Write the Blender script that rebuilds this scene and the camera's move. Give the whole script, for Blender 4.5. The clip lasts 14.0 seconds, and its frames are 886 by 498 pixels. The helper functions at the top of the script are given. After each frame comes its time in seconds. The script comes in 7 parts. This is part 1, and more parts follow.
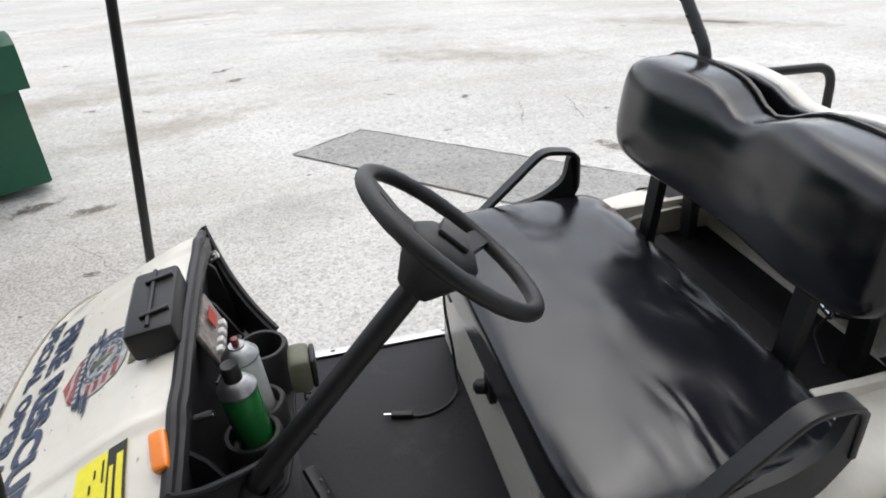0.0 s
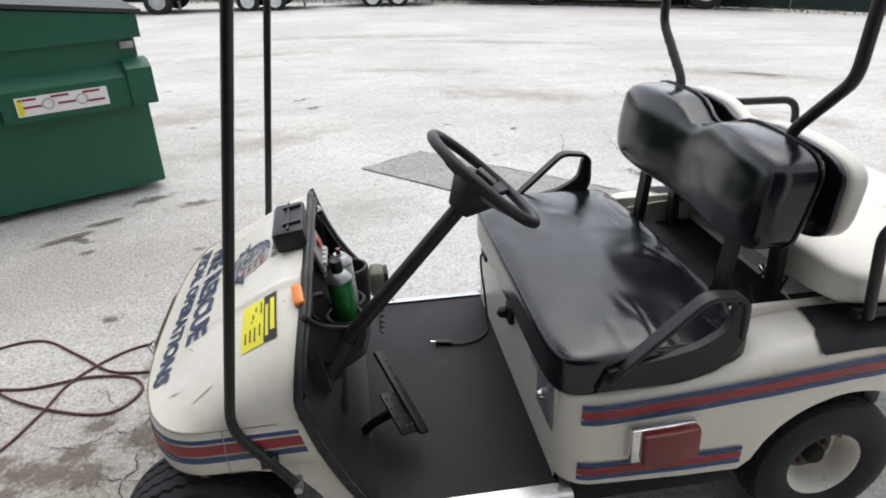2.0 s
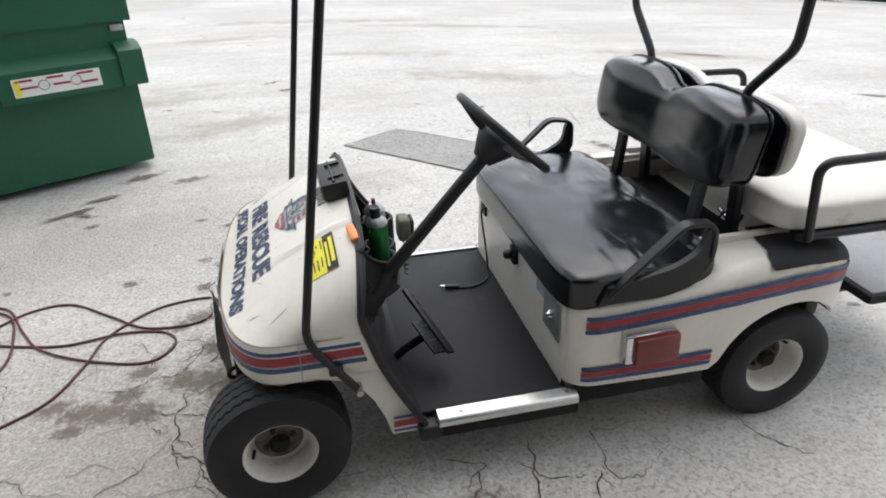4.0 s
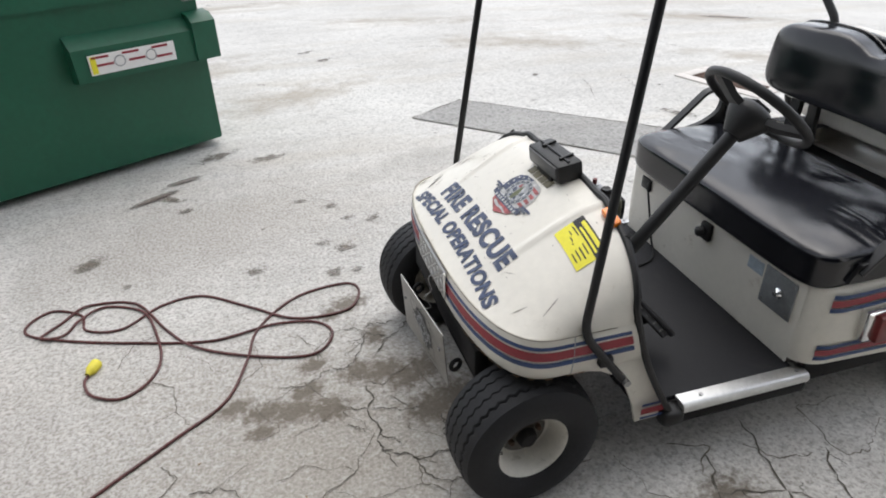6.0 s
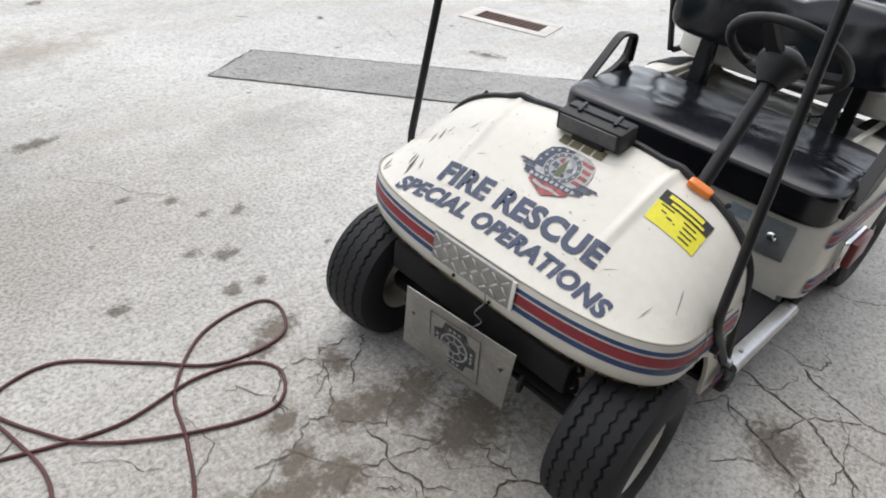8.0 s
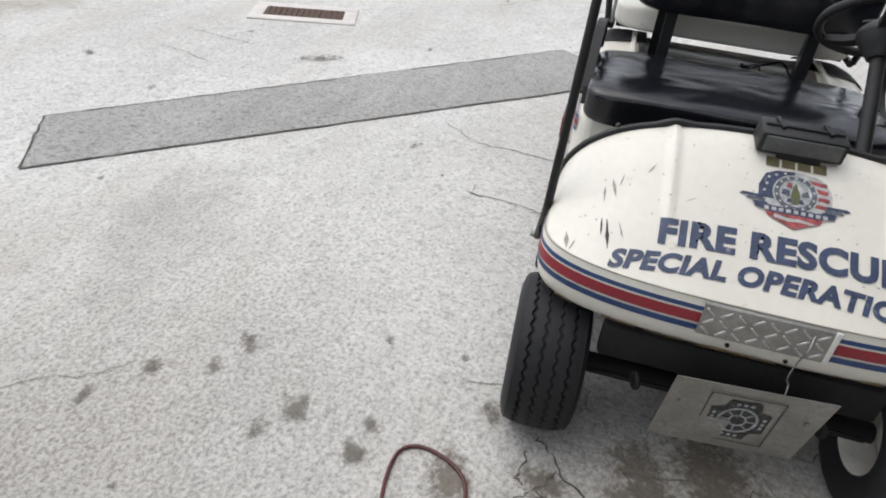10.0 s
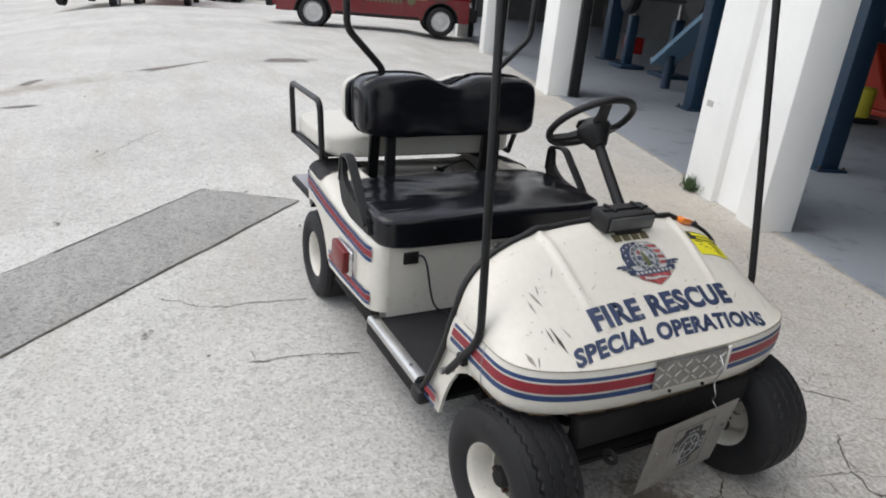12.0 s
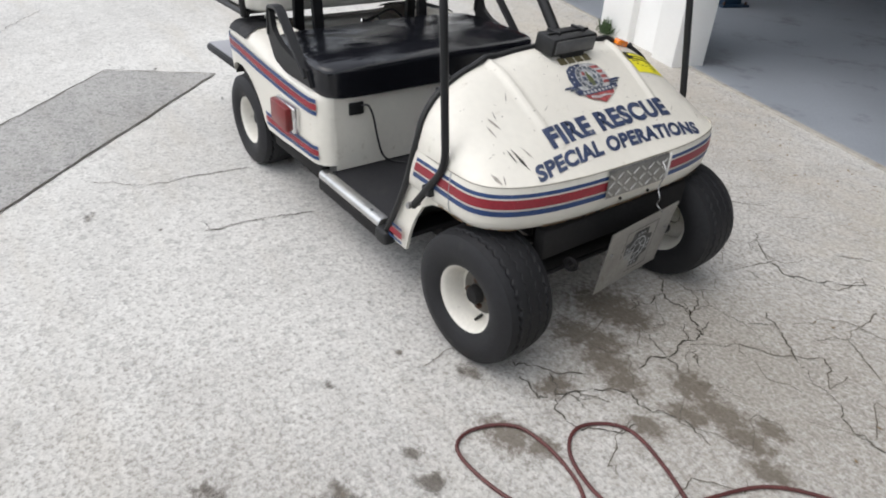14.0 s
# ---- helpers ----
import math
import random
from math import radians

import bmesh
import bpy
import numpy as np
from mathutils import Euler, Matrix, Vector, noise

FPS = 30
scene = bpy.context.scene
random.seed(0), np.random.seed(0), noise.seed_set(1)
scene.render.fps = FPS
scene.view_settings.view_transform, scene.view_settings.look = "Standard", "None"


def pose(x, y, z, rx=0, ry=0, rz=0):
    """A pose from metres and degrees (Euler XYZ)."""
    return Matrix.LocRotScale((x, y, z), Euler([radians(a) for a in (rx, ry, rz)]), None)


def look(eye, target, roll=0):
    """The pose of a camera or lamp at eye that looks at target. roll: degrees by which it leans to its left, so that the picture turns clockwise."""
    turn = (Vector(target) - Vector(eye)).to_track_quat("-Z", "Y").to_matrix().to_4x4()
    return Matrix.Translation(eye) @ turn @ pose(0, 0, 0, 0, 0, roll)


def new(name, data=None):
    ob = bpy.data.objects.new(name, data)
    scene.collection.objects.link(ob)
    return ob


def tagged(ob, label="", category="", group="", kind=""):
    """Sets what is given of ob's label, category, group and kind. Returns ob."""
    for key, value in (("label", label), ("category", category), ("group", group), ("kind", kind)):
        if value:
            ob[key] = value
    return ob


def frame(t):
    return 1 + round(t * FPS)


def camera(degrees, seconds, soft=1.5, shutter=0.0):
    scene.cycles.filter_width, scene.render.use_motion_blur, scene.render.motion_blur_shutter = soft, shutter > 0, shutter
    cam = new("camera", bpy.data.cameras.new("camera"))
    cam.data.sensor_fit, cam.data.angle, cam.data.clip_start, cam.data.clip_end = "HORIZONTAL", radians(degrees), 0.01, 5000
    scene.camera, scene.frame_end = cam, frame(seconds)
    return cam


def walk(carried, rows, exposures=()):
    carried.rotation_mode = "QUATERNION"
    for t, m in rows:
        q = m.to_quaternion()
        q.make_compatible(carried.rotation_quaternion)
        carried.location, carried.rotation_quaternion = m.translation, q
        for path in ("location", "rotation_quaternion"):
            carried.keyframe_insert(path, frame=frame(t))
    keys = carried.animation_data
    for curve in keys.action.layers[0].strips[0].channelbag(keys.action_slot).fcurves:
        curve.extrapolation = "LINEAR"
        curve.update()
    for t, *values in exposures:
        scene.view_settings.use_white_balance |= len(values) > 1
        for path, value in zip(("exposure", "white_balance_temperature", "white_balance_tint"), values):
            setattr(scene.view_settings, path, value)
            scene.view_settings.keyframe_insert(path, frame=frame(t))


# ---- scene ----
cam = camera(68.7, 14.0, 1.9)
PATH = [
    (0, (0.510, -1.077, 1.530), (0.879, 0.511, 0.553), -2.4),
    (0.5, (0.463, -1.280, 1.567), (0.943, 0.334, 0.686), -2.7),
    (1, (0.402, -1.443, 1.596), (0.940, 0.162, 0.733), -1.6),
    (1.5, (0.405, -1.568, 1.626), (0.880, 0.105, 0.862), -2.1),
    (2, (0.398, -1.699, 1.599), (0.645, -0.024, 0.738), -1.3),
    (2.5, (0.242, -1.821, 1.610), (0.365, -0.147, 0.720), 2.2),
    (3, (0.141, -1.963, 1.629), (0.408, -0.323, 0.707), -3.1),
    (3.2, (0.140, -1.997, 1.637), (0.433, -0.337, 0.759), -2.8),
    (5.3, (-0.249, -1.977, 1.631), (0.202, -0.400, 0.672), -0.0),
    (5.5, (-0.382, -1.915, 1.623), (0.028, -0.324, 0.669), 1.3),
    (6, (-0.634, -1.680, 1.645), (-0.167, -0.122, 0.664), -0.7),
    (6.5, (-0.801, -1.556, 1.646), (-0.038, -0.061, 0.757), -0.0),
    (7, (-0.947, -1.432, 1.629), (0.006, -0.104, 0.662), 0.6),
    (7.5, (-1.053, -1.149, 1.577), (-0.055, 0.122, 0.578), -0.6),
    (7.7, (-1.115, -1.026, 1.540), (-0.064, 0.171, 0.504), 2.6),
    (9.8, (-1.424, 0.296, 1.465), (0.015, 0.688, 0.289), 6.8),
    (10, (-1.429, 0.461, 1.466), (0.092, 0.807, 0.381), 5.9),
    (10.5, (-1.395, 0.746, 1.538), (0.285, 0.915, 0.667), 2.9),
    (11, (-1.421, 1.112, 1.524), (0.244, 0.856, 0.644), 3.6),
    (11.5, (-1.285, 1.339, 1.473), (0.358, 0.827, 0.669), 2.7),
    (12, (-1.205, 1.370, 1.470), (0.343, 0.531, 0.757), 5.1),
    (12.5, (-1.310, 1.473, 1.523), (0.134, 0.456, 0.823), 3.1),
    (13, (-1.425, 1.505, 1.512), (-0.050, 0.473, 0.703), 1.9),
    (13.5, (-1.426, 1.501, 1.470), (-0.076, 0.503, 0.582), -1.1),
    (14, (-1.240, 1.537, 1.372), (0.038, 0.561, 0.361), 3.1),
]
EXPOSURES = [(0.0, 0.22), (1.0, 0.17), (2.2, 0.17), (3.2, 0.25), (5.3, 0.20), (7.0, 0.15), (7.7, 0.14), (10.0, 0.0), (10.5, -0.07), (11.0, -0.16), (11.5, -0.13), (12.0, -0.12), (12.5, -0.05), (13.0, 0.05), (14.0, 0.06)]
walk(cam, [(t, look(eye, target, roll)) for t, eye, target, roll in PATH], EXPOSURES)

# ---- world and sun: a bright overcast day ----
world = bpy.data.worlds.new("world")
scene.world = world
world.use_nodes = True
wn, wl = world.node_tree.nodes, world.node_tree.links
wn.clear()
sky = wn.new("ShaderNodeTexSky")
sky.sky_type = "NISHITA"
sky.sun_disc = False
sky.sun_elevation, sky.sun_rotation = radians(66), radians(20)
sky.air_density, sky.dust_density, sky.ozone_density = 1.0, 1.5, 2.0
grey = wn.new("ShaderNodeHueSaturation")
grey.inputs["Saturation"].default_value = 0.28
back = wn.new("ShaderNodeBackground")
back.inputs["Strength"].default_value = 0.275
wout = wn.new("ShaderNodeOutputWorld")
wl.new(sky.outputs[0], grey.inputs["Color"])
wl.new(grey.outputs[0], back.inputs["Color"])
wl.new(back.outputs[0], wout.inputs["Surface"])

sun_data = bpy.data.lights.new("sun", "SUN")
sun_data.energy, sun_data.angle, sun_data.color = 0.90, radians(60), (1.0, 0.955, 0.885)
sun = new("sun", sun_data)
SUN_FROM = Vector((math.sin(radians(20)) * math.cos(radians(66)), math.cos(radians(20)) * math.cos(radians(66)), math.sin(radians(66))))
sun.matrix_world = look(tuple(SUN_FROM * 40), (0, 0, 0))


# ---- materials ----
def mat(name, col, rough=0.5, metal=0.0, var=0.12, scale=6.0, fine=90.0, bump=0.0, bump_scale=150.0, dirt=None, dirt_amt=0.0, dirt_scale=3.0, coat=0.0, spec=0.5, per_object=0.0):
    """A surface with slow and fine variation of colour and gloss, fine relief, and optional blotches of dirt."""
    m = bpy.data.materials.new(name)
    m.use_nodes = True
    n, l = m.node_tree.nodes, m.node_tree.links
    b = n["Principled BSDF"]
    b.inputs["Metallic"].default_value = metal
    b.inputs["Coat Weight"].default_value = coat
    b.inputs["Specular IOR Level"].default_value = spec
    g = n.new("ShaderNodeNewGeometry")

    def tex(sc, detail=4.0, r=0.55):
        t = n.new("ShaderNodeTexNoise")
        t.inputs["Scale"].default_value, t.inputs["Detail"].default_value, t.inputs["Roughness"].default_value = sc, detail, r
        l.new(g.outputs["Position"], t.inputs["Vector"])
        return t.outputs["Fac"]

    def mixed(fac, a, c):
        x = n.new("ShaderNodeMix")
        x.data_type = "RGBA"
        for sock, v in ((x.inputs["Factor"], fac), (x.inputs["A"], a), (x.inputs["B"], c)):
            if isinstance(v, (int, float)):
                sock.default_value = v
            elif isinstance(v, tuple):
                sock.default_value = (*v[:3], 1)
            else:
                l.new(v, sock)
        return x.outputs["Result"]

    def ramp(src, lo, hi):
        r = n.new("ShaderNodeMapRange")
        r.inputs["From Min"].default_value, r.inputs["From Max"].default_value = lo, hi
        l.new(src, r.inputs["Value"])
        return r.outputs["Result"]

    slow, quick = tex(scale), tex(fine)
    lo = tuple(c * (1 - var) for c in col)
    hi = tuple(min(1, c * (1 + var)) for c in col)
    c = mixed(ramp(slow, 0.3, 0.7), lo, hi)
    c = mixed(ramp(quick, 0.35, 0.9), c, tuple(x * (1 - 1.5 * var) for x in col))
    if per_object:
        info = n.new("ShaderNodeObjectInfo")
        hs = n.new("ShaderNodeHueSaturation")
        l.new(c, hs.inputs["Color"])
        mr = n.new("ShaderNodeMapRange")
        mr.inputs["To Min"].default_value, mr.inputs["To Max"].default_value = 1 - per_object, 1 + per_object
        l.new(info.outputs["Random"], mr.inputs["Value"])
        l.new(mr.outputs["Result"], hs.inputs["Value"])
        c = hs.outputs["Color"]
    if dirt:
        spots = ramp(tex(dirt_scale, 8.0, 0.68), 0.66 - 0.25 * dirt_amt, 0.82 - 0.2 * dirt_amt)
        c = mixed(spots, c, dirt)
    l.new(c, b.inputs["Base Color"])
    rr = n.new("ShaderNodeMapRange")
    rr.inputs["To Min"].default_value, rr.inputs["To Max"].default_value = max(0.02, rough * 0.8), min(1, rough * 1.2)
    l.new(slow, rr.inputs["Value"])
    l.new(rr.outputs["Result"], b.inputs["Roughness"])
    if bump:
        bp = n.new("ShaderNodeBump")
        bp.inputs["Strength"].default_value, bp.inputs["Distance"].default_value = min(1.0, bump), 0.003
        l.new(tex(bump_scale, 3.0), bp.inputs["Height"])
        l.new(bp.outputs["Normal"], b.inputs["Normal"])
    return m


def creased(m, stretch, scale, strength, turn=0.0, lo=0.45, hi=0.7):
    """Adds soft folds that run one way and gather in places."""
    n, l = m.node_tree.nodes, m.node_tree.links
    g = n.new("ShaderNodeNewGeometry")
    mp = n.new("ShaderNodeMapping")
    mp.inputs["Scale"].default_value, mp.inputs["Rotation"].default_value = stretch, (0, 0, radians(turn))
    l.new(g.outputs["Position"], mp.inputs["Vector"])
    fold, where = n.new("ShaderNodeTexNoise"), n.new("ShaderNodeTexNoise")
    fold.inputs["Scale"].default_value, fold.inputs["Detail"].default_value, fold.inputs["Distortion"].default_value = scale, 1.2, 0.6
    where.inputs["Scale"].default_value, where.inputs["Detail"].default_value = 3.2, 1.0
    l.new(mp.outputs["Vector"], fold.inputs["Vector"])
    l.new(g.outputs["Position"], where.inputs["Vector"])
    r = n.new("ShaderNodeMapRange")
    r.interpolation_type = "SMOOTHSTEP"
    r.inputs["From Min"].default_value, r.inputs["From Max"].default_value = lo, hi
    l.new(where.outputs["Fac"], r.inputs["Value"])
    k = n.new("ShaderNodeMath")
    k.operation = "MULTIPLY"
    l.new(fold.outputs["Fac"], k.inputs[0])
    l.new(r.outputs["Result"], k.inputs[1])
    bp = n.new("ShaderNodeBump")
    bp.inputs["Strength"].default_value, bp.inputs["Distance"].default_value = strength, 0.02
    l.new(k.outputs[0], bp.inputs["Height"])
    body = n["Principled BSDF"]
    if body.inputs["Normal"].links:
        l.new(body.inputs["Normal"].links[0].from_socket, bp.inputs["Normal"])
    l.new(bp.outputs["Normal"], body.inputs["Normal"])
    return m


def ground_mat(name, base, pale, dark, cell=88.0, contrast=0.32, streak=0.45, stain=(0.20, 0.18, 0.155), stain_at=0.63, washes=()):
    """Worn concrete: drifting tone, aggregate of pale and dark grains, long tyre-worn streaks and old stains."""
    m = bpy.data.materials.new(name)
    m.use_nodes = True
    n, l = m.node_tree.nodes, m.node_tree.links
    b = n["Principled BSDF"]
    b.inputs["Roughness"].default_value = 0.85
    b.inputs["Specular IOR Level"].default_value = 0.25
    g = n.new("ShaderNodeNewGeometry")
    turned = n.new("ShaderNodeMapping")
    turned.inputs["Rotation"].default_value = (0, 0, radians(22))
    turned.inputs["Scale"].default_value = (0.35, 1.9, 1.0)
    l.new(g.outputs["Position"], turned.inputs["Vector"])

    def tex(sc, detail=5.0, r=0.6, src=None):
        t = n.new("ShaderNodeTexNoise")
        t.inputs["Scale"].default_value, t.inputs["Detail"].default_value, t.inputs["Roughness"].default_value = sc, detail, r
        l.new(src or g.outputs["Position"], t.inputs["Vector"])
        return t.outputs["Fac"]

    def cells(sc):
        t = n.new("ShaderNodeTexVoronoi")
        t.inputs["Scale"].default_value = sc
        l.new(g.outputs["Position"], t.inputs["Vector"])
        sep = n.new("ShaderNodeSeparateColor")
        l.new(t.outputs["Color"], sep.inputs["Color"])
        return sep.outputs["Red"], t.outputs["Distance"]

    def ramp(src, lo, hi, a=0.0, z=1.0):
        r = n.new("ShaderNodeMapRange")
        for k, v in (("From Min", lo), ("From Max", hi), ("To Min", a), ("To Max", z)):
            r.inputs[k].default_value = v
        l.new(src, r.inputs["Value"])
        return r.outputs["Result"]

    def mixed(fac, a, c):
        x = n.new("ShaderNodeMix")
        x.data_type = "RGBA"
        l.new(fac, x.inputs["Factor"])
        for sock, v in ((x.inputs["A"], a), (x.inputs["B"], c)):
            if isinstance(v, tuple):
                sock.default_value = (*v, 1)
            else:
                l.new(v, sock)
        return x.outputs["Result"]

    c = mixed(ramp(tex(0.45, 6.0, 0.62), 0.40, 0.62), base, pale)
    c = mixed(ramp(tex(1.6, 6.0, 0.65, turned.outputs["Vector"]), 0.52, 0.72, 0.0, streak), c, tuple(v * 0.78 for v in base))
    c = mixed(ramp(tex(2.6, 6.0, 0.65, turned.outputs["Vector"]), 0.55, 0.75, 0.0, streak), c, tuple(min(0.8, v * 1.12) for v in pale))
    one, gap = cells(cell)
    two, _ = cells(cell * 0.42)
    four, _ = cells(cell * 0.62)
    c = mixed(ramp(four, 0.70, 1.0, 0.0, contrast * 0.8), c, tuple(min(0.85, v * 1.22) for v in pale))
    c = mixed(ramp(one, 0.70, 0.95, 0.0, contrast * 1.35), c, dark)
    c = mixed(ramp(one, 0.25, 0.05, 0.0, contrast * 1.1), c, tuple(min(0.85, v * 1.2) for v in pale))
    c = mixed(ramp(two, 0.88, 0.96, 0.0, contrast * 0.95), c, dark)
    c = mixed(ramp(tex(38.0, 3.0, 0.7), 0.60, 0.74, 0.0, contrast * 0.5), c, dark)
    c = mixed(ramp(tex(17.0, 4.0, 0.7), 0.54, 0.70, 0.0, contrast * 0.8), c, tuple(v * 0.66 for v in base))
    c = mixed(ramp(tex(7.0, 7.0, 0.72), 0.50, 0.74, 0.0, 0.36), c, tuple(v * 0.76 for v in base))
    c = mixed(ramp(tex(0.9, 7.0, 0.7, turned.outputs["Vector"]), 0.50, 0.68, 0.0, 0.5), c, (base[0] * 0.86, base[1] * 0.80, base[2] * 0.71))
    c = mixed(ramp(tex(1.3, 8.0, 0.75), stain_at, stain_at + 0.13, 0.0, 0.6), c, stain)
    # grime and dust with places of their own: each a ragged oval
    for colour, strength, rough, ragged, soft, ovals in washes:
        wave = tex(rough, 7.0, 0.68)
        cover = None
        for x, y, rx, ry, a in ovals:
            mp = n.new("ShaderNodeMapping")
            mp.vector_type = "TEXTURE"
            mp.inputs["Location"].default_value = (x, y, 0)
            mp.inputs["Rotation"].default_value = (0, 0, radians(a))
            mp.inputs["Scale"].default_value = (rx, ry, 1000.0)
            l.new(g.outputs["Position"], mp.inputs["Vector"])
            ln = n.new("ShaderNodeVectorMath")
            ln.operation = "LENGTH"
            l.new(mp.outputs["Vector"], ln.inputs[0])
            if cover is None:
                cover = ln.outputs["Value"]
            else:
                least = n.new("ShaderNodeMath")
                least.operation = "MINIMUM"
                l.new(cover, least.inputs[0])
                l.new(ln.outputs["Value"], least.inputs[1])
                cover = least.outputs[0]
        k = n.new("ShaderNodeMath")
        k.operation = "MULTIPLY_ADD"
        l.new(wave, k.inputs[0])
        k.inputs[1].default_value = ragged * 2
        l.new(cover, k.inputs[2])
        c = mixed(ramp(k.outputs[0], 1.0 + ragged, 1.0 + ragged - soft, 0.0, strength), c, colour)
    l.new(c, b.inputs["Base Color"])
    bp = n.new("ShaderNodeBump")
    bp.inputs["Strength"].default_value, bp.inputs["Distance"].default_value = 0.32, 0.004
    l.new(gap, bp.inputs["Height"])
    l.new(bp.outputs["Normal"], b.inputs["Normal"])
    return m


def stain_mat(name, col, strength, sharp=0.25, ragged=0.9, noise_scale=9.0, rough=0.8):
    """A blotch that thins out at a ragged edge: its sheet's own map runs from -1 to 1."""
    m = mat(name, col, rough, var=0.25, scale=12, fine=70)
    n, l = m.node_tree.nodes, m.node_tree.links
    out, body = n["Material Output"], n["Principled BSDF"]
    uv = n.new("ShaderNodeUVMap")
    uv.uv_map = "spread"
    ln = n.new("ShaderNodeVectorMath")
    ln.operation = "LENGTH"
    l.new(uv.outputs["UV"], ln.inputs[0])
    g = n.new("ShaderNodeNewGeometry")
    t = n.new("ShaderNodeTexNoise")
    t.inputs["Scale"].default_value, t.inputs["Detail"].default_value, t.inputs["Roughness"].default_value = noise_scale, 7.0, 0.7
    l.new(g.outputs["Position"], t.inputs["Vector"])
    a = n.new("ShaderNodeMath")
    a.operation = "MULTIPLY_ADD"
    l.new(t.outputs["Fac"], a.inputs[0])
    a.inputs[1].default_value = ragged * 2
    l.new(ln.outputs["Value"], a.inputs[2])
    r = n.new("ShaderNodeMapRange")
    r.interpolation_type = "SMOOTHSTEP"
    for k, v in (("From Min", 0.62 + ragged), ("From Max", 0.62 + ragged - sharp * 2), ("To Min", 0.0), ("To Max", strength)):
        r.inputs[k].default_value = v
    l.new(a.outputs[0], r.inputs["Value"])
    clear = n.new("ShaderNodeBsdfTransparent")
    mix = n.new("ShaderNodeMixShader")
    l.new(r.outputs["Result"], mix.inputs["Fac"])
    l.new(clear.outputs[0], mix.inputs[1])
    l.new(body.outputs[0], mix.inputs[2])
    l.new(mix.outputs[0], out.inputs["Surface"])
    return m


WASHES = [
    ((0.30, 0.285, 0.26), 0.60, 4.5, 1.2, 1.0, [(-0.60, -0.15, 1.0, 0.75, 20), (-1.3, 1.3, 1.0, 0.5, 30), (0.4, 2.0, 0.6, 0.3, 10), (0.65, -0.85, 0.5, 0.35, 0), (-1.6, -0.3, 0.8, 0.6, 0)]),
    ((0.44, 0.395, 0.325), 0.60, 4.0, 1.3, 1.1, [(2.2, -2.5, 2.4, 0.85, -20), (-1.8, -1.1, 2.0, 0.95, -20), (7.0, -4.3, 2.6, 0.8, -20)]),
    ((0.295, 0.275, 0.25), 0.66, 6.0, 1.0, 1.2, [(-1.6, -0.1, 2.3, 1.7, -20), (1.2, -1.6, 2.8, 1.0, -20), (-1.0, 1.4, 1.6, 0.9, 10)]),
    ((0.17, 0.15, 0.13), 0.62, 62.0, 5.0, 1.6, [(-1.6, -0.1, 2.3, 1.7, -20), (1.2, -1.6, 2.8, 1.0, -20), (-1.0, 1.4, 1.6, 0.9, 10)]),
    ((0.66, 0.64, 0.60), 0.42, 85.0, 6.0, 1.5, [(-1.6, -0.1, 2.3, 1.7, -20), (1.2, -1.6, 2.8, 1.0, -20), (-1.0, 1.4, 1.6, 0.9, 10)]),
    ((0.25, 0.22, 0.175), 0.38, 30.0, 2.6, 0.9, [(2.2, -2.5, 2.4, 0.95, -20), (-1.8, -1.1, 2.0, 1.0, -20), (-0.55, -0.25, 0.9, 0.8, 20)]),
    ((0.115, 0.094, 0.070), 0.82, 38.0, 1.2, 0.6, [(-0.11, -0.06, 0.171, 0.146, 20), (-0.20, -0.08, 0.122, 0.098, 0), (-0.24, 0.11, 0.122, 0.098, 40), (-0.32, 0.16, 0.122, 0.091, 20), (-0.41, 0.18, 0.091, 0.085, 0), (-0.17, 0.14, 0.110, 0.098, 0), (-0.55, 0.02, 0.110, 0.085, 0), (-0.66, 0.05, 0.146, 0.073, 10), (-0.76, 0.07, 0.110, 0.067, 10), (-0.86, 0.12, 0.085, 0.061, 20), (-0.78, -0.02, 0.061, 0.049, 0), (-0.57, 0.27, 0.073, 0.055, 20), (-0.31, 0.38, 0.061, 0.085, 0), (-0.46, 0.57, 0.073, 0.049, 30), (-0.61, 0.13, 0.098, 0.055, 30), (0.53, -0.73, 0.159, 0.122, 40), (-0.38, 0.62, 0.122, 0.073, 15)]),
    ((0.30, 0.255, 0.20), 0.60, 3.2, 1.7, 0.9, [(2.2, 4.8, 1.2, 0.4, -20), (-0.4, 3.6, 0.9, 0.35, 25), (4.2, 3.4, 1.0, 0.25, -40), (0.8, 10.5, 2.6, 0.4, -10), (-1.5, 4.4, 1.3, 0.45, 30), (-3.2, 3.2, 1.2, 0.5, 35), (1.2, 6.5, 1.4, 0.3, -15), (5.0, 5.5, 1.6, 0.35, -30), (3.2, 9.0, 2.2, 0.3, -20), (-1.0, 8.5, 2.0, 0.35, 10), (7.8, 2.2, 1.3, 0.3, -45)]),
    ((0.50, 0.455, 0.385), 0.40, 7.0, 1.9, 0.8, [(2.4, -2.75, 2.8, 0.7, -20), (-1.5, -1.30, 2.2, 0.7, -20), (7.0, -4.5, 2.8, 0.7, -20)]),
]
GROUND = ground_mat("yard_concrete", (0.50, 0.488, 0.463), (0.62, 0.608, 0.578), (0.23, 0.225, 0.215), washes=WASHES)
PATCH = ground_mat("patch_asphalt", (0.285, 0.279, 0.266), (0.38, 0.372, 0.355), (0.10, 0.10, 0.098), cell=105.0, contrast=0.36, streak=0.7, stain=(0.17, 0.165, 0.155))
CRACK = mat("crack", (0.095, 0.085, 0.068), 0.95, var=0.3, scale=20)
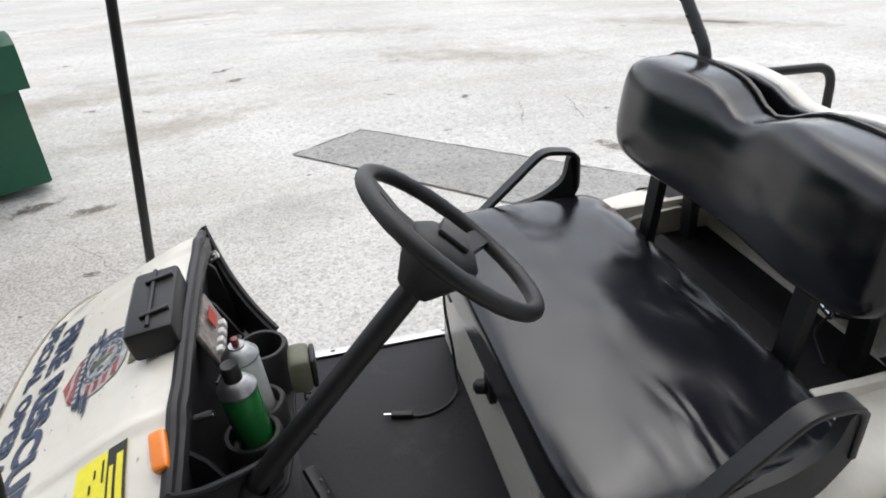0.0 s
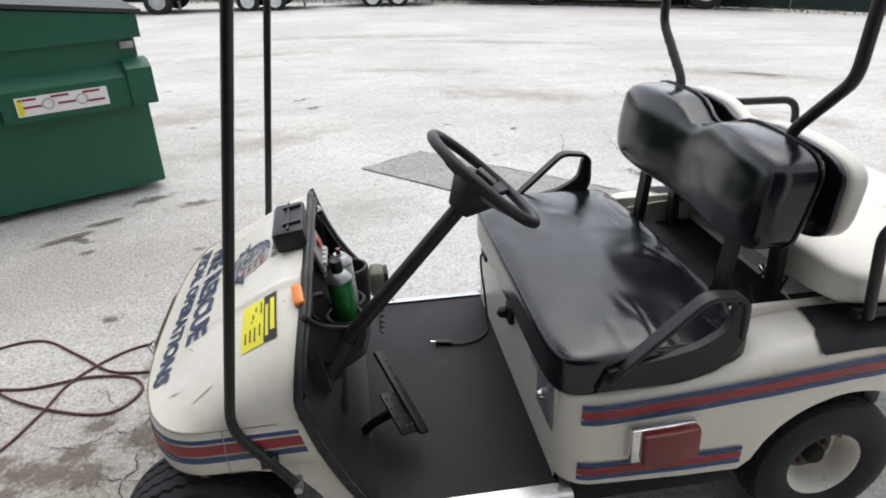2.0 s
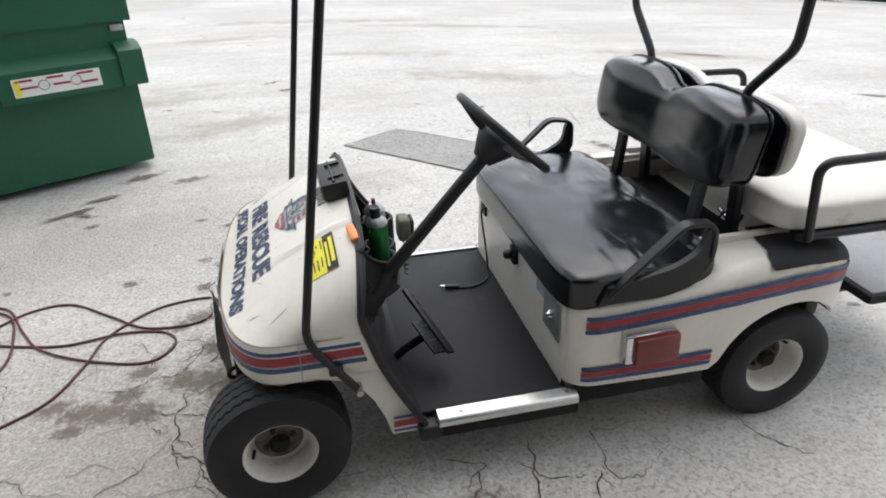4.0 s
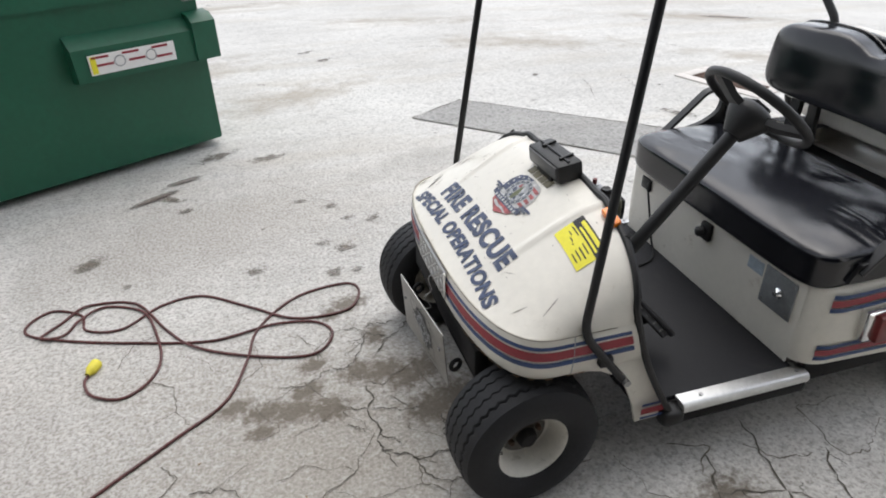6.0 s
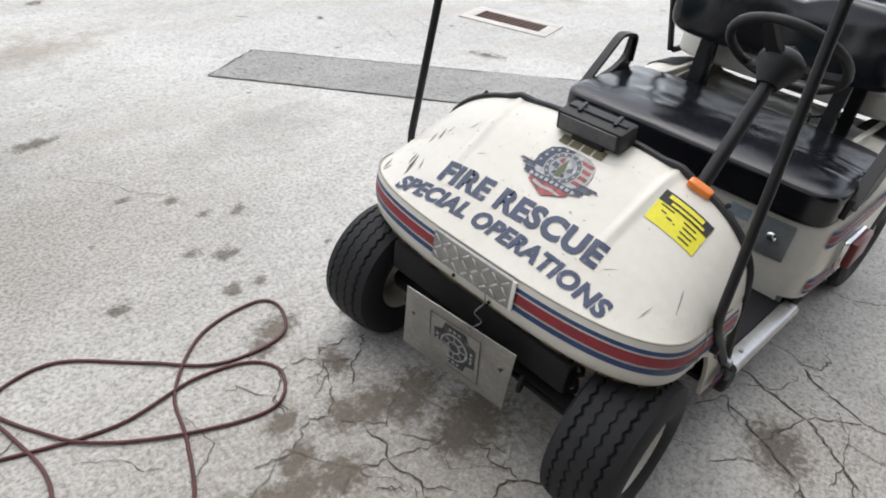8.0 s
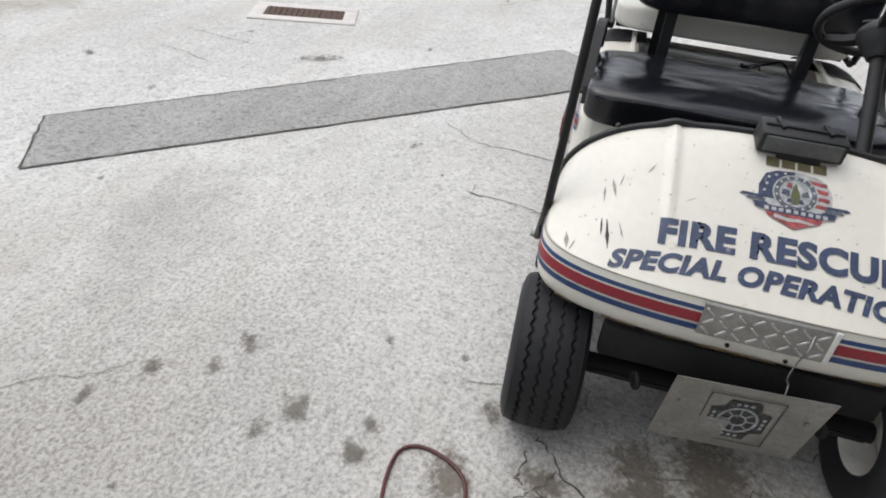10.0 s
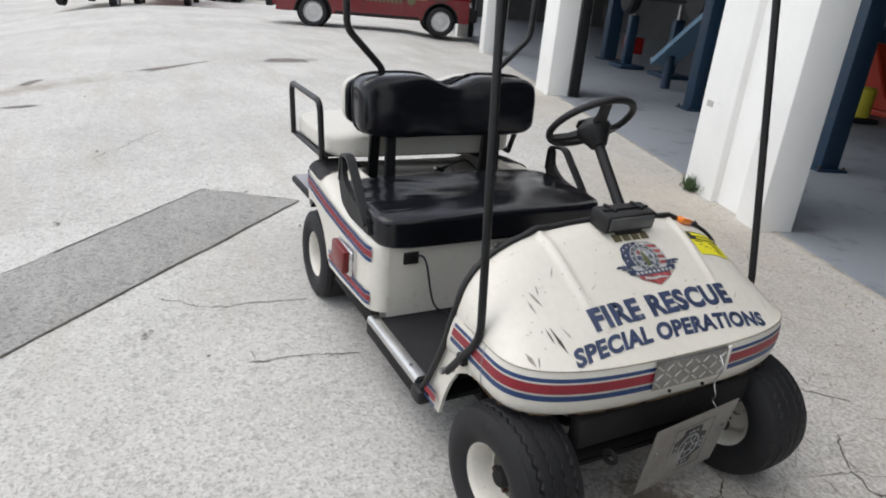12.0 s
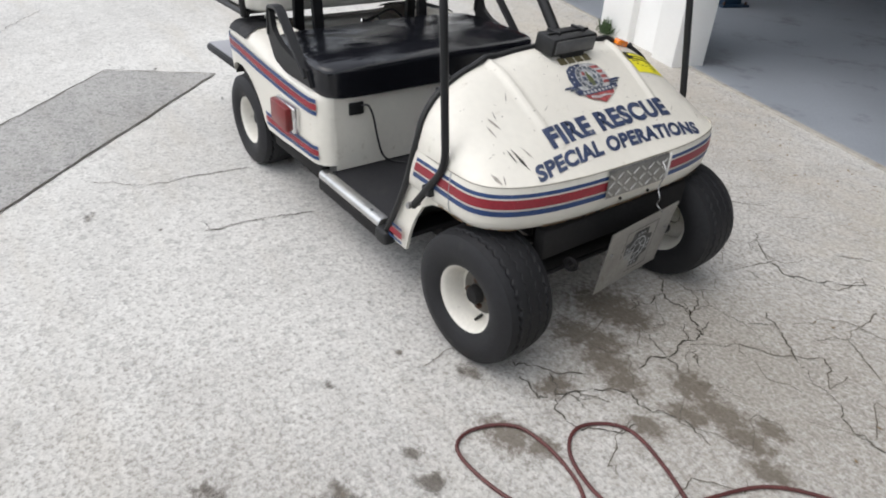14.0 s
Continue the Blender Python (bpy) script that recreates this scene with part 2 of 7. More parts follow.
CREAM = mat("cream_plastic", (0.715, 0.682, 0.605), 0.36, var=0.05, scale=3, fine=40, dirt=(0.40, 0.35, 0.27), dirt_amt=0.20, dirt_scale=11, coat=0.12)
VINYL = mat("black_vinyl", (0.0075, 0.0075, 0.009), 0.22, var=0.25, scale=5, bump=0.10, bump_scale=420, dirt=(0.02, 0.02, 0.022), dirt_amt=0.15, dirt_scale=6, spec=0.5)
SEAT_VINYL = creased(mat("black_seat_vinyl", (0.009, 0.0095, 0.0125), 0.13, var=0.25, scale=5, bump=0.10, bump_scale=420, dirt=(0.02, 0.02, 0.022), dirt_amt=0.15, dirt_scale=6, spec=0.5), (11, 3.5, 6), 1.4, 0.55, 35, 0.48, 0.68)
BACK_VINYL = creased(mat("black_back_vinyl", (0.009, 0.0095, 0.0125), 0.11, var=0.25, scale=5, bump=0.10, bump_scale=420, dirt=(0.02, 0.02, 0.022), dirt_amt=0.15, dirt_scale=6), (4, 5, 6), 1.0, 0.34, 20, 0.42, 0.65)
WHITE_VINYL = mat("white_vinyl", (0.67, 0.645, 0.585), 0.5, var=0.05, scale=4, bump=0.1, bump_scale=420, dirt=(0.40, 0.35, 0.28), dirt_amt=0.15, dirt_scale=7)
BLACK_STEEL = mat("black_steel", (0.010, 0.010, 0.011), 0.42, var=0.25, scale=12, dirt=(0.035, 0.03, 0.027), dirt_amt=0.1, dirt_scale=22, spec=0.4)
BLACK_PLASTIC = mat("black_plastic", (0.013, 0.013, 0.0135), 0.50, var=0.25, scale=9, bump=0.15, bump_scale=300, dirt=(0.04, 0.038, 0.035), dirt_amt=0.13, dirt_scale=13, spec=0.4)
RUBBER = mat("tyre_rubber", (0.014, 0.014, 0.016), 0.66, var=0.3, scale=10, bump=0.2, bump_scale=240, dirt=(0.035, 0.033, 0.03), dirt_amt=0.2, dirt_scale=9, spec=0.4)
MATTING = mat("rubber_mat", (0.014, 0.014, 0.0165), 0.72, var=0.25, scale=4, bump=0.5, bump_scale=260, dirt=(0.035, 0.033, 0.031), dirt_amt=0.35, dirt_scale=5, spec=0.4)
UNDER = mat("underside", (0.015, 0.014, 0.014), 0.8, var=0.3, scale=10, spec=0.3)
RIM = mat("rim_paint", (0.72, 0.69, 0.62), 0.45, var=0.08, scale=14, dirt=(0.16, 0.12, 0.08), dirt_amt=0.22, dirt_scale=18)
PLATE_METAL = mat("dull_plate", (0.36, 0.355, 0.34), 0.42, metal=0.9, var=0.18, scale=14, bump=0.1, bump_scale=90, dirt=(0.2, 0.18, 0.15), dirt_amt=0.2, dirt_scale=12)
ALUMINIUM = mat("aluminium", (0.62, 0.62, 0.61), 0.34, metal=1.0, var=0.12, scale=18, bump=0.1, bump_scale=90)
CHROME = mat("chrome", (0.75, 0.75, 0.75), 0.14, metal=1.0, var=0.05)
STEEL = mat("bare_steel", (0.40, 0.40, 0.40), 0.4, metal=1.0, var=0.2, scale=20)
BLUE_TAPE = mat("blue_decal", (0.020, 0.055, 0.165), 0.42, var=0.22, scale=16, fine=60, dirt=(0.30, 0.30, 0.30), dirt_amt=0.06, dirt_scale=26)
RED_TAPE = mat("red_decal", (0.28, 0.019, 0.032), 0.42, var=0.18, scale=16, dirt=(0.45, 0.25, 0.22), dirt_amt=0.05, dirt_scale=26)
LETTERING = mat("blue_lettering", (0.040, 0.058, 0.118), 0.45, var=0.3, scale=22, fine=120, dirt=(0.36, 0.34, 0.31), dirt_amt=0.16, dirt_scale=34)
YELLOW = mat("yellow_label", (0.80, 0.72, 0.03), 0.5, var=0.06)
BLACK_INK = mat("black_ink", (0.02, 0.02, 0.02), 0.6, var=0.1)
GOLD_INK = mat("gold_ink", (0.13, 0.11, 0.055), 0.5, var=0.25, scale=30)
CREST_GREY = mat("crest_grey", (0.40, 0.41, 0.42), 0.5, var=0.45, scale=40)
CREST_RED = mat("crest_red", (0.36, 0.07, 0.07), 0.5, var=0.45, scale=40)
AMBER = mat("amber_lens", (0.85, 0.22, 0.01), 0.2, var=0.08, coat=0.5)
TAIL_RED = mat("red_lens", (0.17, 0.013, 0.013), 0.32, var=0.2, coat=0.2, dirt=(0.3, 0.15, 0.1), dirt_amt=0.1, dirt_scale=15)
DUMP_GREEN = mat("dumpster_green", (0.007, 0.092, 0.048), 0.42, var=0.12, scale=2.5, fine=30, dirt=(0.02, 0.07, 0.04), dirt_amt=0.15, dirt_scale=5)
DUMP_LID = mat("dumpster_lid", (0.03, 0.033, 0.035), 0.6, var=0.2)
WHITE_PAINT = mat("white_wall_paint", (0.86, 0.855, 0.83), 0.75, var=0.04, scale=2, bump=0.25, bump_scale=60, dirt=(0.42, 0.38, 0.32), dirt_amt=0.05, dirt_scale=2.5)
SHOP_FLOOR = mat("shop_floor", (0.295, 0.318, 0.350), 0.5, var=0.1, scale=1.5, dirt=(0.09, 0.09, 0.09), dirt_amt=0.42, dirt_scale=2)
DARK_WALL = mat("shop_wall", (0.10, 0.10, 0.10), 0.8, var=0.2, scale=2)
LIFT_BLUE = mat("lift_blue", (0.009, 0.033, 0.068), 0.5, var=0.15, dirt=(0.06, 0.06, 0.06), dirt_amt=0.2, dirt_scale=8)
ALLOY = mat("wheel_alloy", (0.62, 0.62, 0.61), 0.35, metal=0.35, var=0.1)
ORANGE = mat("orange_paint", (0.46, 0.035, 0.010), 0.45, var=0.12)
ENGINE_RED = mat("engine_red", (0.45, 0.012, 0.014), 0.25, var=0.06, coat=0.4)
DARK_RED = mat("dark_red_paint", (0.155, 0.010, 0.014), 0.25, var=0.08, coat=0.4)
CAR_WHITE = mat("car_white", (0.78, 0.78, 0.77), 0.3, var=0.03, coat=0.3)
GLASS_DARK = mat("tinted_glass", (0.015, 0.018, 0.02), 0.08, var=0.1)
FENCE_CLOTH = mat("fence_cloth", (0.012, 0.03, 0.026), 0.9, var=0.25, scale=1.2)
CORD_RED = mat("cord_jacket", (0.10, 0.026, 0.024), 0.5, var=0.25, scale=14)
PLUG_YELLOW = mat("plug_yellow", (0.72, 0.62, 0.05), 0.5, var=0.12)
GREEN_CAN = mat("green_can", (0.02, 0.22, 0.05), 0.25, metal=0.3, var=0.12)
OLIVE = mat("olive_plastic", (0.13, 0.13, 0.09), 0.6, var=0.15)
RUST = mat("rust", (0.085, 0.045, 0.028), 0.85, var=0.35, scale=20)
WEED = mat("weed", (0.05, 0.09, 0.03), 0.7, var=0.3, scale=30)


# ---- mesh helpers ----
def finish(name, bm, material, smooth=40.0):
    bmesh.ops.recalc_face_normals(bm, faces=bm.faces)
    me = bpy.data.meshes.new(name)
    bm.to_mesh(me)
    bm.free()
    me.materials.append(material)
    if smooth:
        me.shade_smooth()
        me.set_sharp_from_angle(angle=radians(smooth))
    return me


def thing(name, at, label, category, group="", kind=""):
    """An Empty at a thing's base, to hold its parts."""
    ob = new(name)
    ob.empty_display_size = 0.1
    ob.location = at
    return tagged(ob, label, category, group, kind)


def part(name, bm, material, parent, label="", smooth=40.0):
    """One mesh, in world places, under a thing or under a part."""
    ob = new(name, finish(name, bm, material, smooth))
    if parent is not None:
        ob.parent = parent
        if parent.type == "EMPTY":
            ob.matrix_parent_inverse = Matrix.Translation(parent.location).inverted()
    if label:
        ob["label"] = label
    return ob




def solo(name, bm, material, label, category, group="", kind="", smooth=40.0):
    """A thing that is one mesh."""
    return tagged(new(name, finish(name, bm, material, smooth)), label, category, group, kind)


def box(c, s, bev=0.0, rz=0.0, bm=None, m=None, seg=2):
    bm = bm or bmesh.new()
    own = bmesh.new()
    bmesh.ops.create_cube(own, size=1)
    bmesh.ops.scale(own, vec=s, verts=own.verts)
    if bev:
        bmesh.ops.bevel(own, geom=own.edges[:], offset=min(bev, min(s) * 0.45), segments=seg, affect="EDGES", profile=0.5)
    m = m if m is not None else pose(*c, 0, 0, rz)
    merge(bm, own, m)
    return bm


def merge(bm, own, m=None):
    """Adds a second bmesh, moved by m, to the first."""
    if m is not None:
        bmesh.ops.transform(own, matrix=m, verts=own.verts)
    made = [bm.verts.new(v.co) for v in own.verts]
    own.verts.index_update()
    for f in own.faces:
        bm.faces.new([made[v.index] for v in f.verts])
    own.free()
    return bm


def loft(rings, bm=None, closed=True, caps=True):
    """A skin over rings of equally many points."""
    bm = bm or bmesh.new()
    rows = [[bm.verts.new(p) for p in ring] for ring in rings]
    k = len(rows[0])
    for a, b in zip(rows, rows[1:]):
        for i in range(k if closed else k - 1):
            bm.faces.new((a[i], a[(i + 1) % k], b[(i + 1) % k], b[i]))
    if caps and closed:
        bm.faces.new(rows[0][::-1])
        bm.faces.new(rows[-1])
    return bm


def curve_points(pts, per=6, closed=False):
    """A smooth line through points."""
    p = [Vector(q) for q in pts]
    out = []
    n = len(p)
    for i in range(n if closed else n - 1):
        a, b, c, d = (p[(i + k) % n] if closed else p[min(max(i + k, 0), n - 1)] for k in (-1, 0, 1, 2))
        for j in range(per):
            t = j / per
            out.append(0.5 * ((2 * b) + (c - a) * t + (2 * a - 5 * b + 4 * c - d) * t * t + (3 * b - a - 3 * c + d) * t**3))
    if not closed:
        out.append(p[-1])
    return out


def tube(pts, r, seg=10, bm=None, closed=False, flat=1.0):
    """A round bar along a line of points."""
    p = [Vector(q) for q in pts]
    n = len(p)
    rings, up = [], None
    for i in range(n):
        a = p[i - 1] if (i or closed) else p[i]
        b = p[(i + 1) % n] if (i < n - 1 or closed) else p[i]
        d = (b - a).normalized()
        if up is None:
            up = d.orthogonal().normalized()
        up = (up - d * up.dot(d)).normalized()
        side = d.cross(up)
        rings.append([p[i] + (up * math.cos(2 * math.pi * k / seg) * flat + side * math.sin(2 * math.pi * k / seg)) * r for k in range(seg)])
    if closed:
        rings.append(rings[0])
        return loft(rings, bm, caps=False)
    return loft(rings, bm)


def rounded_path(pts, radius, per=5):
    """A line whose corners are turned into arcs."""
    p = [Vector(q) for q in pts]
    out = [p[0]]
    for a, b, c in zip(p, p[1:], p[2:]):
        r = min(radius, (a - b).length * 0.45, (c - b).length * 0.45)
        s, e = b + (a - b).normalized() * r, b + (c - b).normalized() * r
        for k in range(per + 1):
            t = k / per
            out.append((1 - t) ** 2 * s + 2 * t * (1 - t) * b + t * t * e)
    out.append(p[-1])
    return out


def lathe(profile, m, seg=32, bm=None, closed=False):
    """Turns (radius, height) pairs round an axis, then places the form by m."""
    bm = bm or bmesh.new()
    own = bmesh.new()
    rows = []
    for k in range(seg):
        a = 2 * math.pi * k / seg
        rows.append([own.verts.new((r * math.cos(a), r * math.sin(a), h)) for r, h in profile])
    n = len(profile)
    for k in range(seg):
        a, b = rows[k], rows[(k + 1) % seg]
        for i in range(n if closed else n - 1):
            own.faces.new((a[i], b[i], b[(i + 1) % n], a[(i + 1) % n]))
    bmesh.ops.remove_doubles(own, verts=own.verts, dist=1e-5)
    return merge(bm, own, m)


def rod(a, b, r, bm=None, seg=12, bev=0.0):
    """A cylinder from a to b."""
    a, b = Vector(a), Vector(b)
    h = (b - a).length
    m = Matrix.Translation(a) @ (b - a).to_track_quat("Z", "Y").to_matrix().to_4x4()
    e = min(bev, r * 0.4, h * 0.4)
    return lathe([(0, 0), (r - e, 0), (r, e), (r, h - e), (r - e, h), (0, h)], m, seg, bm)


def slab(poly, thick, m, bm=None, bev=0.0):
    """A flat outline given thickness along its own z, placed by m."""
    own = bmesh.new()
    f = own.faces.new([own.verts.new((x, y, 0)) for x, y in poly])
    ext = bmesh.ops.extrude_face_region(own, geom=[f])
    bmesh.ops.translate(own, vec=(0, 0, thick), verts=[v for v in ext["geom"] if isinstance(v, bmesh.types.BMVert)])
    if bev:
        bmesh.ops.bevel(own, geom=own.edges[:], offset=bev, segments=2, affect="EDGES")
    return merge(bm or bmesh.new(), own, m)


def puff(c, s, k=5.0, cuts=12, shape=None, bm=None):
    """A padded block: a cube drawn towards a rounded form, then shaped by a function of its unit coordinates."""
    own = bmesh.new()
    bmesh.ops.create_cube(own, size=2)
    bmesh.ops.subdivide_edges(own, edges=own.edges[:], cuts=cuts, use_grid_fill=True)
    for v in own.verts:
        x, y, z = (math.sin(a * math.pi / 2) if abs(a) < 1 else a for a in v.co)
        d = (abs(x) ** k + abs(y) ** k + abs(z) ** k) ** (1 / k)
        u = Vector((x / d, y / d, z / d))
        p = Vector((u.x * s[0] / 2, u.y * s[1] / 2, u.z * s[2] / 2))
        v.co = (Vector(c) + p) if shape is None else (Vector(c) + shape(u, p))
    return merge(bm or bmesh.new(), own)


def text_bm(words, place, width, height, shear=0.0, bold=0.0, spacing=1.0):
    """Letters of the built-in font, drawn to a width and height and laid on a surface by place(x, y)."""
    cu = bpy.data.curves.new("letters", "FONT")
    cu.body, cu.size, cu.align_x, cu.shear, cu.offset, cu.space_character = words, 1.0, "CENTER", shear, bold, spacing
    cu.resolution_u = 4
    ob = bpy.data.objects.new("letters", cu)
    me = bpy.data.meshes.new_from_object(ob)
    bm = bmesh.new()
    bm.from_mesh(me)
    xs_, ys_ = [v.co.x for v in bm.verts], [v.co.y for v in bm.verts]
    kx, ky = width / (max(xs_) - min(xs_)), height / (max(ys_) - min(ys_))
    mx, my = (max(xs_) + min(xs_)) / 2, min(ys_)
    for v in bm.verts:
        v.co = ((v.co.x - mx) * kx, (v.co.y - my) * ky, 0)
    bmesh.ops.triangulate(bm, faces=bm.faces)
    for _ in range(2):
        long = [e for e in bm.edges if e.calc_length() > height * 0.4]
        if long:
            bmesh.ops.subdivide_edges(bm, edges=long, cuts=1)
            bmesh.ops.triangulate(bm, faces=bm.faces)
    for v in bm.verts:
        v.co = place(v.co.x, v.co.y)
    bpy.data.objects.remove(ob)
    bpy.data.curves.remove(cu)
    bpy.data.meshes.remove(me)
    return bm


def bend(t):
    return math.log1p(math.exp(min(40.0, t)))


def ground_z(x, y):
    """The yard falls gently away from the building, rises a little along it and falls again far off."""
    fall = min(0.05 * bend((math.hypot(x, y) - 5.5) * 0.8) / 0.8, 1.0) * min(1.4, max(0.8, 1 + 0.02 * x)) / (1 + math.exp(max(-40.0, min(40.0, (3.0 - y) * 0.8))))
    along = min(0.014 * bend((x - 6.0) * 0.8) / 0.8, 0.15) - min(0.045 * bend((x - 20.0) * 0.5) / 0.5, 0.75)
    inside = -0.350 * (x - 1.70) - 0.937 * (y + 2.775)
    along /= 1 + math.exp(max(-40.0, min(40.0, (inside + 1.3) * 5.0)))
    return -fall + along / (1 + math.exp(min(40.0, (y - 2.5) * 0.6)))

# ---- the yard ----
def stops(marks):
    """Grid lines: fine where the camera passes, coarse far off."""
    out = []
    for a, b, k in marks:
        out += [a + (b - a) * i / k for i in range(k)]
    return out + [marks[-1][1]]


def sheet(name, xs, ys, height):
    verts = [(x, y, height(x, y)) for y in ys for x in xs]
    nx = len(xs)
    faces = [(j * nx + i, j * nx + i + 1, (j + 1) * nx + i + 1, (j + 1) * nx + i) for j in range(len(ys) - 1) for i in range(nx - 1)]
    me = bpy.data.meshes.new(name)
    me.from_pydata(verts, [], faces)
    me.shade_smooth()
    return me


gx = stops([(-900, -60, 6), (-60, -10, 10), (-10, 16, 104), (16, 60, 40), (60, 900, 6)])
gy = stops([(-900, -60, 6), (-60, -10, 10), (-10, 12, 88), (12, 40, 28), (40, 900, 6)])
me = sheet("ground", gx, gy, ground_z)
me.materials.append(GROUND)
tagged(new("ground", me), "pale worn concrete yard with old stains", "ground", kind="structure")


def on_ground(x, y, up=0.0):
    return Vector((x, y, ground_z(x, y) + up))


def ribbon(line, width, up, material, name, label, taper=True, bm=None):
    """A thin uneven strip lying on the ground."""
    bm = bm or bmesh.new()
    pts = [Vector((*p, 0)) for p in line]
    prev = None
    for i, p in enumerate(pts):
        d = (pts[min(i + 1, len(pts) - 1)] - pts[max(i - 1, 0)]).normalized()
        s = Vector((-d.y, d.x, 0))
        w = width * (0.55 + 0.9 * random.random()) * 0.5
        if taper and i in (0, len(pts) - 1):
            w *= 0.15
        a, b = (bm.verts.new(on_ground(*(p + s * k).xy, up)) for k in (w, -w))
        if prev:
            bm.faces.new((prev[0], a, b, prev[1]))
        prev = (a, b)
    return bm


def wander(a, b, steps, swing):
    """A jagged line between two places."""
    a, b = Vector(a), Vector(b)
    side = Vector((-(b - a).y, (b - a).x)).normalized()
    off, out = 0.0, []
    for i in range(steps + 1):
        t = i / steps
        off = off * 0.75 + random.uniform(-swing, swing)
        p = a.lerp(b, t) + side * off * math.sin(math.pi * min(1, t * 1.2 + 0.08))
        out.append((p.x, p.y))
    return out


# cut-out strip filled with darker asphalt
A, B, C, D = Vector((0.484, 2.792)), Vector((0.945, 3.093)), Vector((3.435, 0.82)), Vector((3.04, 0.24))
random.seed(4)
edge = []
for p, q, k in ((A, B, 6), (B, C, 30), (C, D, 7), (D, A, 30)):
    for i in range(k):
        j = p.lerp(q, i / k)
        edge.append((j.x + random.uniform(-0.006, 0.006), j.y + random.uniform(-0.006, 0.006)))
bm = bmesh.new()
f = bm.faces.new([bm.verts.new(on_ground(x, y, 0.004)) for x, y in edge])
bmesh.ops.triangulate(bm, faces=[f])
tagged(new("pavement_patch", finish("pavement_patch", bm, PATCH, 0)), "long strip of darker grey asphalt let into the yard", "pavement", kind="structure")
bm = bmesh.new()
for p, q, k in ((A, B, 10), (B, C, 40), (C, D, 10), (D, A, 40)):
    ribbon([tuple(p.lerp(q, i / k) + Vector((random.uniform(-0.004, 0.004), random.uniform(-0.004, 0.004)))) for i in range(k + 1)], 0.009, 0.007, CRACK, "", "", False, bm)
tagged(new("patch_joint", finish("patch_joint", bm, CRACK, 0)), "dark open joint round the asphalt strip", "joint", kind="structure")

# sunken drain grate in a pale collar
drain = thing("drain_grate", (3.27, 2.815, ground_z(3.27, 2.815)), "rusty rectangular drain grate in a pale concrete collar", "drain")
turn = pose(3.27, 2.815, ground_z(3.27, 2.815), 0, 0, -72)
bm = bmesh.new()
for c, s in (((0, 0.17, 0.004), (0.80, 0.10, 0.016)), ((0, -0.17, 0.004), (0.80, 0.10, 0.016)), ((0.35, 0, 0.004), (0.10, 0.24, 0.016)), ((-0.35, 0, 0.004), (0.10, 0.24, 0.016))):
    box(c, s, 0.004, bm=bm, m=turn @ pose(*c))
part("collar", bm, mat("collar_concrete", (0.62, 0.58, 0.54), 0.85, var=0.12, scale=9, bump=0.4, bump_scale=90), drain)
part("pit", box((0, 0, 0), (0.62, 0.25, 0.006), m=turn @ pose(0, 0, 0.003)), RUST, drain, "rusty brown pit")
for i in range(14):
    part("bar", box((0, 0, 0), (0.018, 0.24, 0.008), m=turn @ pose(-0.28 + 0.043 * i, 0, 0.007)), RUST, drain)

# cracks: a net of small plates where the concrete has broken up, and single long cracks
def crack_net(bm, x0, x1, y0, y1, cell, keep, width):
    """Uneven six-sided plates, whose edges are left out more often towards the border of the field."""
    def corner(i, j, k):
        random.seed(i * 977 + j * 31 + k * 7 + 5)
        x = x0 + (i + 0.5 * (j % 2) + 0.5 * k * 0 + 0.25) * cell + random.uniform(-0.30, 0.30) * cell
        y = y0 + (j * 0.86 + (0.29 if k else -0.29)) * cell + random.uniform(-0.24, 0.24) * cell
        return Vector((x, y))
    ni, nj = int((x1 - x0) / cell) + 1, int((y1 - y0) / (cell * 0.86)) + 1
    for i in range(ni):
        for j in range(nj):
            up, low = corner(i, j, 1), corner(i, j, 0)
            ends = [(low, up)]
            a = i + (j % 2)
            ends += [(up, corner(a, j + 1, 0)), (up, corner(a - 1, j + 1, 0))]
            for p, q in ends:
                mid = (p + q) / 2
                e = max(abs(mid.x - (x0 + x1) / 2) / (x1 - x0), abs(mid.y - (y0 + y1) / 2) / (y1 - y0)) * 2
                random.seed(int(mid.x * 9000) * 13 + int(mid.y * 9000))
                if random.random() > keep * (1.15 - 0.75 * e * e) or e > 1.1:
                    continue
                n = max(5, int((p - q).length * 55))
                ribbon(wander(p, q, n, cell * 0.055), width * random.uniform(0.5, 1.25), 0.0035, CRACK, "", "", False, bm)


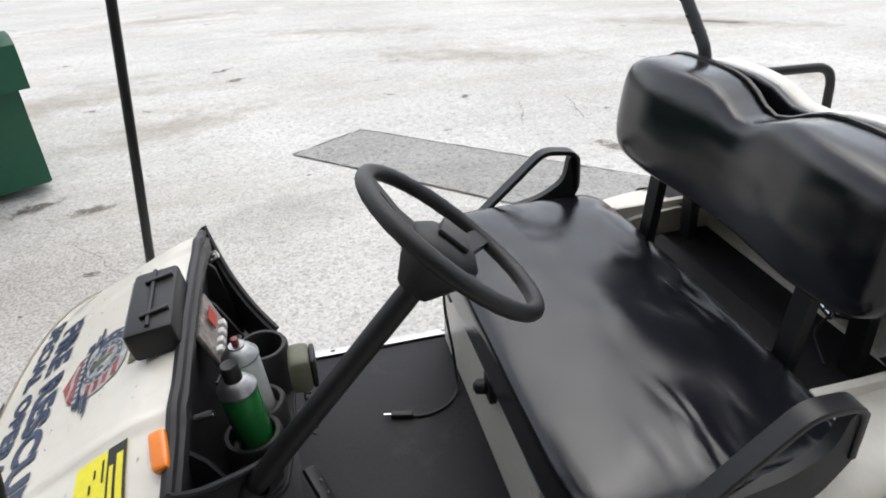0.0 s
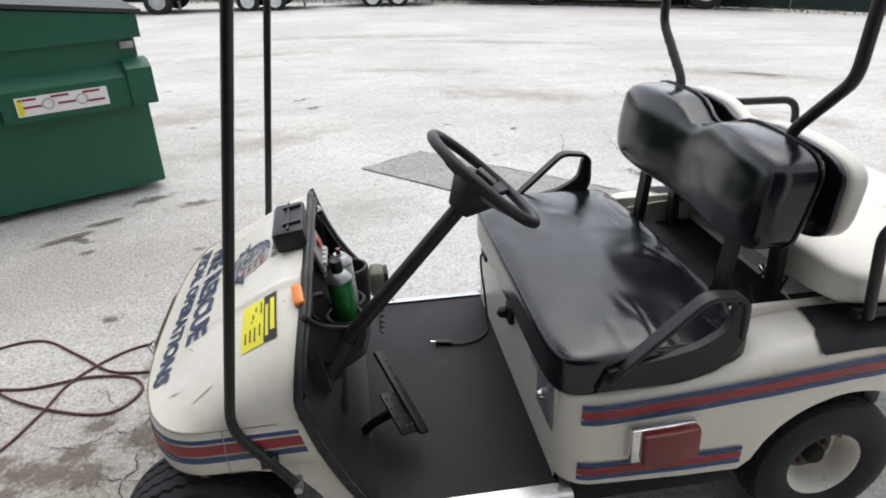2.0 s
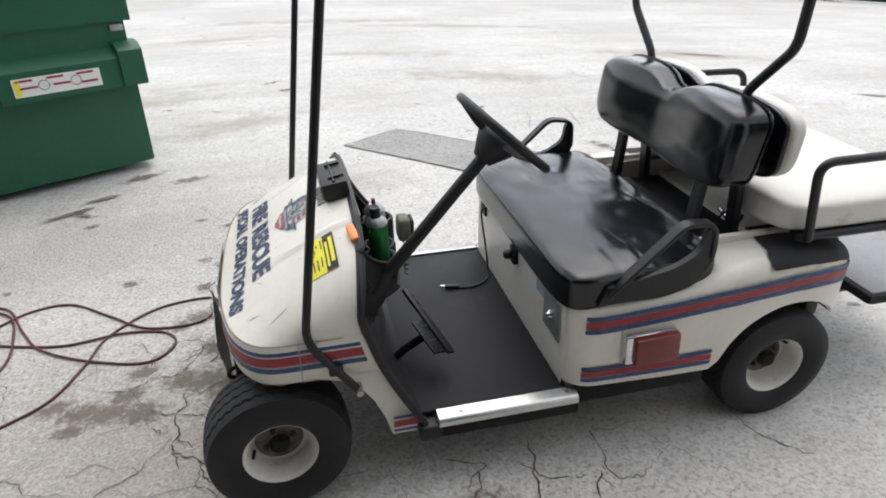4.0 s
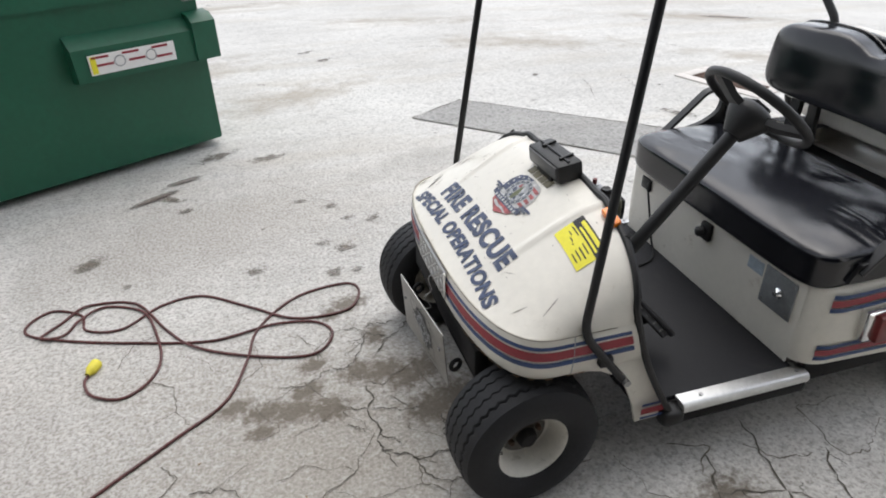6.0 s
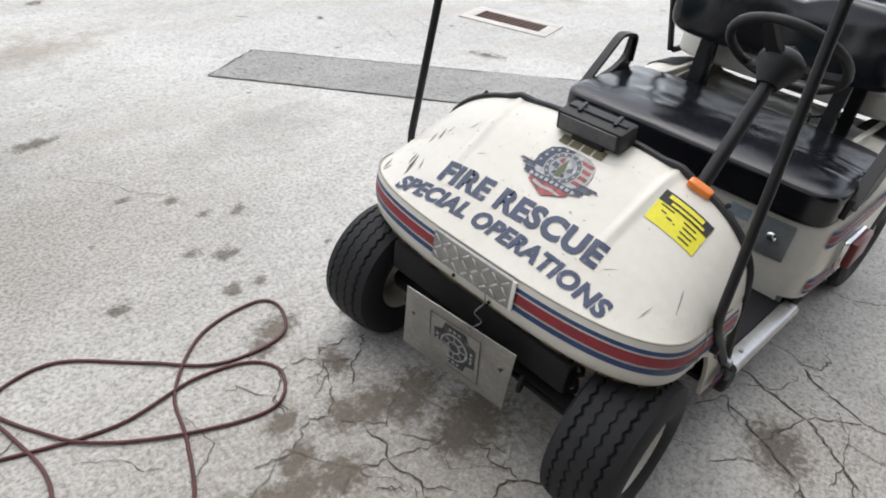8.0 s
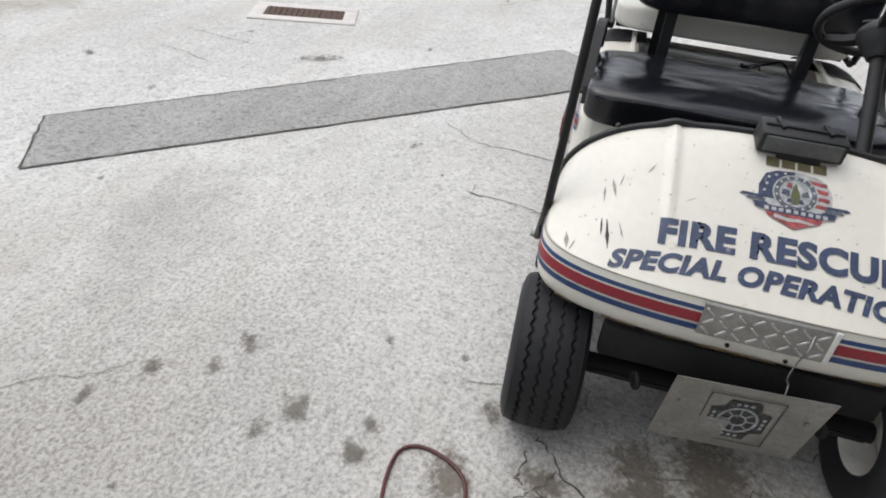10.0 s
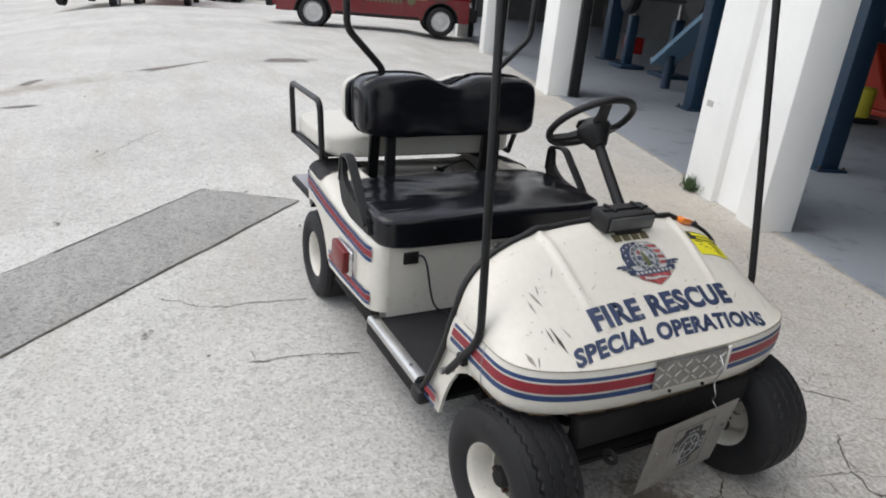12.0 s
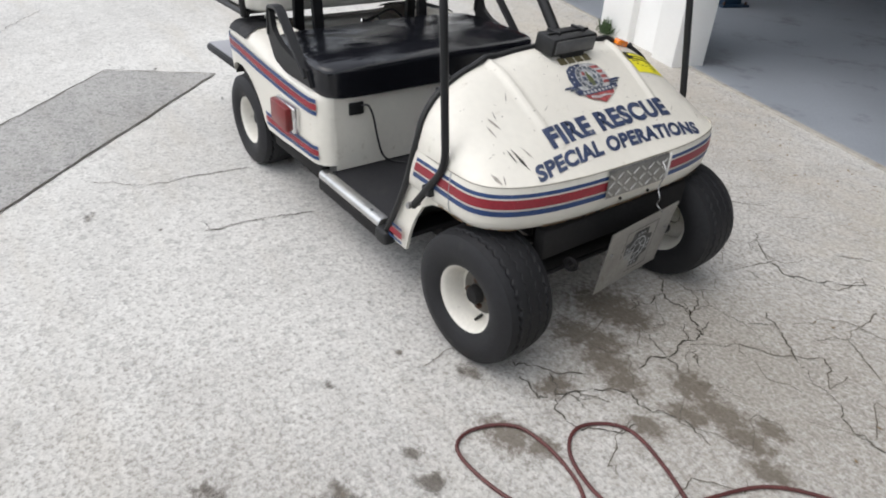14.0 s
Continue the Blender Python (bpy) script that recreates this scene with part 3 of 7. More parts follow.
bm = bmesh.new()
crack_net(bm, -1.30, 0.30, -1.50, 0.62, 0.20, 0.50, 0.0028)
crack_net(bm, 0.0, 1.60, -1.80, -0.45, 0.24, 0.55, 0.0034)
crack_net(bm, 0.6, 3.6, -2.6, -1.4, 0.40, 0.5, 0.003)
tagged(new("fine_cracks", finish("fine_cracks", bm, mat("fine_crack", (0.15, 0.132, 0.105), 0.95, var=0.35, scale=9), 0)), "net of fine cracks in the broken concrete", "crack", kind="stuff")
bm = bmesh.new()
random.seed(11)
NOSE_RUNS = [
    (10, [(-0.10, -0.38), (-0.18, -0.30), (-0.29, -0.29), (-0.38, -0.24), (-0.42, -0.17), (-0.42, -0.02), (-0.40, 0.10)]),
    (9, [(-0.18, -0.30), (-0.20, -0.20), (-0.18, -0.12)]), (8, [(-0.18, -0.40), (-0.26, -0.39), (-0.31, -0.31)]), (8, [(-0.42, -0.02), (-0.49, 0.01)]), (6, [(-0.44, -0.13), (-0.50, -0.07)]),
    (10, [(-0.16, 0.42), (-0.21, 0.38), (-0.33, 0.26)]), (9, [(-0.22, 0.44), (-0.30, 0.45), (-0.34, 0.43)]), (8, [(-0.26, 0.35), (-0.35, 0.41), (-0.43, 0.45), (-0.53, 0.37), (-0.55, 0.29)]),
    (8, [(-0.34, 0.40), (-0.38, 0.31), (-0.46, 0.20), (-0.51, 0.23), (-0.60, 0.17)]), (9, [(-0.46, -0.52), (-0.54, -0.47), (-0.67, -0.36)]), (9, [(-0.26, -0.86), (-0.37, -0.81), (-0.45, -0.87), (-0.59, -1.03)]),
    (8, [(-0.61, 0.16), (-0.72, 0.18)]), (10, [(-0.92, -0.21), (-1.01, -0.21)]), (6, [(-0.23, -0.07), (-0.42, -0.02)]),
]
NOSE_CRACKS = [(p, q, w) for w, run in NOSE_RUNS for p, q in zip(run, run[1:])]
SIDE_CRACKS = [
    ((-0.10, -1.01), (-0.26, -0.86), 8), ((-0.67, -0.36), (-0.84, -0.29), 5), ((-0.84, -0.29), (-0.92, -0.21), 7),
    ((0.77, -0.45), (0.72, -0.74), 11), ((0.72, -0.74), (0.57, -0.96), 11), ((0.57, -0.96), (0.50, -1.35), 10), ((0.96, -0.64), (0.86, -0.88), 10), ((0.86, -0.88), (0.92, -1.09), 9), ((0.92, -1.09), (1.10, -1.40), 8),
    ((0.57, -0.54), (0.52, -0.68), 10), ((0.52, -0.68), (0.46, -0.81), 10), ((0.46, -0.81), (0.25, -1.05), 10), ((0.52, -0.68), (0.72, -0.74), 9), ((0.25, -1.05), (0.0, -1.30), 8), ((0.72, -0.74), (0.86, -0.88), 7),
]
YARD_CRACKS = [
    ((1.11, 0.96), (1.08, 0.70), 9), ((1.08, 0.70), (1.03, 0.51), 10), ((1.78, 1.24), (1.65, 1.08), 8), ((1.65, 1.08), (1.58, 0.58), 9), ((0.96, 4.97), (1.55, 4.80), 9), ((2.15, 3.29), (2.0, 2.83), 7), ((2.52, 3.33), (2.44, 2.81), 7),
    ((4.4, 1.5), (5.4, 0.9), 9), ((2.6, 4.1), (2.2, 5.2), 7), ((-0.30, 1.62), (-0.62, 2.0), 4),
]
CRACKS = [(a, b, w * 0.001) for a, b, w in NOSE_CRACKS + SIDE_CRACKS + YARD_CRACKS]
for a, b, w in CRACKS:
    n = max(8, int((Vector(a) - Vector(b)).length * 55))
    line = wander(a, b, n, 0.015)
    ribbon(line, w * 0.50, 0.0037, CRACK, "", "", True, bm)
    for _ in range(1 if random.random() < 0.4 else 0):
        i = random.randrange(2, len(line) - 2)
        p = Vector(line[i])
        q = p + Vector((random.uniform(-0.12, 0.12), random.uniform(-0.12, 0.12)))
        ribbon(wander(p, q, 8, 0.014), w * 0.28, 0.0037, CRACK, "", "", True, bm)
tagged(new("ground_cracks", finish("ground_cracks", bm, CRACK, 0)), "branching dark cracks in the worn concrete", "crack", kind="stuff")


# oil, dirt and damp: thin sheets that fade out at ragged edges
def blots(name, rows, material, label, up, grow=1.0):
    bm = bmesh.new()
    layer = bm.loops.layers.uv.new("spread")
    for i, (x, y, rx, ry, a) in enumerate(rows):
        rx, ry = rx * grow, ry * grow
        c, s = math.cos(radians(a)), math.sin(radians(a))
        vs = [bm.verts.new(on_ground(x + c * u * rx * 1.7 - s * v * ry * 1.7, y + s * u * rx * 1.7 + c * v * ry * 1.7, up + 0.00012 * (i % 15))) for u, v in ((-1, -1), (1, -1), (1, 1), (-1, 1))]
        f = bm.faces.new(vs)
        for loop, q in zip(f.loops, ((-1.7, -1.7), (1.7, -1.7), (1.7, 1.7), (-1.7, 1.7))):
            loop[layer].uv = q
    tagged(new(name, finish(name, bm, material, 0)), label, "stain", kind="stuff")


random.seed(21)
spots = [(0.066, 0.69, 0.022, 0.018, 0), (0.06, 0.945, 0.035, 0.022, 40), (-0.11, 1.355, 0.085, 0.05, 30), (-0.24, 1.40, 0.06, 0.03, 20), (-0.31, 1.56, 0.055, 0.045, 0), (-0.30, 1.10, 0.09, 0.06, 30), (-0.40, 1.17, 0.06, 0.05, 0),
         (-0.40, 0.885, 0.07, 0.05, 20), (-0.29, 0.87, 0.05, 0.04, 0), (-0.13, 0.56, 0.075, 0.045, 0), (-0.47, 1.67, 0.06, 0.03, 0), (2.39, 2.28, 0.22, 0.09, -62), (1.80, 3.55, 0.07, 0.05, 30), (2.66, 2.93, 0.05, 0.035, 0),
         (-1.15, 1.91, 0.11, 0.05, -30), (-1.08, 1.74, 0.08, 0.035, 10), (1.2, 1.1, 0.018, 0.014, 0)]
wide = [(-0.03, 5.07, 0.18, 0.06, 40), (0.10, 4.70, 0.14, 0.07, 30), (-0.92, 2.48, 0.24, 0.08, 30), (-0.60, 2.36, 0.18, 0.08, 20), (-0.75, 1.0, 0.06, 0.06, 0), (-1.30, 1.05, 0.05, 0.03, 0), (-1.5, 1.3, 0.14, 0.07, 35)]
spots += wide
for _ in range(110):
    x, y = random.uniform(-3, 9), random.uniform(-0.5, 13)
    if y < 1.2 and -0.5 < x < 2.4:
        continue
    r = random.uniform(0.015, 0.06) * (1 + 0.16 * max(0, y))
    if any(math.hypot(x - q[0], y - q[1]) < 2.5 * (r + q[2]) for q in spots):
        continue
    spots.append((x, y, r, r * random.uniform(0.2, 0.6), -20 + random.uniform(-25, 25)))
blots("oil_spots", spots, stain_mat("oil_film", (0.15, 0.125, 0.098), 0.66, ragged=1.15, noise_scale=20.0, rough=0.55), "dark oil and dirt spots on concrete", 0.0052, 1.25)
blots("damp_patches", [(9.65, 0.35, 2.30, 0.85, -66), (10.35, -1.5, 1.15, 0.52, -73), (15.4, -2.0, 2.2, 0.7, -65), (8.2, 2.17, 0.55, 0.14, -22), (6.6, 2.17, 0.42, 0.11, -68), (5.55, 2.98, 0.35, 0.07, -30), (5.2, 5.4, 0.7, 0.16, -30), (8.0, 4.6, 0.9, 0.18, -40), (-1.25, 1.95, 0.36, 0.07, 32), (-1.10, 2.15, 0.20, 0.05, 25), (7.0, 9.0, 2.0, 0.2, -20), (3.0, 11.0, 2.2, 0.2, -15)],
      stain_mat("damp_film", (0.185, 0.15, 0.13), 0.92, ragged=0.5, noise_scale=3.5, rough=0.6), "brown damp patches on the concrete", 0.0075)
# ---- the garage ----
GANG = radians(-20.5)
GU, GN = Vector((math.cos(GANG), math.sin(GANG), 0)), Vector((math.sin(GANG), -math.cos(GANG), 0))
G0 = Vector((1.665, -2.79, 0))


def gp(u, d, z=0.0):
    """A place by metres along the garage front, into the garage, and up."""
    return G0 + GU * u + GN * d + Vector((0, 0, z))


def gbox(u0, u1, d0, d1, z0, z1, bev=0.0, bm=None):
    c = gp((u0 + u1) / 2, (d0 + d1) / 2, (z0 + z1) / 2)
    return box(c, (u1 - u0, d1 - d0, z1 - z0), bev, math.degrees(GANG), bm)


def gthing(name, u, d, label, category, **k):
    return thing(name, tuple(gp(u, d)), label, category, **k)


bm = gbox(-20, 34, 0.12, 10.5, -0.1, 0.006)
tagged(new("floor", finish("floor", bm, SHOP_FLOOR, 0)), "grey painted concrete workshop floor", "floor", kind="structure")
bm = gbox(-20, 34, 0.095, 0.14, -0.1, 0.010, 0.004)
tagged(new("threshold", finish("threshold", bm, mat("threshold_concrete", (0.44, 0.41, 0.36), 0.85, var=0.2, scale=9, bump=0.6, bump_scale=80, dirt=(0.20, 0.16, 0.11), dirt_amt=0.5, dirt_scale=7), 0)), "pale worn concrete threshold along the bay doors", "trim", kind="structure")
for k, (u, w) in enumerate(((-11.9, 0.6), (-5.8, 0.7), (0.0, 1.19), (6.05, 0.78), (12.4, 0.6), (17.5, 0.6), (23.5, 0.6), (29.0, 0.6))):
    z = 4.2
    if k == 2:
        bm = gbox(u, u + 0.30, -0.03, 0.25, -0.05, z, 0.012)
        gbox(u + 0.295, u + 0.70, 0.03, 0.25, -0.05, z, 0.0, bm)
        gbox(u + 0.695, u + w, -0.03, 0.25, -0.05, z, 0.012, bm)
    else:
        bm = gbox(u, u + w, -0.03, 0.50, -0.05, z, 0.012)
    tagged(new("wall_pillar", finish("wall_pillar", bm, WHITE_PAINT)), "white painted masonry pillar between workshop bays", "pillar", kind="structure")
    if k != 2:
        tagged(new("door_track", finish("door_track", gbox(u - 0.10, u - 0.003, 0.30, 0.46, 0.006, 4.2, 0.006), BLACK_STEEL)), "dark steel door track beside a pillar", "trim", kind="structure")
bm = gbox(-20, 34, -0.02, 0.50, 4.2, 6.2, 0.02)
tagged(new("wall_header", finish("wall_header", bm, WHITE_PAINT)), "white painted wall above the bay openings", "wall", kind="structure")
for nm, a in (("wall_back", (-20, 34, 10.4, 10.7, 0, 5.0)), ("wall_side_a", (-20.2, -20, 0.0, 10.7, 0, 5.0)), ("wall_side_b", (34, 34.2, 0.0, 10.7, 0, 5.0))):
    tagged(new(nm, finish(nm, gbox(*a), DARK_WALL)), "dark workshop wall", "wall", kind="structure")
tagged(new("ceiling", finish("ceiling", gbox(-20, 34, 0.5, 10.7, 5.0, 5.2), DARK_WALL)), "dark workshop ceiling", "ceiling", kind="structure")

for u, z, w in ((0.20, 0.62, 0.11), (1.05, 0.72, 0.10)):
    bm = gbox(u - w / 2, u + w / 2, -0.0335, -0.0315, z, z + 0.05)
    tagged(new("wall_mark", finish("wall_mark", bm, mat("wall_smudge", (0.50, 0.49, 0.46), 0.8, var=0.4, scale=30), 0)), "small grey smudge on the white pillar", "trim", kind="structure")

# ---- fence ----
FANG = radians(-22.5)
FU, FN = Vector((math.cos(FANG), math.sin(FANG), 0)), Vector((-math.sin(FANG), math.cos(FANG), 0))
F0 = Vector((0.0, 22.8, 0))


def fp(u, d, z=0.0):
    p = F0 + FU * u + FN * d
    p.z = ground_z(p.x, p.y) + z
    return p


fence = thing("fence", tuple(fp(0, 0)), "dark green screen cloth on a chain-link fence", "fence")
for i in range(-12, 14):
    u0, u1 = i * 3.0, i * 3.0 + 3.0
    rings = []
    for j in range(13):
        u = u0 + (u1 - u0) * j / 12
        w = 0.03 * math.sin(j * 1.9 + i) + 0.02 * math.sin(j * 0.7)
        rings.append([fp(u, w, z) for z in (0.03, 0.5, 1.0, 1.55)])
    part("cloth", loft(rings, closed=False), FENCE_CLOTH, fence)
    part("post", rod(fp(u0, 0.06, -0.1), fp(u0, 0.06, 1.66), 0.03), STEEL, fence)
    part("rail", rod(fp(u0, 0.06, 1.6), fp(u1, 0.06, 1.6), 0.022), STEEL, fence)

# ---- green waste container ----
DANG = radians(28.5)
DU, DN = Vector((math.cos(DANG), math.sin(DANG), 0)), Vector((-math.sin(DANG), math.cos(DANG), 0))
D0 = Vector((-0.855, 2.73, 0))


def dp(u, d, z):
    """A place on the container: metres from its corner along the front, into it, and up."""
    return D0 - DU * u + DN * d + Vector((0, 0, z))


def dslab(u0, u1, d0, d1, z0, z1, bev=0.006, bm=None):
    c = dp((u0 + u1) / 2, (d0 + d1) / 2, (z0 + z1) / 2)
    return box(c, (u1 - u0, d1 - d0, z1 - z0), bev, math.degrees(DANG), bm)


dumpster = thing("dumpster", tuple(dp(0.95, 0.7, 0)), "green painted steel waste container with a black lid", "dumpster")
WID, DEP = 1.9, 1.35
bm = loft([[dp(a, b, z) for a, b in ((0, 0), (WID, 0), (WID, DEP), (0, DEP))] for z in (0.05, 1.0)])
bmesh.ops.bevel(bm, geom=[e for e in bm.edges if abs(e.verts[0].co.z - e.verts[1].co.z) > 0.5], offset=0.015, segments=2, affect="EDGES")
part("body", bm, DUMP_GREEN, dumpster)
for d in (0.15, DEP - 0.25):
    part("skid", dslab(0.1, WID - 0.1, d, d + 0.1, 0.0, 0.06), DUMP_GREEN, dumpster)
# rim that slopes with the lid
bm = bmesh.new()
rings = []
for u, zt in ((-0.03, 1.12), (WID + 0.03, 1.36)):
    rings.append([dp(u, -0.035, 0.99), dp(u, -0.035, zt), dp(u, DEP + 0.035, zt), dp(u, DEP + 0.035, 0.99)])
part("rim", loft(rings, bm), DUMP_GREEN, dumpster)
rings = []
for u, zt in ((-0.06, 1.125), (WID + 0.05, 1.375)):
    rings.append([dp(u, -0.05, zt), dp(u, -0.05, zt + 0.025), dp(u, DEP / 2, zt + 0.055), dp(u, DEP + 0.05, zt + 0.025), dp(u, DEP + 0.05, zt)])
part("lid", loft(rings), DUMP_LID, dumpster, "black plastic lid")
# fork pocket: a box channel with a sloping top, and its stop at the corner
bm = loft([[dp(u, 0.0, 0.84), dp(u, -0.09, 0.775), dp(u, -0.10, 0.60), dp(u, 0.0, 0.585)] for u in (0.10, 0.81)])
part("fork_pocket", bm, DUMP_GREEN, dumpster)
bm = loft([[dp(u, 0.02, 0.87), dp(u, -0.06, 0.86), dp(u, -0.11, 0.82), dp(u, -0.115, 0.60), dp(u, 0.02, 0.57)] for u in (-0.035, 0.115)])
part("pocket_stop", bm, DUMP_GREEN, dumpster)
part("hinge_tab", dslab(0.02, 0.10, -0.02, 0.0, 0.93, 0.97, 0.003), STEEL, dumpster)
label = part("warning_label", dslab(0.245, 0.735, -0.107, -0.099, 0.634, 0.741, 0.0), mat("label_white", (0.80, 0.79, 0.77), 0.5, var=0.04), dumpster, "white warning label with red bars and small drawings")
for k, (a, z, m_) in enumerate(((0.68, 0.721, RED_TAPE), (0.51, 0.721, RED_TAPE), (0.34, 0.721, RED_TAPE), (0.66, 0.678, RED_TAPE), (0.48, 0.678, RED_TAPE), (0.32, 0.666, RED_TAPE))):
    part("print_bar", dslab(a - 0.055, a + 0.04, -0.110, -0.1065, z, z + 0.012, 0.0), m_, label)
for a in (0.57, 0.39):
    bm = lathe([(0.026, 0), (0.032, 0), (0.032, 0.002), (0.026, 0.002)], Matrix.Translation(dp(a, -0.1085, 0.689)) @ Euler((radians(90), 0, DANG)).to_matrix().to_4x4(), 20, closed=True)
    part("print_ring", bm, CREST_GREY, label)
part("print_side", dslab(0.697, 0.727, -0.110, -0.1065, 0.641, 0.734, 0.0), YELLOW, label)

# ---- the golf cart: front towards -x, its right side towards +y ----
cart = thing("golf_cart", (0.9, 0, 0), "cream four-seat golf cart with black seats and red and blue stripes", "golf cart")
HW = 0.527
STEER = 4.0
PROFILE = [(0.27, 0.836), (0.20, 0.815), (0.13, 0.778), (0.06, 0.734), (0.0, 0.697), (-0.05, 0.664), (-0.10, 0.628), (-0.14, 0.601), (-0.16, 0.588)]


def lerp_table(table, x):
    """Reads a table of falling x."""
    for (x0, z0), (x1, z1) in zip(table, table[1:]):
        if x >= x1:
            return z0 + (z1 - z0) * (x0 - x) / (x0 - x1)
    return table[-1][1]


def nose_x(v):
    """The front edge of the hood across its width, v from -1 to 1."""
    return 0.04 - 0.20 * max(0.0, 1 - abs(v) ** 2.9) ** (1 / 2.9)


def hood_z(x, y):
    """The height of the hood over a place."""
    v = max(-0.99999, min(0.99999, y / HW))
    p = 0.27 - (0.27 - x) * 0.43 / (0.27 - nose_x(v))
    z = 0.588 + (lerp_table(PROFILE, p) - 0.588) * (1 - abs(v) ** 2.5) ** (1 / 2.5)
    z += 0.010 * max(0.0, 1 - abs((abs(y) - 0.258 + 0.06 * (0.2 - x)) / 0.016)) ** 0.8 * max(0.0, min(1.0, (x + 0.05) / 0.10))
    return z


def trim_x(z):
    """The slanting rear edge of the front body, by height."""
    return lerp_table([(0.90, 0.224), (0.80, 0.226), (0.70, 0.233), (0.60, 0.245), (0.50, 0.275), (0.40, 0.315), (0.30, 0.366), (0.19, 0.428)], z)


# hood shell
rings = []
NV, NS = 150, 40
for i in range(NS + 1):
    s = math.sin(i / NS * math.pi / 2)
    row = []
    for j in range(NV + 1):
        v = math.sin((j / NV * 2 - 1) * math.pi / 2) * 0.99999
        xr = 0.262 - 0.030 * abs(v) ** 4
        x = xr + (nose_x(v) - xr) * s
        row.append(Vector((x, v * HW, hood_z(x, v * HW))))
    rings.append(row)
hood = part("hood", loft(rings, closed=False), CREAM, cart, "scuffed cream hood with lettering", 60)


def outline(k, grow=0.0):
    """The plan line of the body's belt, from the left rear round the nose to the right rear; k from 0 to 1."""
    t = k * 2 - 1
    if abs(t) > 0.62:
        q = (abs(t) - 0.62) / 0.38
        return Vector((0.04 + q * 0.21, math.copysign(HW + grow, t)))
    a = t / 0.62 * math.pi / 2
    sx, sy = abs(math.cos(a)) ** (2 / 2.9), abs(math.sin(a)) ** (2 / 2.9)
    return Vector((0.04 - (0.20 + grow) * sx, math.copysign((HW + grow) * sy, t)))


# belt below the hood
NB = 160
rings = []
for i in range(NB + 1):
    k = i / NB
    rear = max(0.0, abs(k * 2 - 1) - 0.62) / 0.38
    row = []
    for z, g in ((0.594, -0.002), (0.580, 0.003), (0.545, 0.006), (0.500, 0.005), (0.470, 0.0), (0.457, -0.008), (0.452, -0.02), (0.456, -0.035)):
        p = outline(k, g)
        x = p.x + (trim_x(z) - 0.25) * rear
        row.append(Vector((x, p.y, z)))
    rings.append(row)
belt = part("front_bumper", loft(rings, closed=False), CREAM, cart, "cream wrap-round nose with a rusty lower edge", 60)


part("seam", tube([Vector((*outline(0.06 + 0.88 * i / 120, 0.0012), 0.592)) for i in range(121)], 0.0010, 5), mat("seam_dirt", (0.22, 0.19, 0.15), 0.8, var=0.3, scale=20), hood, "dirty seam under the hood")


for sy in (-1, 1):
    part("joint_line", tube([Vector((0.062, sy * (HW + g + 0.0008), z)) for z, g in ((0.592, 0.0), (0.575, 0.004), (0.545, 0.0065), (0.50, 0.0055), (0.470, 0.001), (0.458, -0.006))], 0.0014, 5), CREST_GREY, belt, "pale joint across the nose moulding")


def belt_band(z0, z1, k0, k1, material, name, up=0.0022):
    rows = []
    n = max(4, int((k1 - k0) * 160))
    for i in range(n + 1):
        k = k0 + (k1 - k0) * i / n
        rear = max(0.0, abs(k * 2 - 1) - 0.62) / 0.38
        row = []
        for z in (z0, (z0 + z1) / 2, z1):
            g = 0.0055 - 2.2 * (z - 0.53) ** 2 + up
            p = outline(k, g)
            row.append(Vector((p.x + (trim_x(z) - 0.25) * rear - 0.004 * rear, p.y, z)))
        rows.append(row)
    return part(name, loft(rows, closed=False), material, belt, smooth=60)


for k0, k1 in ((0.02, 0.478), (0.522, 0.98)):
    belt_band(0.562, 0.579, k0, k1, BLUE_TAPE, "stripe_blue")
    belt_band(0.529, 0.557, k0, k1, RED_TAPE, "stripe_red")
    belt_band(0.506, 0.523, k0, k1, BLUE_TAPE, "stripe_blue")

# rust and grime along the lower edge of the nose, and two old bolt holes
random.seed(17)
EDGE_RUST = mat("edge_rust", (0.24, 0.155, 0.085), 0.85, var=0.4, scale=40)
for _ in range(46):
    k0 = random.uniform(0.12, 0.86)
    z0 = random.uniform(0.4545, 0.459)
    belt_band(z0, z0 + random.uniform(0.002, 0.006), k0, k0 + random.uniform(0.004, 0.022), EDGE_RUST, "rust_mark", 0.0030)
for y, z in ((0.055, 0.484), (-0.075, 0.478)):
    x = nose_x(y / HW) - 0.006
    part("bolt_hole", rod((x + 0.003, y, z), (x - 0.0015, y, z), 0.005, seg=10), UNDER, belt)

# side panels behind the front wheels, with an arch over the tyre
for sy in (-1, 1):
    poly = [(0.06, 0.475), (0.06, 0.452), (0.11, 0.450), (0.16, 0.438), (0.215, 0.405), (0.255, 0.345), (0.285, 0.275), (0.305, 0.20), (0.422, 0.20), (0.366, 0.30), (0.315, 0.40), (0.282, 0.48)]
    m = Matrix.Translation((0, sy * (HW - 0.012) + (0.012 if sy < 0 else 0.0) - 0.0, 0)) @ pose(0, 0, 0, 90, 0, 0)
    bm = slab(poly, 0.012, m)
    panel = part("side_panel", bm, CREAM, cart)
    for z0, z1, mt, nm in ((0.272, 0.282, BLUE_TAPE, "stripe_blue"), (0.240, 0.264, RED_TAPE, "stripe_red"), (0.222, 0.232, BLUE_TAPE, "stripe_blue")):
        y = sy * (HW + 0.0035)
        rows = [[Vector((x0, y, z0)), Vector((x0 + 0.0, y, z1))] for x0 in (0.308, 0.34)] + [[Vector((trim_x(z0) - 0.004, y, z0)), Vector((trim_x(z1) - 0.004, y, z1))]]
        part(nm, loft(rows, closed=False), mt, panel)

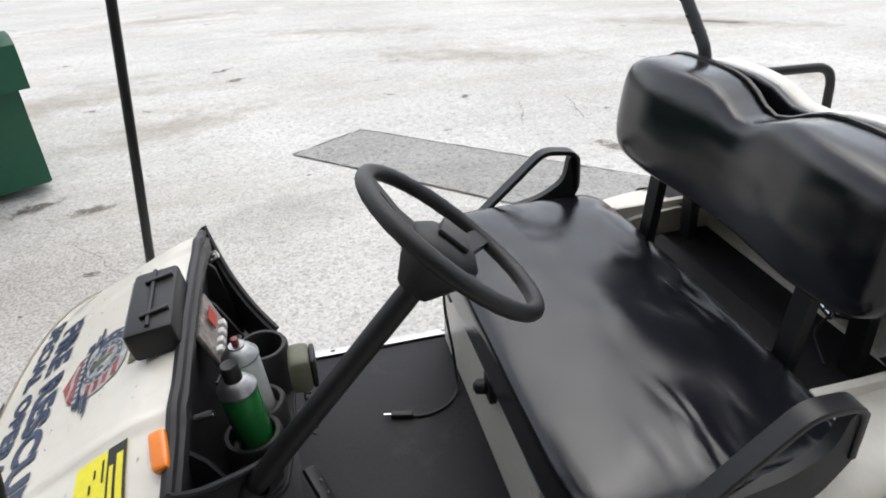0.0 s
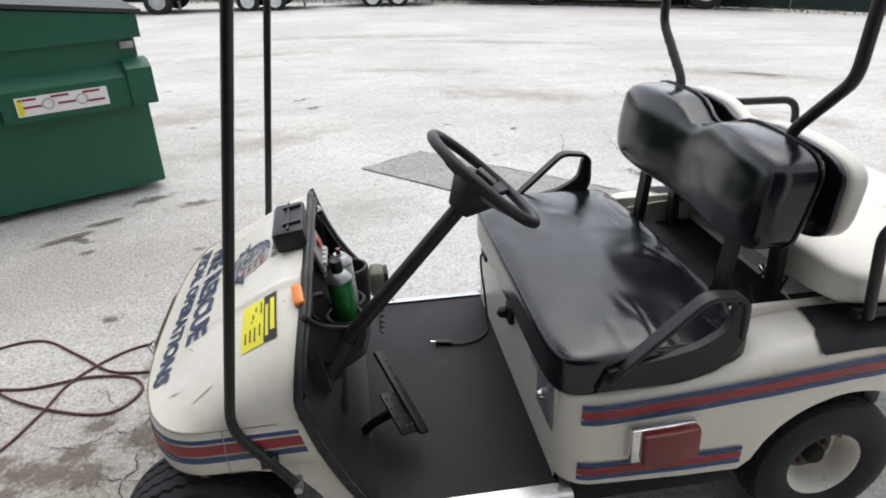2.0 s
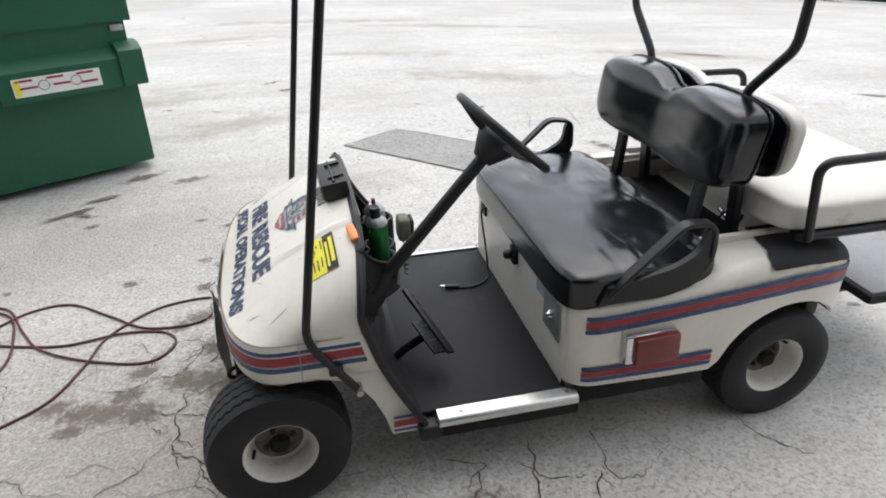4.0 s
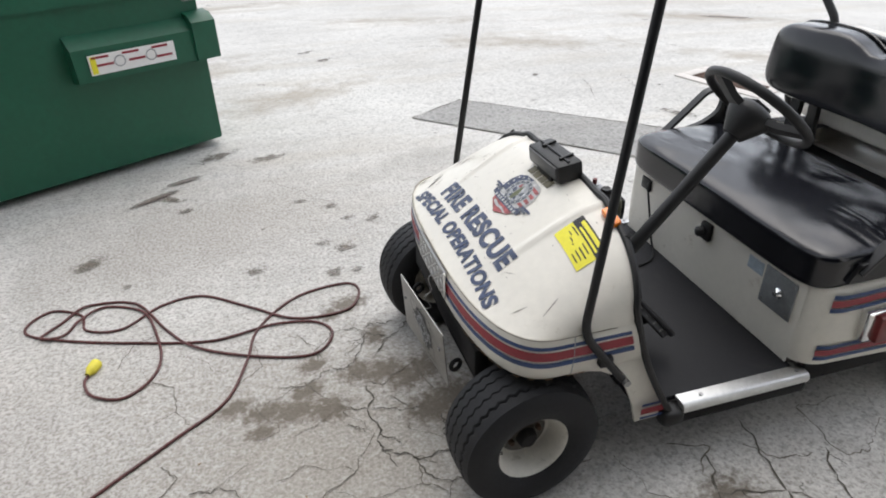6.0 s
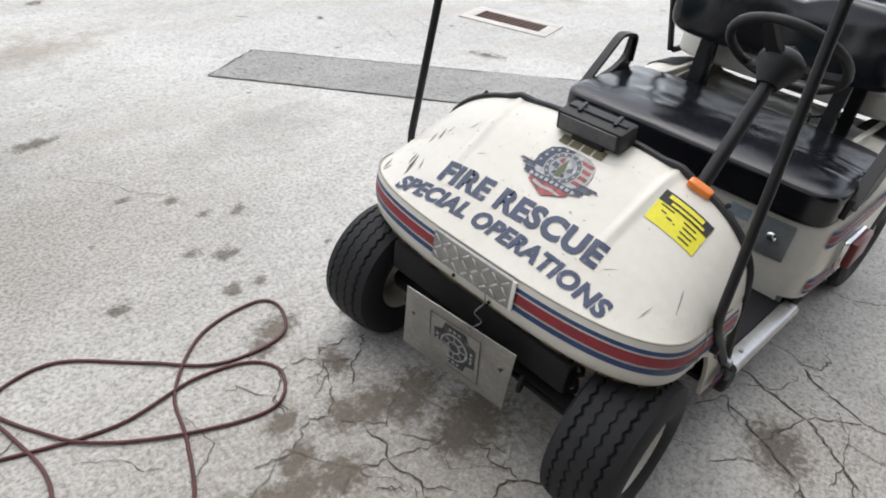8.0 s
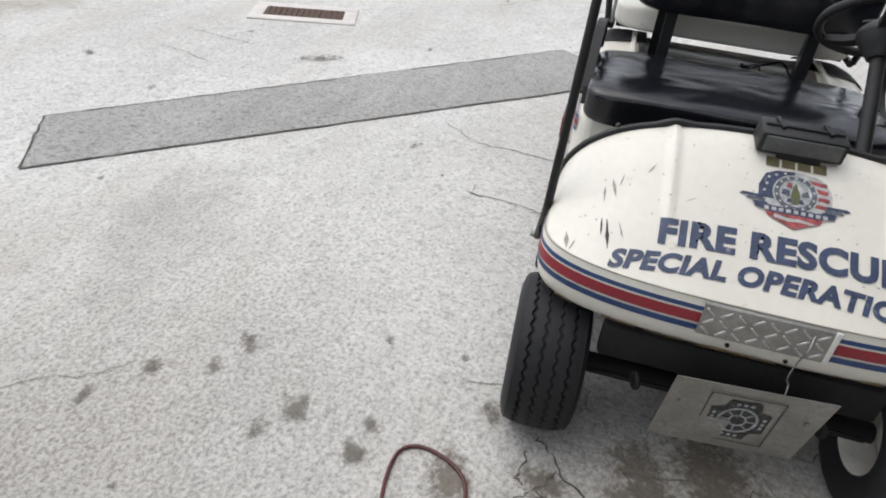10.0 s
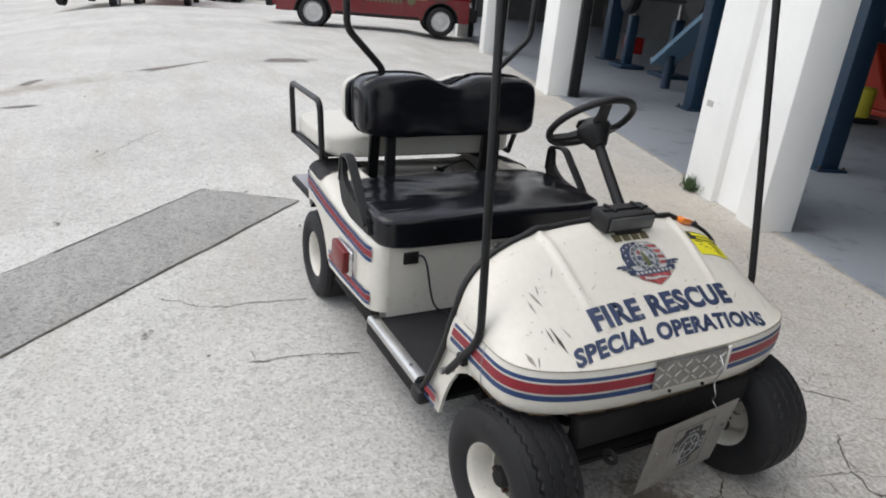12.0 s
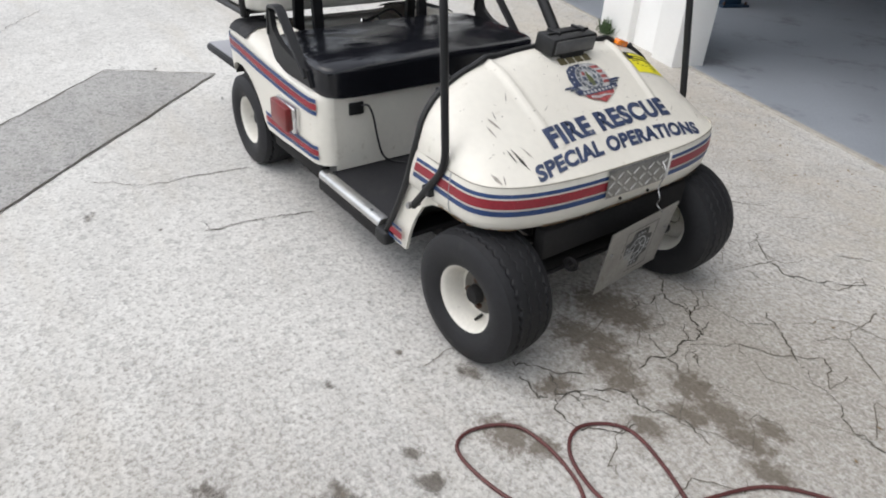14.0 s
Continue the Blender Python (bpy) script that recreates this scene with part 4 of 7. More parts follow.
# black edge trim along the rear of the front body
pts = []
for z in (0.19, 0.26, 0.34, 0.42, 0.50, 0.57):
    pts.append((trim_x(z), -HW - 0.002, z))
for j in range(1, 30):
    v = math.sin((j / 30 * 2 - 1) * math.pi / 2)
    pts.append((0.266 - 0.030 * abs(v) ** 4, v * HW, hood_z(0.262, v * HW) + 0.001))
for z in (0.57, 0.50, 0.42, 0.34, 0.26, 0.19):
    pts.append((trim_x(z), HW + 0.002, z))
part("edge_trim", tube(curve_points(pts, 2), 0.0105, 8), BLACK_PLASTIC, cart, "black rubber edge trim")

# dashboard: black moulding behind the hood, with an open shelf and a pod of cup holders
rows = []
for j in range(61):
    v = math.sin((j / 60 * 2 - 1) * math.pi / 2) * 0.985
    zt = hood_z(0.262, v * HW)
    y = v * (HW - 0.012)
    deep = min(1.0, (1 - abs(v)) * 2.6)
    deep = deep * deep * (3 - 2 * deep)
    row = [Vector((0.270 - 0.030 * abs(v) ** 4, y, zt - 0.003)), Vector((0.282 - 0.030 * abs(v) ** 4, y, zt - 0.008))]
    low = 0.245
    for f, x in ((0.95, 0.280), (0.86, 0.262), (0.72, 0.252), (0.60, 0.258), (0.52, 0.300), (0.46, 0.325), (0.30, 0.305), (0.10, 0.325), (0.0, 0.395)):
        z = low + (zt - low) * f
        edge = trim_x(z) + 0.004
        row.append(Vector((edge + (x - edge) * deep, y, z)))
    rows.append(row)
dash = part("dashboard", loft(rows, closed=False), BLACK_PLASTIC, cart, "dusty black moulded dashboard", 50)
bm = slab([(0.245, -0.42), (0.275, -0.42), (0.32, -0.28), (0.395, -0.21), (0.415, -0.10), (0.425, 0.08), (0.40, 0.16), (0.32, 0.25), (0.275, 0.38), (0.245, 0.38)], 0.022, Matrix.Translation((0, 0, 0.522)), None, 0.006)
shelf = part("dash_shelf", bm, BLACK_PLASTIC, dash)
# ribs between the pockets
for y, zt in ((0.30, 0.775), (0.195, 0.74), (-0.24, 0.72), (-0.36, 0.70)):
    reach = 0.285 + 0.09 * max(0, 1 - abs(y) / 0.45)
    bm = slab([(0.250, 0.540), (reach, 0.540), (reach - 0.01, 0.60), (0.282, zt - 0.04), (0.250, zt)], 0.010, Matrix.Translation((0, y, 0)) @ pose(0, 0, 0, 90, 0, 0))
    part("rib", bm, BLACK_PLASTIC, dash)
# side wing of the dash: a thin sheet whose rim falls from the upper corner to the pod
for sy in (-1, 1):
    rim = curve_points([(0.262, sy * 0.405, 0.790), (0.285, sy * 0.360, 0.738), (0.315, sy * 0.305, 0.690), (0.355, sy * 0.245, 0.645), (0.400, sy * 0.185, 0.612)], 5)
    rows = [[p, Vector((p.x - 0.012, p.y - sy * 0.004, p.z - 0.004)), Vector((p.x - 0.02, p.y, max(0.53, p.z - 0.10))), Vector((p.x - 0.012, p.y + sy * 0.008, max(0.528, p.z - 0.10)))] for p in rim]
    wing = part("dash_wing", loft(rows), BLACK_PLASTIC, dash)
    part("rim", tube(rim, 0.0065, 8), BLACK_PLASTIC, wing)
# the pod
bm = bmesh.new()
for k, (x, y) in enumerate(((0.371, 0.072), (0.356, -0.058), (0.346, -0.140))):
    top = 0.115 if k == 0 else 0.036
    deep = -0.054 if k else 0.0
    lathe([(0.0, deep), (0.054, deep), (0.056, deep + 0.006), (0.055, top - 0.006), (0.051, top), (0.044, top), (0.041, top - 0.006), (0.039, 0.012), (0, 0.012)], Matrix.Translation((x, y, 0.545 + 0.042 * (k > 0))), 30, bm)
part("cup_holder", bm, BLACK_PLASTIC, dash, "black moulded cup holders")
panel = part("switch_panel", box((0, 0, 0), (0.012, 0.15, 0.10), 0.004, m=pose(0.282, 0.075, 0.715, 0, -18, 0)), mat("switch_plate", (0.30, 0.26, 0.24), 0.6, var=0.4, scale=60), dash, "worn pale switch plate")
for k in range(4):
    part("switch", box((0, 0, 0), (0.022, 0.018, 0.016), 0.004, m=pose(0.295, 0.025 + 0.030 * k, 0.700, 0, -18, 0)), mat("switch_white", (0.70, 0.69, 0.66), 0.4, var=0.1), panel, "white rocker switch")
part("switch_label", box((0, 0, 0), (0.002, 0.045, 0.03), 0.0, m=pose(0.288, 0.085, 0.742, 0, -18, 0)), ORANGE, panel, "small orange label")
bm = lathe([(0, 0.030), (0.010, 0.029), (0.014, 0.020), (0.017, 0.006), (0.021, 0.004), (0.021, 0)], pose(0.262, 0.335, 0.735, 0, 60, 0), 20)
part("dash_knob", bm, CHROME, dash, "chrome dash knob")
part("dash_knob", rod((0.26, -0.16, 0.70), (0.295, -0.16, 0.705), 0.008, bev=0.002), CHROME, dash)
part("dash_wire", tube(curve_points([(0.30, -0.10, 0.72), (0.33, -0.03, 0.735), (0.34, 0.03, 0.72), (0.32, 0.07, 0.69)], 5), 0.004, 6), BLACK_PLASTIC, dash)

# amber side lamp on the hood's edge
bm = puff((0, 0, 0), (0.026, 0.066, 0.020), 6, 4)
bmesh.ops.transform(bm, matrix=pose(0.248, -0.330, 0.806, 17, -14, 4), verts=bm.verts)
part("marker_lamp", bm, AMBER, cart, "amber marker lamp")

# black box lamp on the hood
bx = pose(0.222, -0.026, 0.852, 0, -8, 2)
bm = box((0, 0, 0), (0.082, 0.200, 0.058), 0.008, m=bx)
lampbox = part("lamp_housing", bm, BLACK_PLASTIC, cart, "dusty black box lamp on the hood")
part("lamp_lens", box((0, 0, 0), (0.006, 0.176, 0.040), 0.002, m=bx @ pose(-0.042, 0, 0.002)), mat("lamp_lens", (0.10, 0.10, 0.10), 0.35, var=0.2, scale=30), lampbox)
for y in (-0.055, 0.055):
    part("clasp", box((0, 0, 0), (0.05, 0.010, 0.01), 0.002, m=bx @ pose(0.01, y, 0.032, 0, 0, 12)), BLACK_STEEL, lampbox)
part("hinge", rod(tuple(bx @ Vector((0.0, -0.09, 0.031))), tuple(bx @ Vector((0.0, 0.09, 0.031))), 0.004), BLACK_STEEL, lampbox)
part("bracket", box((0.215, -0.03, 0.822), (0.06, 0.10, 0.03), 0.004), BLACK_STEEL, lampbox)


# lettering and badges laid on the hood
def on_hood(y0, x0, tilt=0.0, up=0.0022):
    """Turns letter coordinates (across, up the slope) into places on the hood."""
    def place(a, b):
        y = y0 - a * math.cos(tilt) - b * math.sin(tilt) * -1
        s = b * math.cos(tilt) + a * math.sin(tilt)
        v = max(-0.98, min(0.98, y / HW))
        x = x0
        # walk along the slope
        step = s / 10
        for _ in range(10):
            dz = (hood_z(x + 0.004, y) - hood_z(x - 0.004, y)) / 0.008
            x += step / math.sqrt(1 + dz * dz)
        e = 0.003
        n = Vector((-(hood_z(x + e, y) - hood_z(x - e, y)) / (2 * e), -(hood_z(x, y + e) - hood_z(x, y - e)) / (2 * e), 1)).normalized()
        return Vector((x, y, hood_z(x, y))) + n * up
    return place


def nose_follow(y0, x0, bow):
    """Letters on a line that bends with the nose."""
    flat = on_hood(y0, x0)
    return lambda a, b: flat(a, b - bow * a * a + 0.6 * abs(a) ** 3 * 0)


part("lettering", text_bm("FIRE RESCUE", on_hood(-0.006, -0.056, 0.02), 0.532, 0.071, bold=0.050, spacing=1.07), LETTERING, hood, "worn dark blue capital letters", 0)
part("lettering", text_bm("SPECIAL OPERATIONS", nose_follow(0.000, -0.114, 0.10), 0.722, 0.052, shear=0.18, bold=0.050, spacing=1.07), LETTERING, hood, "worn dark blue slanted capital letters", 0)
crest_flat = on_hood(-0.030, 0.095, 0.02)


def crest_at(a, b):
    return crest_flat(a * 1.13, b * 1.13)



def patch_on(poly, place, up=0.0, cuts=3):
    """A flat shape laid on the hood."""
    bm = bmesh.new()
    f = bm.faces.new([bm.verts.new((x, y, 0)) for x, y in poly])
    bmesh.ops.triangulate(bm, faces=[f])
    for _ in range(cuts):
        long = [e for e in bm.edges if e.calc_length() > 0.02]
        if long:
            bmesh.ops.subdivide_edges(bm, edges=long, cuts=1)
            bmesh.ops.triangulate(bm, faces=bm.faces)
    for v in bm.verts:
        v.co = place(v.co.x, v.co.y) + Vector((0, 0, up))
    return bm


NAVY_INK = mat("navy_ink", (0.035, 0.05, 0.105), 0.5, var=0.5, scale=60, dirt=(0.30, 0.29, 0.27), dirt_amt=0.25, dirt_scale=70)
SLATE_INK = mat("slate_ink", (0.10, 0.115, 0.14), 0.5, var=0.5, scale=60, dirt=(0.36, 0.35, 0.33), dirt_amt=0.25, dirt_scale=70)
PALE_INK = mat("pale_ink", (0.44, 0.44, 0.43), 0.5, var=0.25, scale=60, dirt=(0.2, 0.2, 0.2), dirt_amt=0.2, dirt_scale=80)
OLIVE_INK = mat("olive_ink", (0.12, 0.13, 0.05), 0.5, var=0.5, scale=90)


def disc(cx, cy, r, k=20):
    return [(cx + r * math.cos(a * 2 * math.pi / k), cy + r * math.sin(a * 2 * math.pi / k)) for a in range(k)]


shield = [(-0.062, 0.050), (-0.040, 0.062), (0.0, 0.066), (0.040, 0.062), (0.062, 0.050), (0.074, 0.020), (0.072, -0.020), (0.052, -0.048), (0.0, -0.068), (-0.052, -0.048), (-0.072, -0.020), (-0.074, 0.020)]
crest = part("crest", patch_on(shield, crest_at), PALE_INK, hood, "worn navy, red and grey shield badge", 0)
part("crest_field", patch_on([(-0.062, 0.050), (-0.040, 0.062), (-0.002, 0.065), (-0.002, -0.010), (-0.073, -0.010), (-0.074, 0.020)], crest_at, 0.0006), NAVY_INK, crest, "", 0)
for k in range(4):
    y = 0.052 - 0.018 * k
    part("crest_stripe", patch_on([(0.004, y - 0.010), (0.062 + 0.003 * min(k, 2), y - 0.014), (0.062 + 0.003 * min(k, 2), y - 0.004), (0.004, y)], crest_at, 0.0006), CREST_RED, crest, "", 0)
for x, y in ((-0.055, 0.042), (-0.040, 0.050), (-0.058, 0.025), (-0.062, 0.008), (-0.022, 0.057)):
    part("crest_star", patch_on(disc(x, y, 0.0035, 6), crest_at, 0.0011, 1), PALE_INK, crest, "", 0)
part("crest_disc", patch_on(disc(0, 0.010, 0.046), crest_at, 0.0012), PALE_INK, crest, "", 0)
part("crest_ring", patch_on(disc(0, 0.010, 0.043), crest_at, 0.0017), SLATE_INK, crest, "", 0)
for k in range(14):
    t = radians(14 + 25.5 * k)
    part("crest_bar", patch_on(disc(0.038 * math.cos(t), 0.010 + 0.038 * math.sin(t), 0.0032, 5), crest_at, 0.0021, 1), PALE_INK, crest, "", 0)
part("crest_disc", patch_on(disc(0, 0.010, 0.033), crest_at, 0.0021), CREST_GREY, crest, "", 0)
for poly, ink in (([(-0.006, -0.018), (0.006, -0.018), (0.010, 0.004), (0.004, 0.022), (0.0, 0.036), (-0.006, 0.020), (-0.010, 0.002)], OLIVE_INK), ([(-0.028, 0.004), (-0.012, 0.000), (-0.012, 0.014), (-0.026, 0.018)], NAVY_INK), ([(0.013, 0.002), (0.028, 0.006), (0.024, 0.020), (0.012, 0.012)], SLATE_INK), ([(-0.018, -0.014), (0.018, -0.014), (0.014, -0.004), (-0.014, -0.004)], NAVY_INK), ([(-0.020, 0.022), (-0.008, 0.020), (-0.008, 0.032), (-0.016, 0.034)], CREST_RED)):
    part("crest_figure", patch_on(poly, crest_at, 0.0026, 1), ink, crest, "", 0)
part("crest_foot", patch_on([(-0.058, -0.036), (0.058, -0.036), (0.052, -0.052), (0.030, -0.062), (0.0, -0.076), (-0.030, -0.062), (-0.052, -0.052)], crest_at, 0.0017), CREST_RED, crest, "", 0)
part("crest_bar", patch_on([(-0.040, -0.046), (-0.010, -0.052), (0.012, -0.050), (0.042, -0.056), (0.036, -0.060), (0.010, -0.057), (-0.012, -0.060), (-0.040, -0.054)], crest_at, 0.0022), PALE_INK, crest, "", 0)
for side in (-1, 1):
    for k in range(3):
        w = [(side * (0.062 - 0.004 * k), -0.006 - 0.008 * k), (side * (0.104 - 0.012 * k), -0.004 - 0.009 * k), (side * (0.112 - 0.014 * k), -0.010 - 0.009 * k), (side * (0.064 - 0.004 * k), -0.014 - 0.008 * k)]
        part("crest_wing", patch_on(w if side > 0 else w[::-1], crest_at, 0.0014 + 0.0003 * k), SLATE_INK if k % 2 else NAVY_INK, crest, "", 0)
scroll = [(-0.078, -0.022), (-0.045, -0.028), (0.045, -0.028), (0.078, -0.022), (0.080, -0.036), (0.045, -0.043), (-0.045, -0.043), (-0.080, -0.036)]
part("crest_scroll", patch_on(scroll[::-1], crest_at, 0.0026), NAVY_INK, crest, "", 0)
for k in range(9):
    x = -0.060 + 0.0145 * k
    part("crest_bar", patch_on([(x, -0.040), (x + 0.009, -0.040), (x + 0.009, -0.0315), (x, -0.0315)], crest_at, 0.0031, 1), PALE_INK, crest, "", 0)
for k in range(4):
    x = -0.062 + 0.032 * k
    part("crest_bar", patch_on([(x, 0.072), (x + 0.027, 0.072), (x + 0.027, 0.098), (x, 0.098)], crest_at, 0.0), GOLD_INK, crest, "", 0)

lab_flat = on_hood(-0.345, 0.152, 0.03)


def lab_at(a, b):
    return lab_flat(a * 0.92, b * 0.92)


sticker = part("sticker", patch_on([(-0.075, -0.052), (0.075, -0.052), (0.075, 0.052), (-0.075, 0.052)], lab_at), YELLOW, hood, "yellow sticker with a black heading and unreadable print", 0)
part("sticker_head", patch_on([(-0.075, 0.014), (0.075, 0.014), (0.075, 0.052), (-0.075, 0.052)], lab_at, 0.0012), BLACK_INK, sticker, "", 0)
part("print_bar", patch_on([(-0.055, 0.033), (0.05, 0.033), (0.05, 0.046), (-0.055, 0.046)], lab_at, 0.002), YELLOW, sticker, "", 0)
part("print_bar", patch_on([(-0.04, 0.019), (0.06, 0.019), (0.06, 0.027), (-0.04, 0.027)], lab_at, 0.002), YELLOW, sticker, "", 0)
for x0, x1, y in ((0.012, 0.05, 0.0), (0.018, 0.06, -0.014), (0.018, 0.055, -0.028), (0.022, 0.055, -0.042), (-0.05, -0.034, -0.012), (-0.028, -0.012, -0.02), (-0.006, -0.001, -0.024), (-0.06, -0.02, 0.004)):
    part("print_bar", patch_on([(x0, y), (x1, y), (x1, y + 0.004), (x0, y + 0.004)], lab_at, 0.0012), BLACK_INK, sticker, "", 0)

# scuffs and nicks on the hood
random.seed(31)
SCUFF = mat("scuff", (0.06, 0.055, 0.05), 0.7, var=0.5, scale=80)
WEAR = mat("wear_grey", (0.34, 0.31, 0.27), 0.6, var=0.4, scale=60)


def scuff(y, x, length, width, turn, material, parent_part=hood):
    at = on_hood(y, x, 0.0, 0.0016)
    c, s = math.cos(radians(turn)), math.sin(radians(turn))
    n = 7
    up_side, low_side = [], []
    for i in range(n + 1):
        t = i / n
        w = width * math.sin(math.pi * min(0.97, max(0.04, t))) * random.uniform(0.45, 1.0)
        a, b = (t - 0.5) * length, w * 0.5
        up_side.append((a * c - b * s, a * s + b * c))
        low_side.append((a * c + b * s, a * s - b * c))
    part("scuff", patch_on(up_side + low_side[::-1], at, 0.0, 1), material, parent_part, "", 0)


for y, x, ln, w, a, mt in ((0.375, -0.048, 0.085, 0.012, 100, SCUFF), (0.392, -0.030, 0.05, 0.006, 96, SCUFF), (0.345, -0.040, 0.05, 0.005, 110, WEAR), (0.380, 0.070, 0.06, 0.008, 105, WEAR), (0.400, 0.055, 0.05, 0.006, 95, WEAR), (0.365, 0.090, 0.035, 0.005, 80, WEAR), (0.466, -0.060, 0.05, 0.010, 100, WEAR), (0.450, -0.075, 0.03, 0.006, 70, WEAR), (0.30, 0.12, 0.04, 0.004, 60, WEAR), (0.20, 0.05, 0.03, 0.003, 30, WEAR), (-0.30, -0.03, 0.04, 0.003, 40, WEAR), (-0.46, 0.02, 0.06, 0.006, 110, WEAR), (-0.42, -0.05, 0.05, 0.004, 80, WEAR)):
    scuff(y, x, ln, w, a, mt)
for _ in range(70):
    y, x = random.uniform(-0.45, 0.45), random.uniform(-0.10, 0.22)
    if x < nose_x(y / HW) + 0.06:
        continue
    scuff(y, x, random.uniform(0.004, 0.010), random.uniform(0.002, 0.004), random.uniform(0, 180), WEAR)

# checker plate over the nose
rows = []
for i in range(9):
    y = 0.135 - 0.275 * i / 8
    x = nose_x(y / HW) - 0.010
    rows.append([Vector((x + 0.004, y, 0.592)), Vector((x - 0.001, y, 0.588)), Vector((x - 0.003, y, 0.580)), Vector((x - 0.004, y, 0.505)), Vector((x + 0.002, y, 0.500))])
checker = part("tread_plate", loft(rows, closed=False), PLATE_METAL, cart, "dull aluminium checker plate riveted to the nose", 30)
for i in range(8):
    for j in range(3):
        y = 0.117 - 0.034 * i
        c = (nose_x(y / HW) - 0.0140, y, 0.519 + 0.026 * j)
        part("tread_bar", box((0, 0, 0), (0.003, 0.027, 0.006), 0.0012, m=Matrix.Translation(c) @ pose(0, 0, 0, (-38 if (i + j) % 2 else 38), 0, 0), seg=1), ALUMINIUM, checker)
# thin upright white strip along one end of the checker plate
part("plate_edge", box((-0.171, -0.146, 0.548), (0.004, 0.012, 0.088), 0.001, rz=2), mat("strip_white", (0.75, 0.73, 0.68), 0.6, var=0.06), checker, "strip of white tape")

# wire and loose number plate under the nose
corners = [Vector((-0.196, -0.212, 0.417)), Vector((-0.236, 0.150, 0.421)), Vector((-0.219, 0.165, 0.200)), Vector((-0.172, -0.188, 0.188))]
pn = (corners[1] - corners[0]).cross(corners[3] - corners[0]).normalized()
pn = pn if pn.x < 0 else -pn
plate = part("front_plate", loft([[c for c in corners], [c + pn * 0.003 for c in corners]]), PLATE_METAL, cart, "bent bare aluminium plate with a worn black emblem", 30)
pc = sum(corners, Vector()) / 4
py = (corners[1] - corners[0]).normalized()
pz = pn.cross(py).normalized()
pz = pz if pz.z > 0 else -pz
pm = Matrix.Translation(pc + pn * 0.004) @ Matrix((-pn, py, pz)).transposed().to_4x4()
em = pm @ Matrix.Diagonal((1, 0.88, 0.88, 1))
cross = []
for k in range(4):
    a0 = math.pi / 2 * k
    for da, r in ((-0.46, 0.090), (-0.15, 0.080), (0.15, 0.080), (0.46, 0.090), (0.785, 0.070)):
        cross.append((r * math.cos(a0 + da), r * math.sin(a0 + da)))
EMBLEM = mat("emblem_grey", (0.05, 0.05, 0.048), 0.6, var=0.7, scale=60, dirt=(0.34, 0.34, 0.33), dirt_amt=0.35, dirt_scale=55)
part("emblem", slab(cross, 0.001, em @ pose(0, 0, 0, 0, -90, 0)), EMBLEM, plate, "", 0)
part("emblem", lathe([(0.047, 0), (0.054, 0), (0.054, 0.001), (0.047, 0.001)], em @ pose(-0.0012, 0, 0, 0, -90, 0), 28, closed=True), CREST_GREY, plate)
part("emblem", lathe([(0.020, 0), (0.024, 0), (0.024, 0.001), (0.020, 0.001)], em @ pose(-0.0012, 0, 0, 0, -90, 0), 24, closed=True), CREST_GREY, plate)
for k in range(8):
    part("emblem", box((0, 0, 0), (0.001, 0.004, 0.020), 0.0, m=em @ pose(-0.0015, 0, 0, 45 * k, 0, 0) @ pose(0, 0, 0.035)), CREST_GREY, plate)
for k in range(4):
    for q in (-0.018, 0.0, 0.018):
        part("emblem", box((0, 0, 0), (0.001, 0.010, 0.008), 0.0, m=em @ pose(-0.0015, 0, 0, 90 * k, 0, 0) @ pose(0, q, 0.067)), CREST_GREY, plate)
part("emblem_border", loft([[em @ Vector((-0.0012, a * 0.098, b * 0.098)) for a, b in ((-1, -1), (1, -1), (1, 1), (-1, 1))], [em @ Vector((-0.0012, a * 0.095, b * 0.095)) for a, b in ((-1, -1), (1, -1), (1, 1), (-1, 1))]], caps=False), EMBLEM, plate, "", 0)
for y in (-0.15, 0.15):
    part("bolt", rod(tuple(pm @ Vector((0, y, 0.03))), tuple(pm @ Vector((-0.006, y, 0.03))), 0.006), STEEL, plate)
part("tie_wire", tube(curve_points([(-0.178, -0.10, 0.575), (-0.205, -0.09, 0.55), (-0.195, -0.085, 0.50), (-0.215, -0.075, 0.47), (-0.20, -0.09, 0.44), (-0.235, -0.08, 0.43)], 5), 0.0018, 5), STEEL, cart)

# roof struts
for sy in (-1, 1):
    top = (0.275, -0.435, 1.90) if sy < 0 else (0.255, 0.505, 1.90)
    line = rounded_path([(0.212, sy * 0.552, 0.422), (0.082, sy * 0.534, 0.598), top], 0.05)
    strut = part("front_strut", tube(line, 0.0118, 12), BLACK_STEEL, cart, "black steel roof post")
    part("bolt", rod((0.213, sy * 0.530, 0.426), (0.213, sy * 0.573, 0.426), 0.010), STEEL, strut)
    part("clamp", box((0.155, sy * 0.536, 0.495), (0.04, 0.03, 0.03), 0.006), BLACK_STEEL, strut)
    line = rounded_path([(1.48, sy * 0.27, 1.02), (1.49, sy * 0.285, 1.115), (1.485, sy * 0.452, 1.275), (1.488, sy * 0.478, 1.90)], 0.035)
    rear = part("rear_strut", tube(line, 0.0150, 12), BLACK_STEEL, cart, "bent black steel roof post")
    for k in range(3):
        p = Vector((1.49, sy * 0.285, 1.115)).lerp(Vector((1.485, sy * 0.452, 1.275)), 0.25 + 0.2 * k)
        part("rivet", rod(tuple(p + Vector((-0.018, 0, 0))), tuple(p + Vector((0.018, 0, 0))), 0.004), BLACK_STEEL, rear)

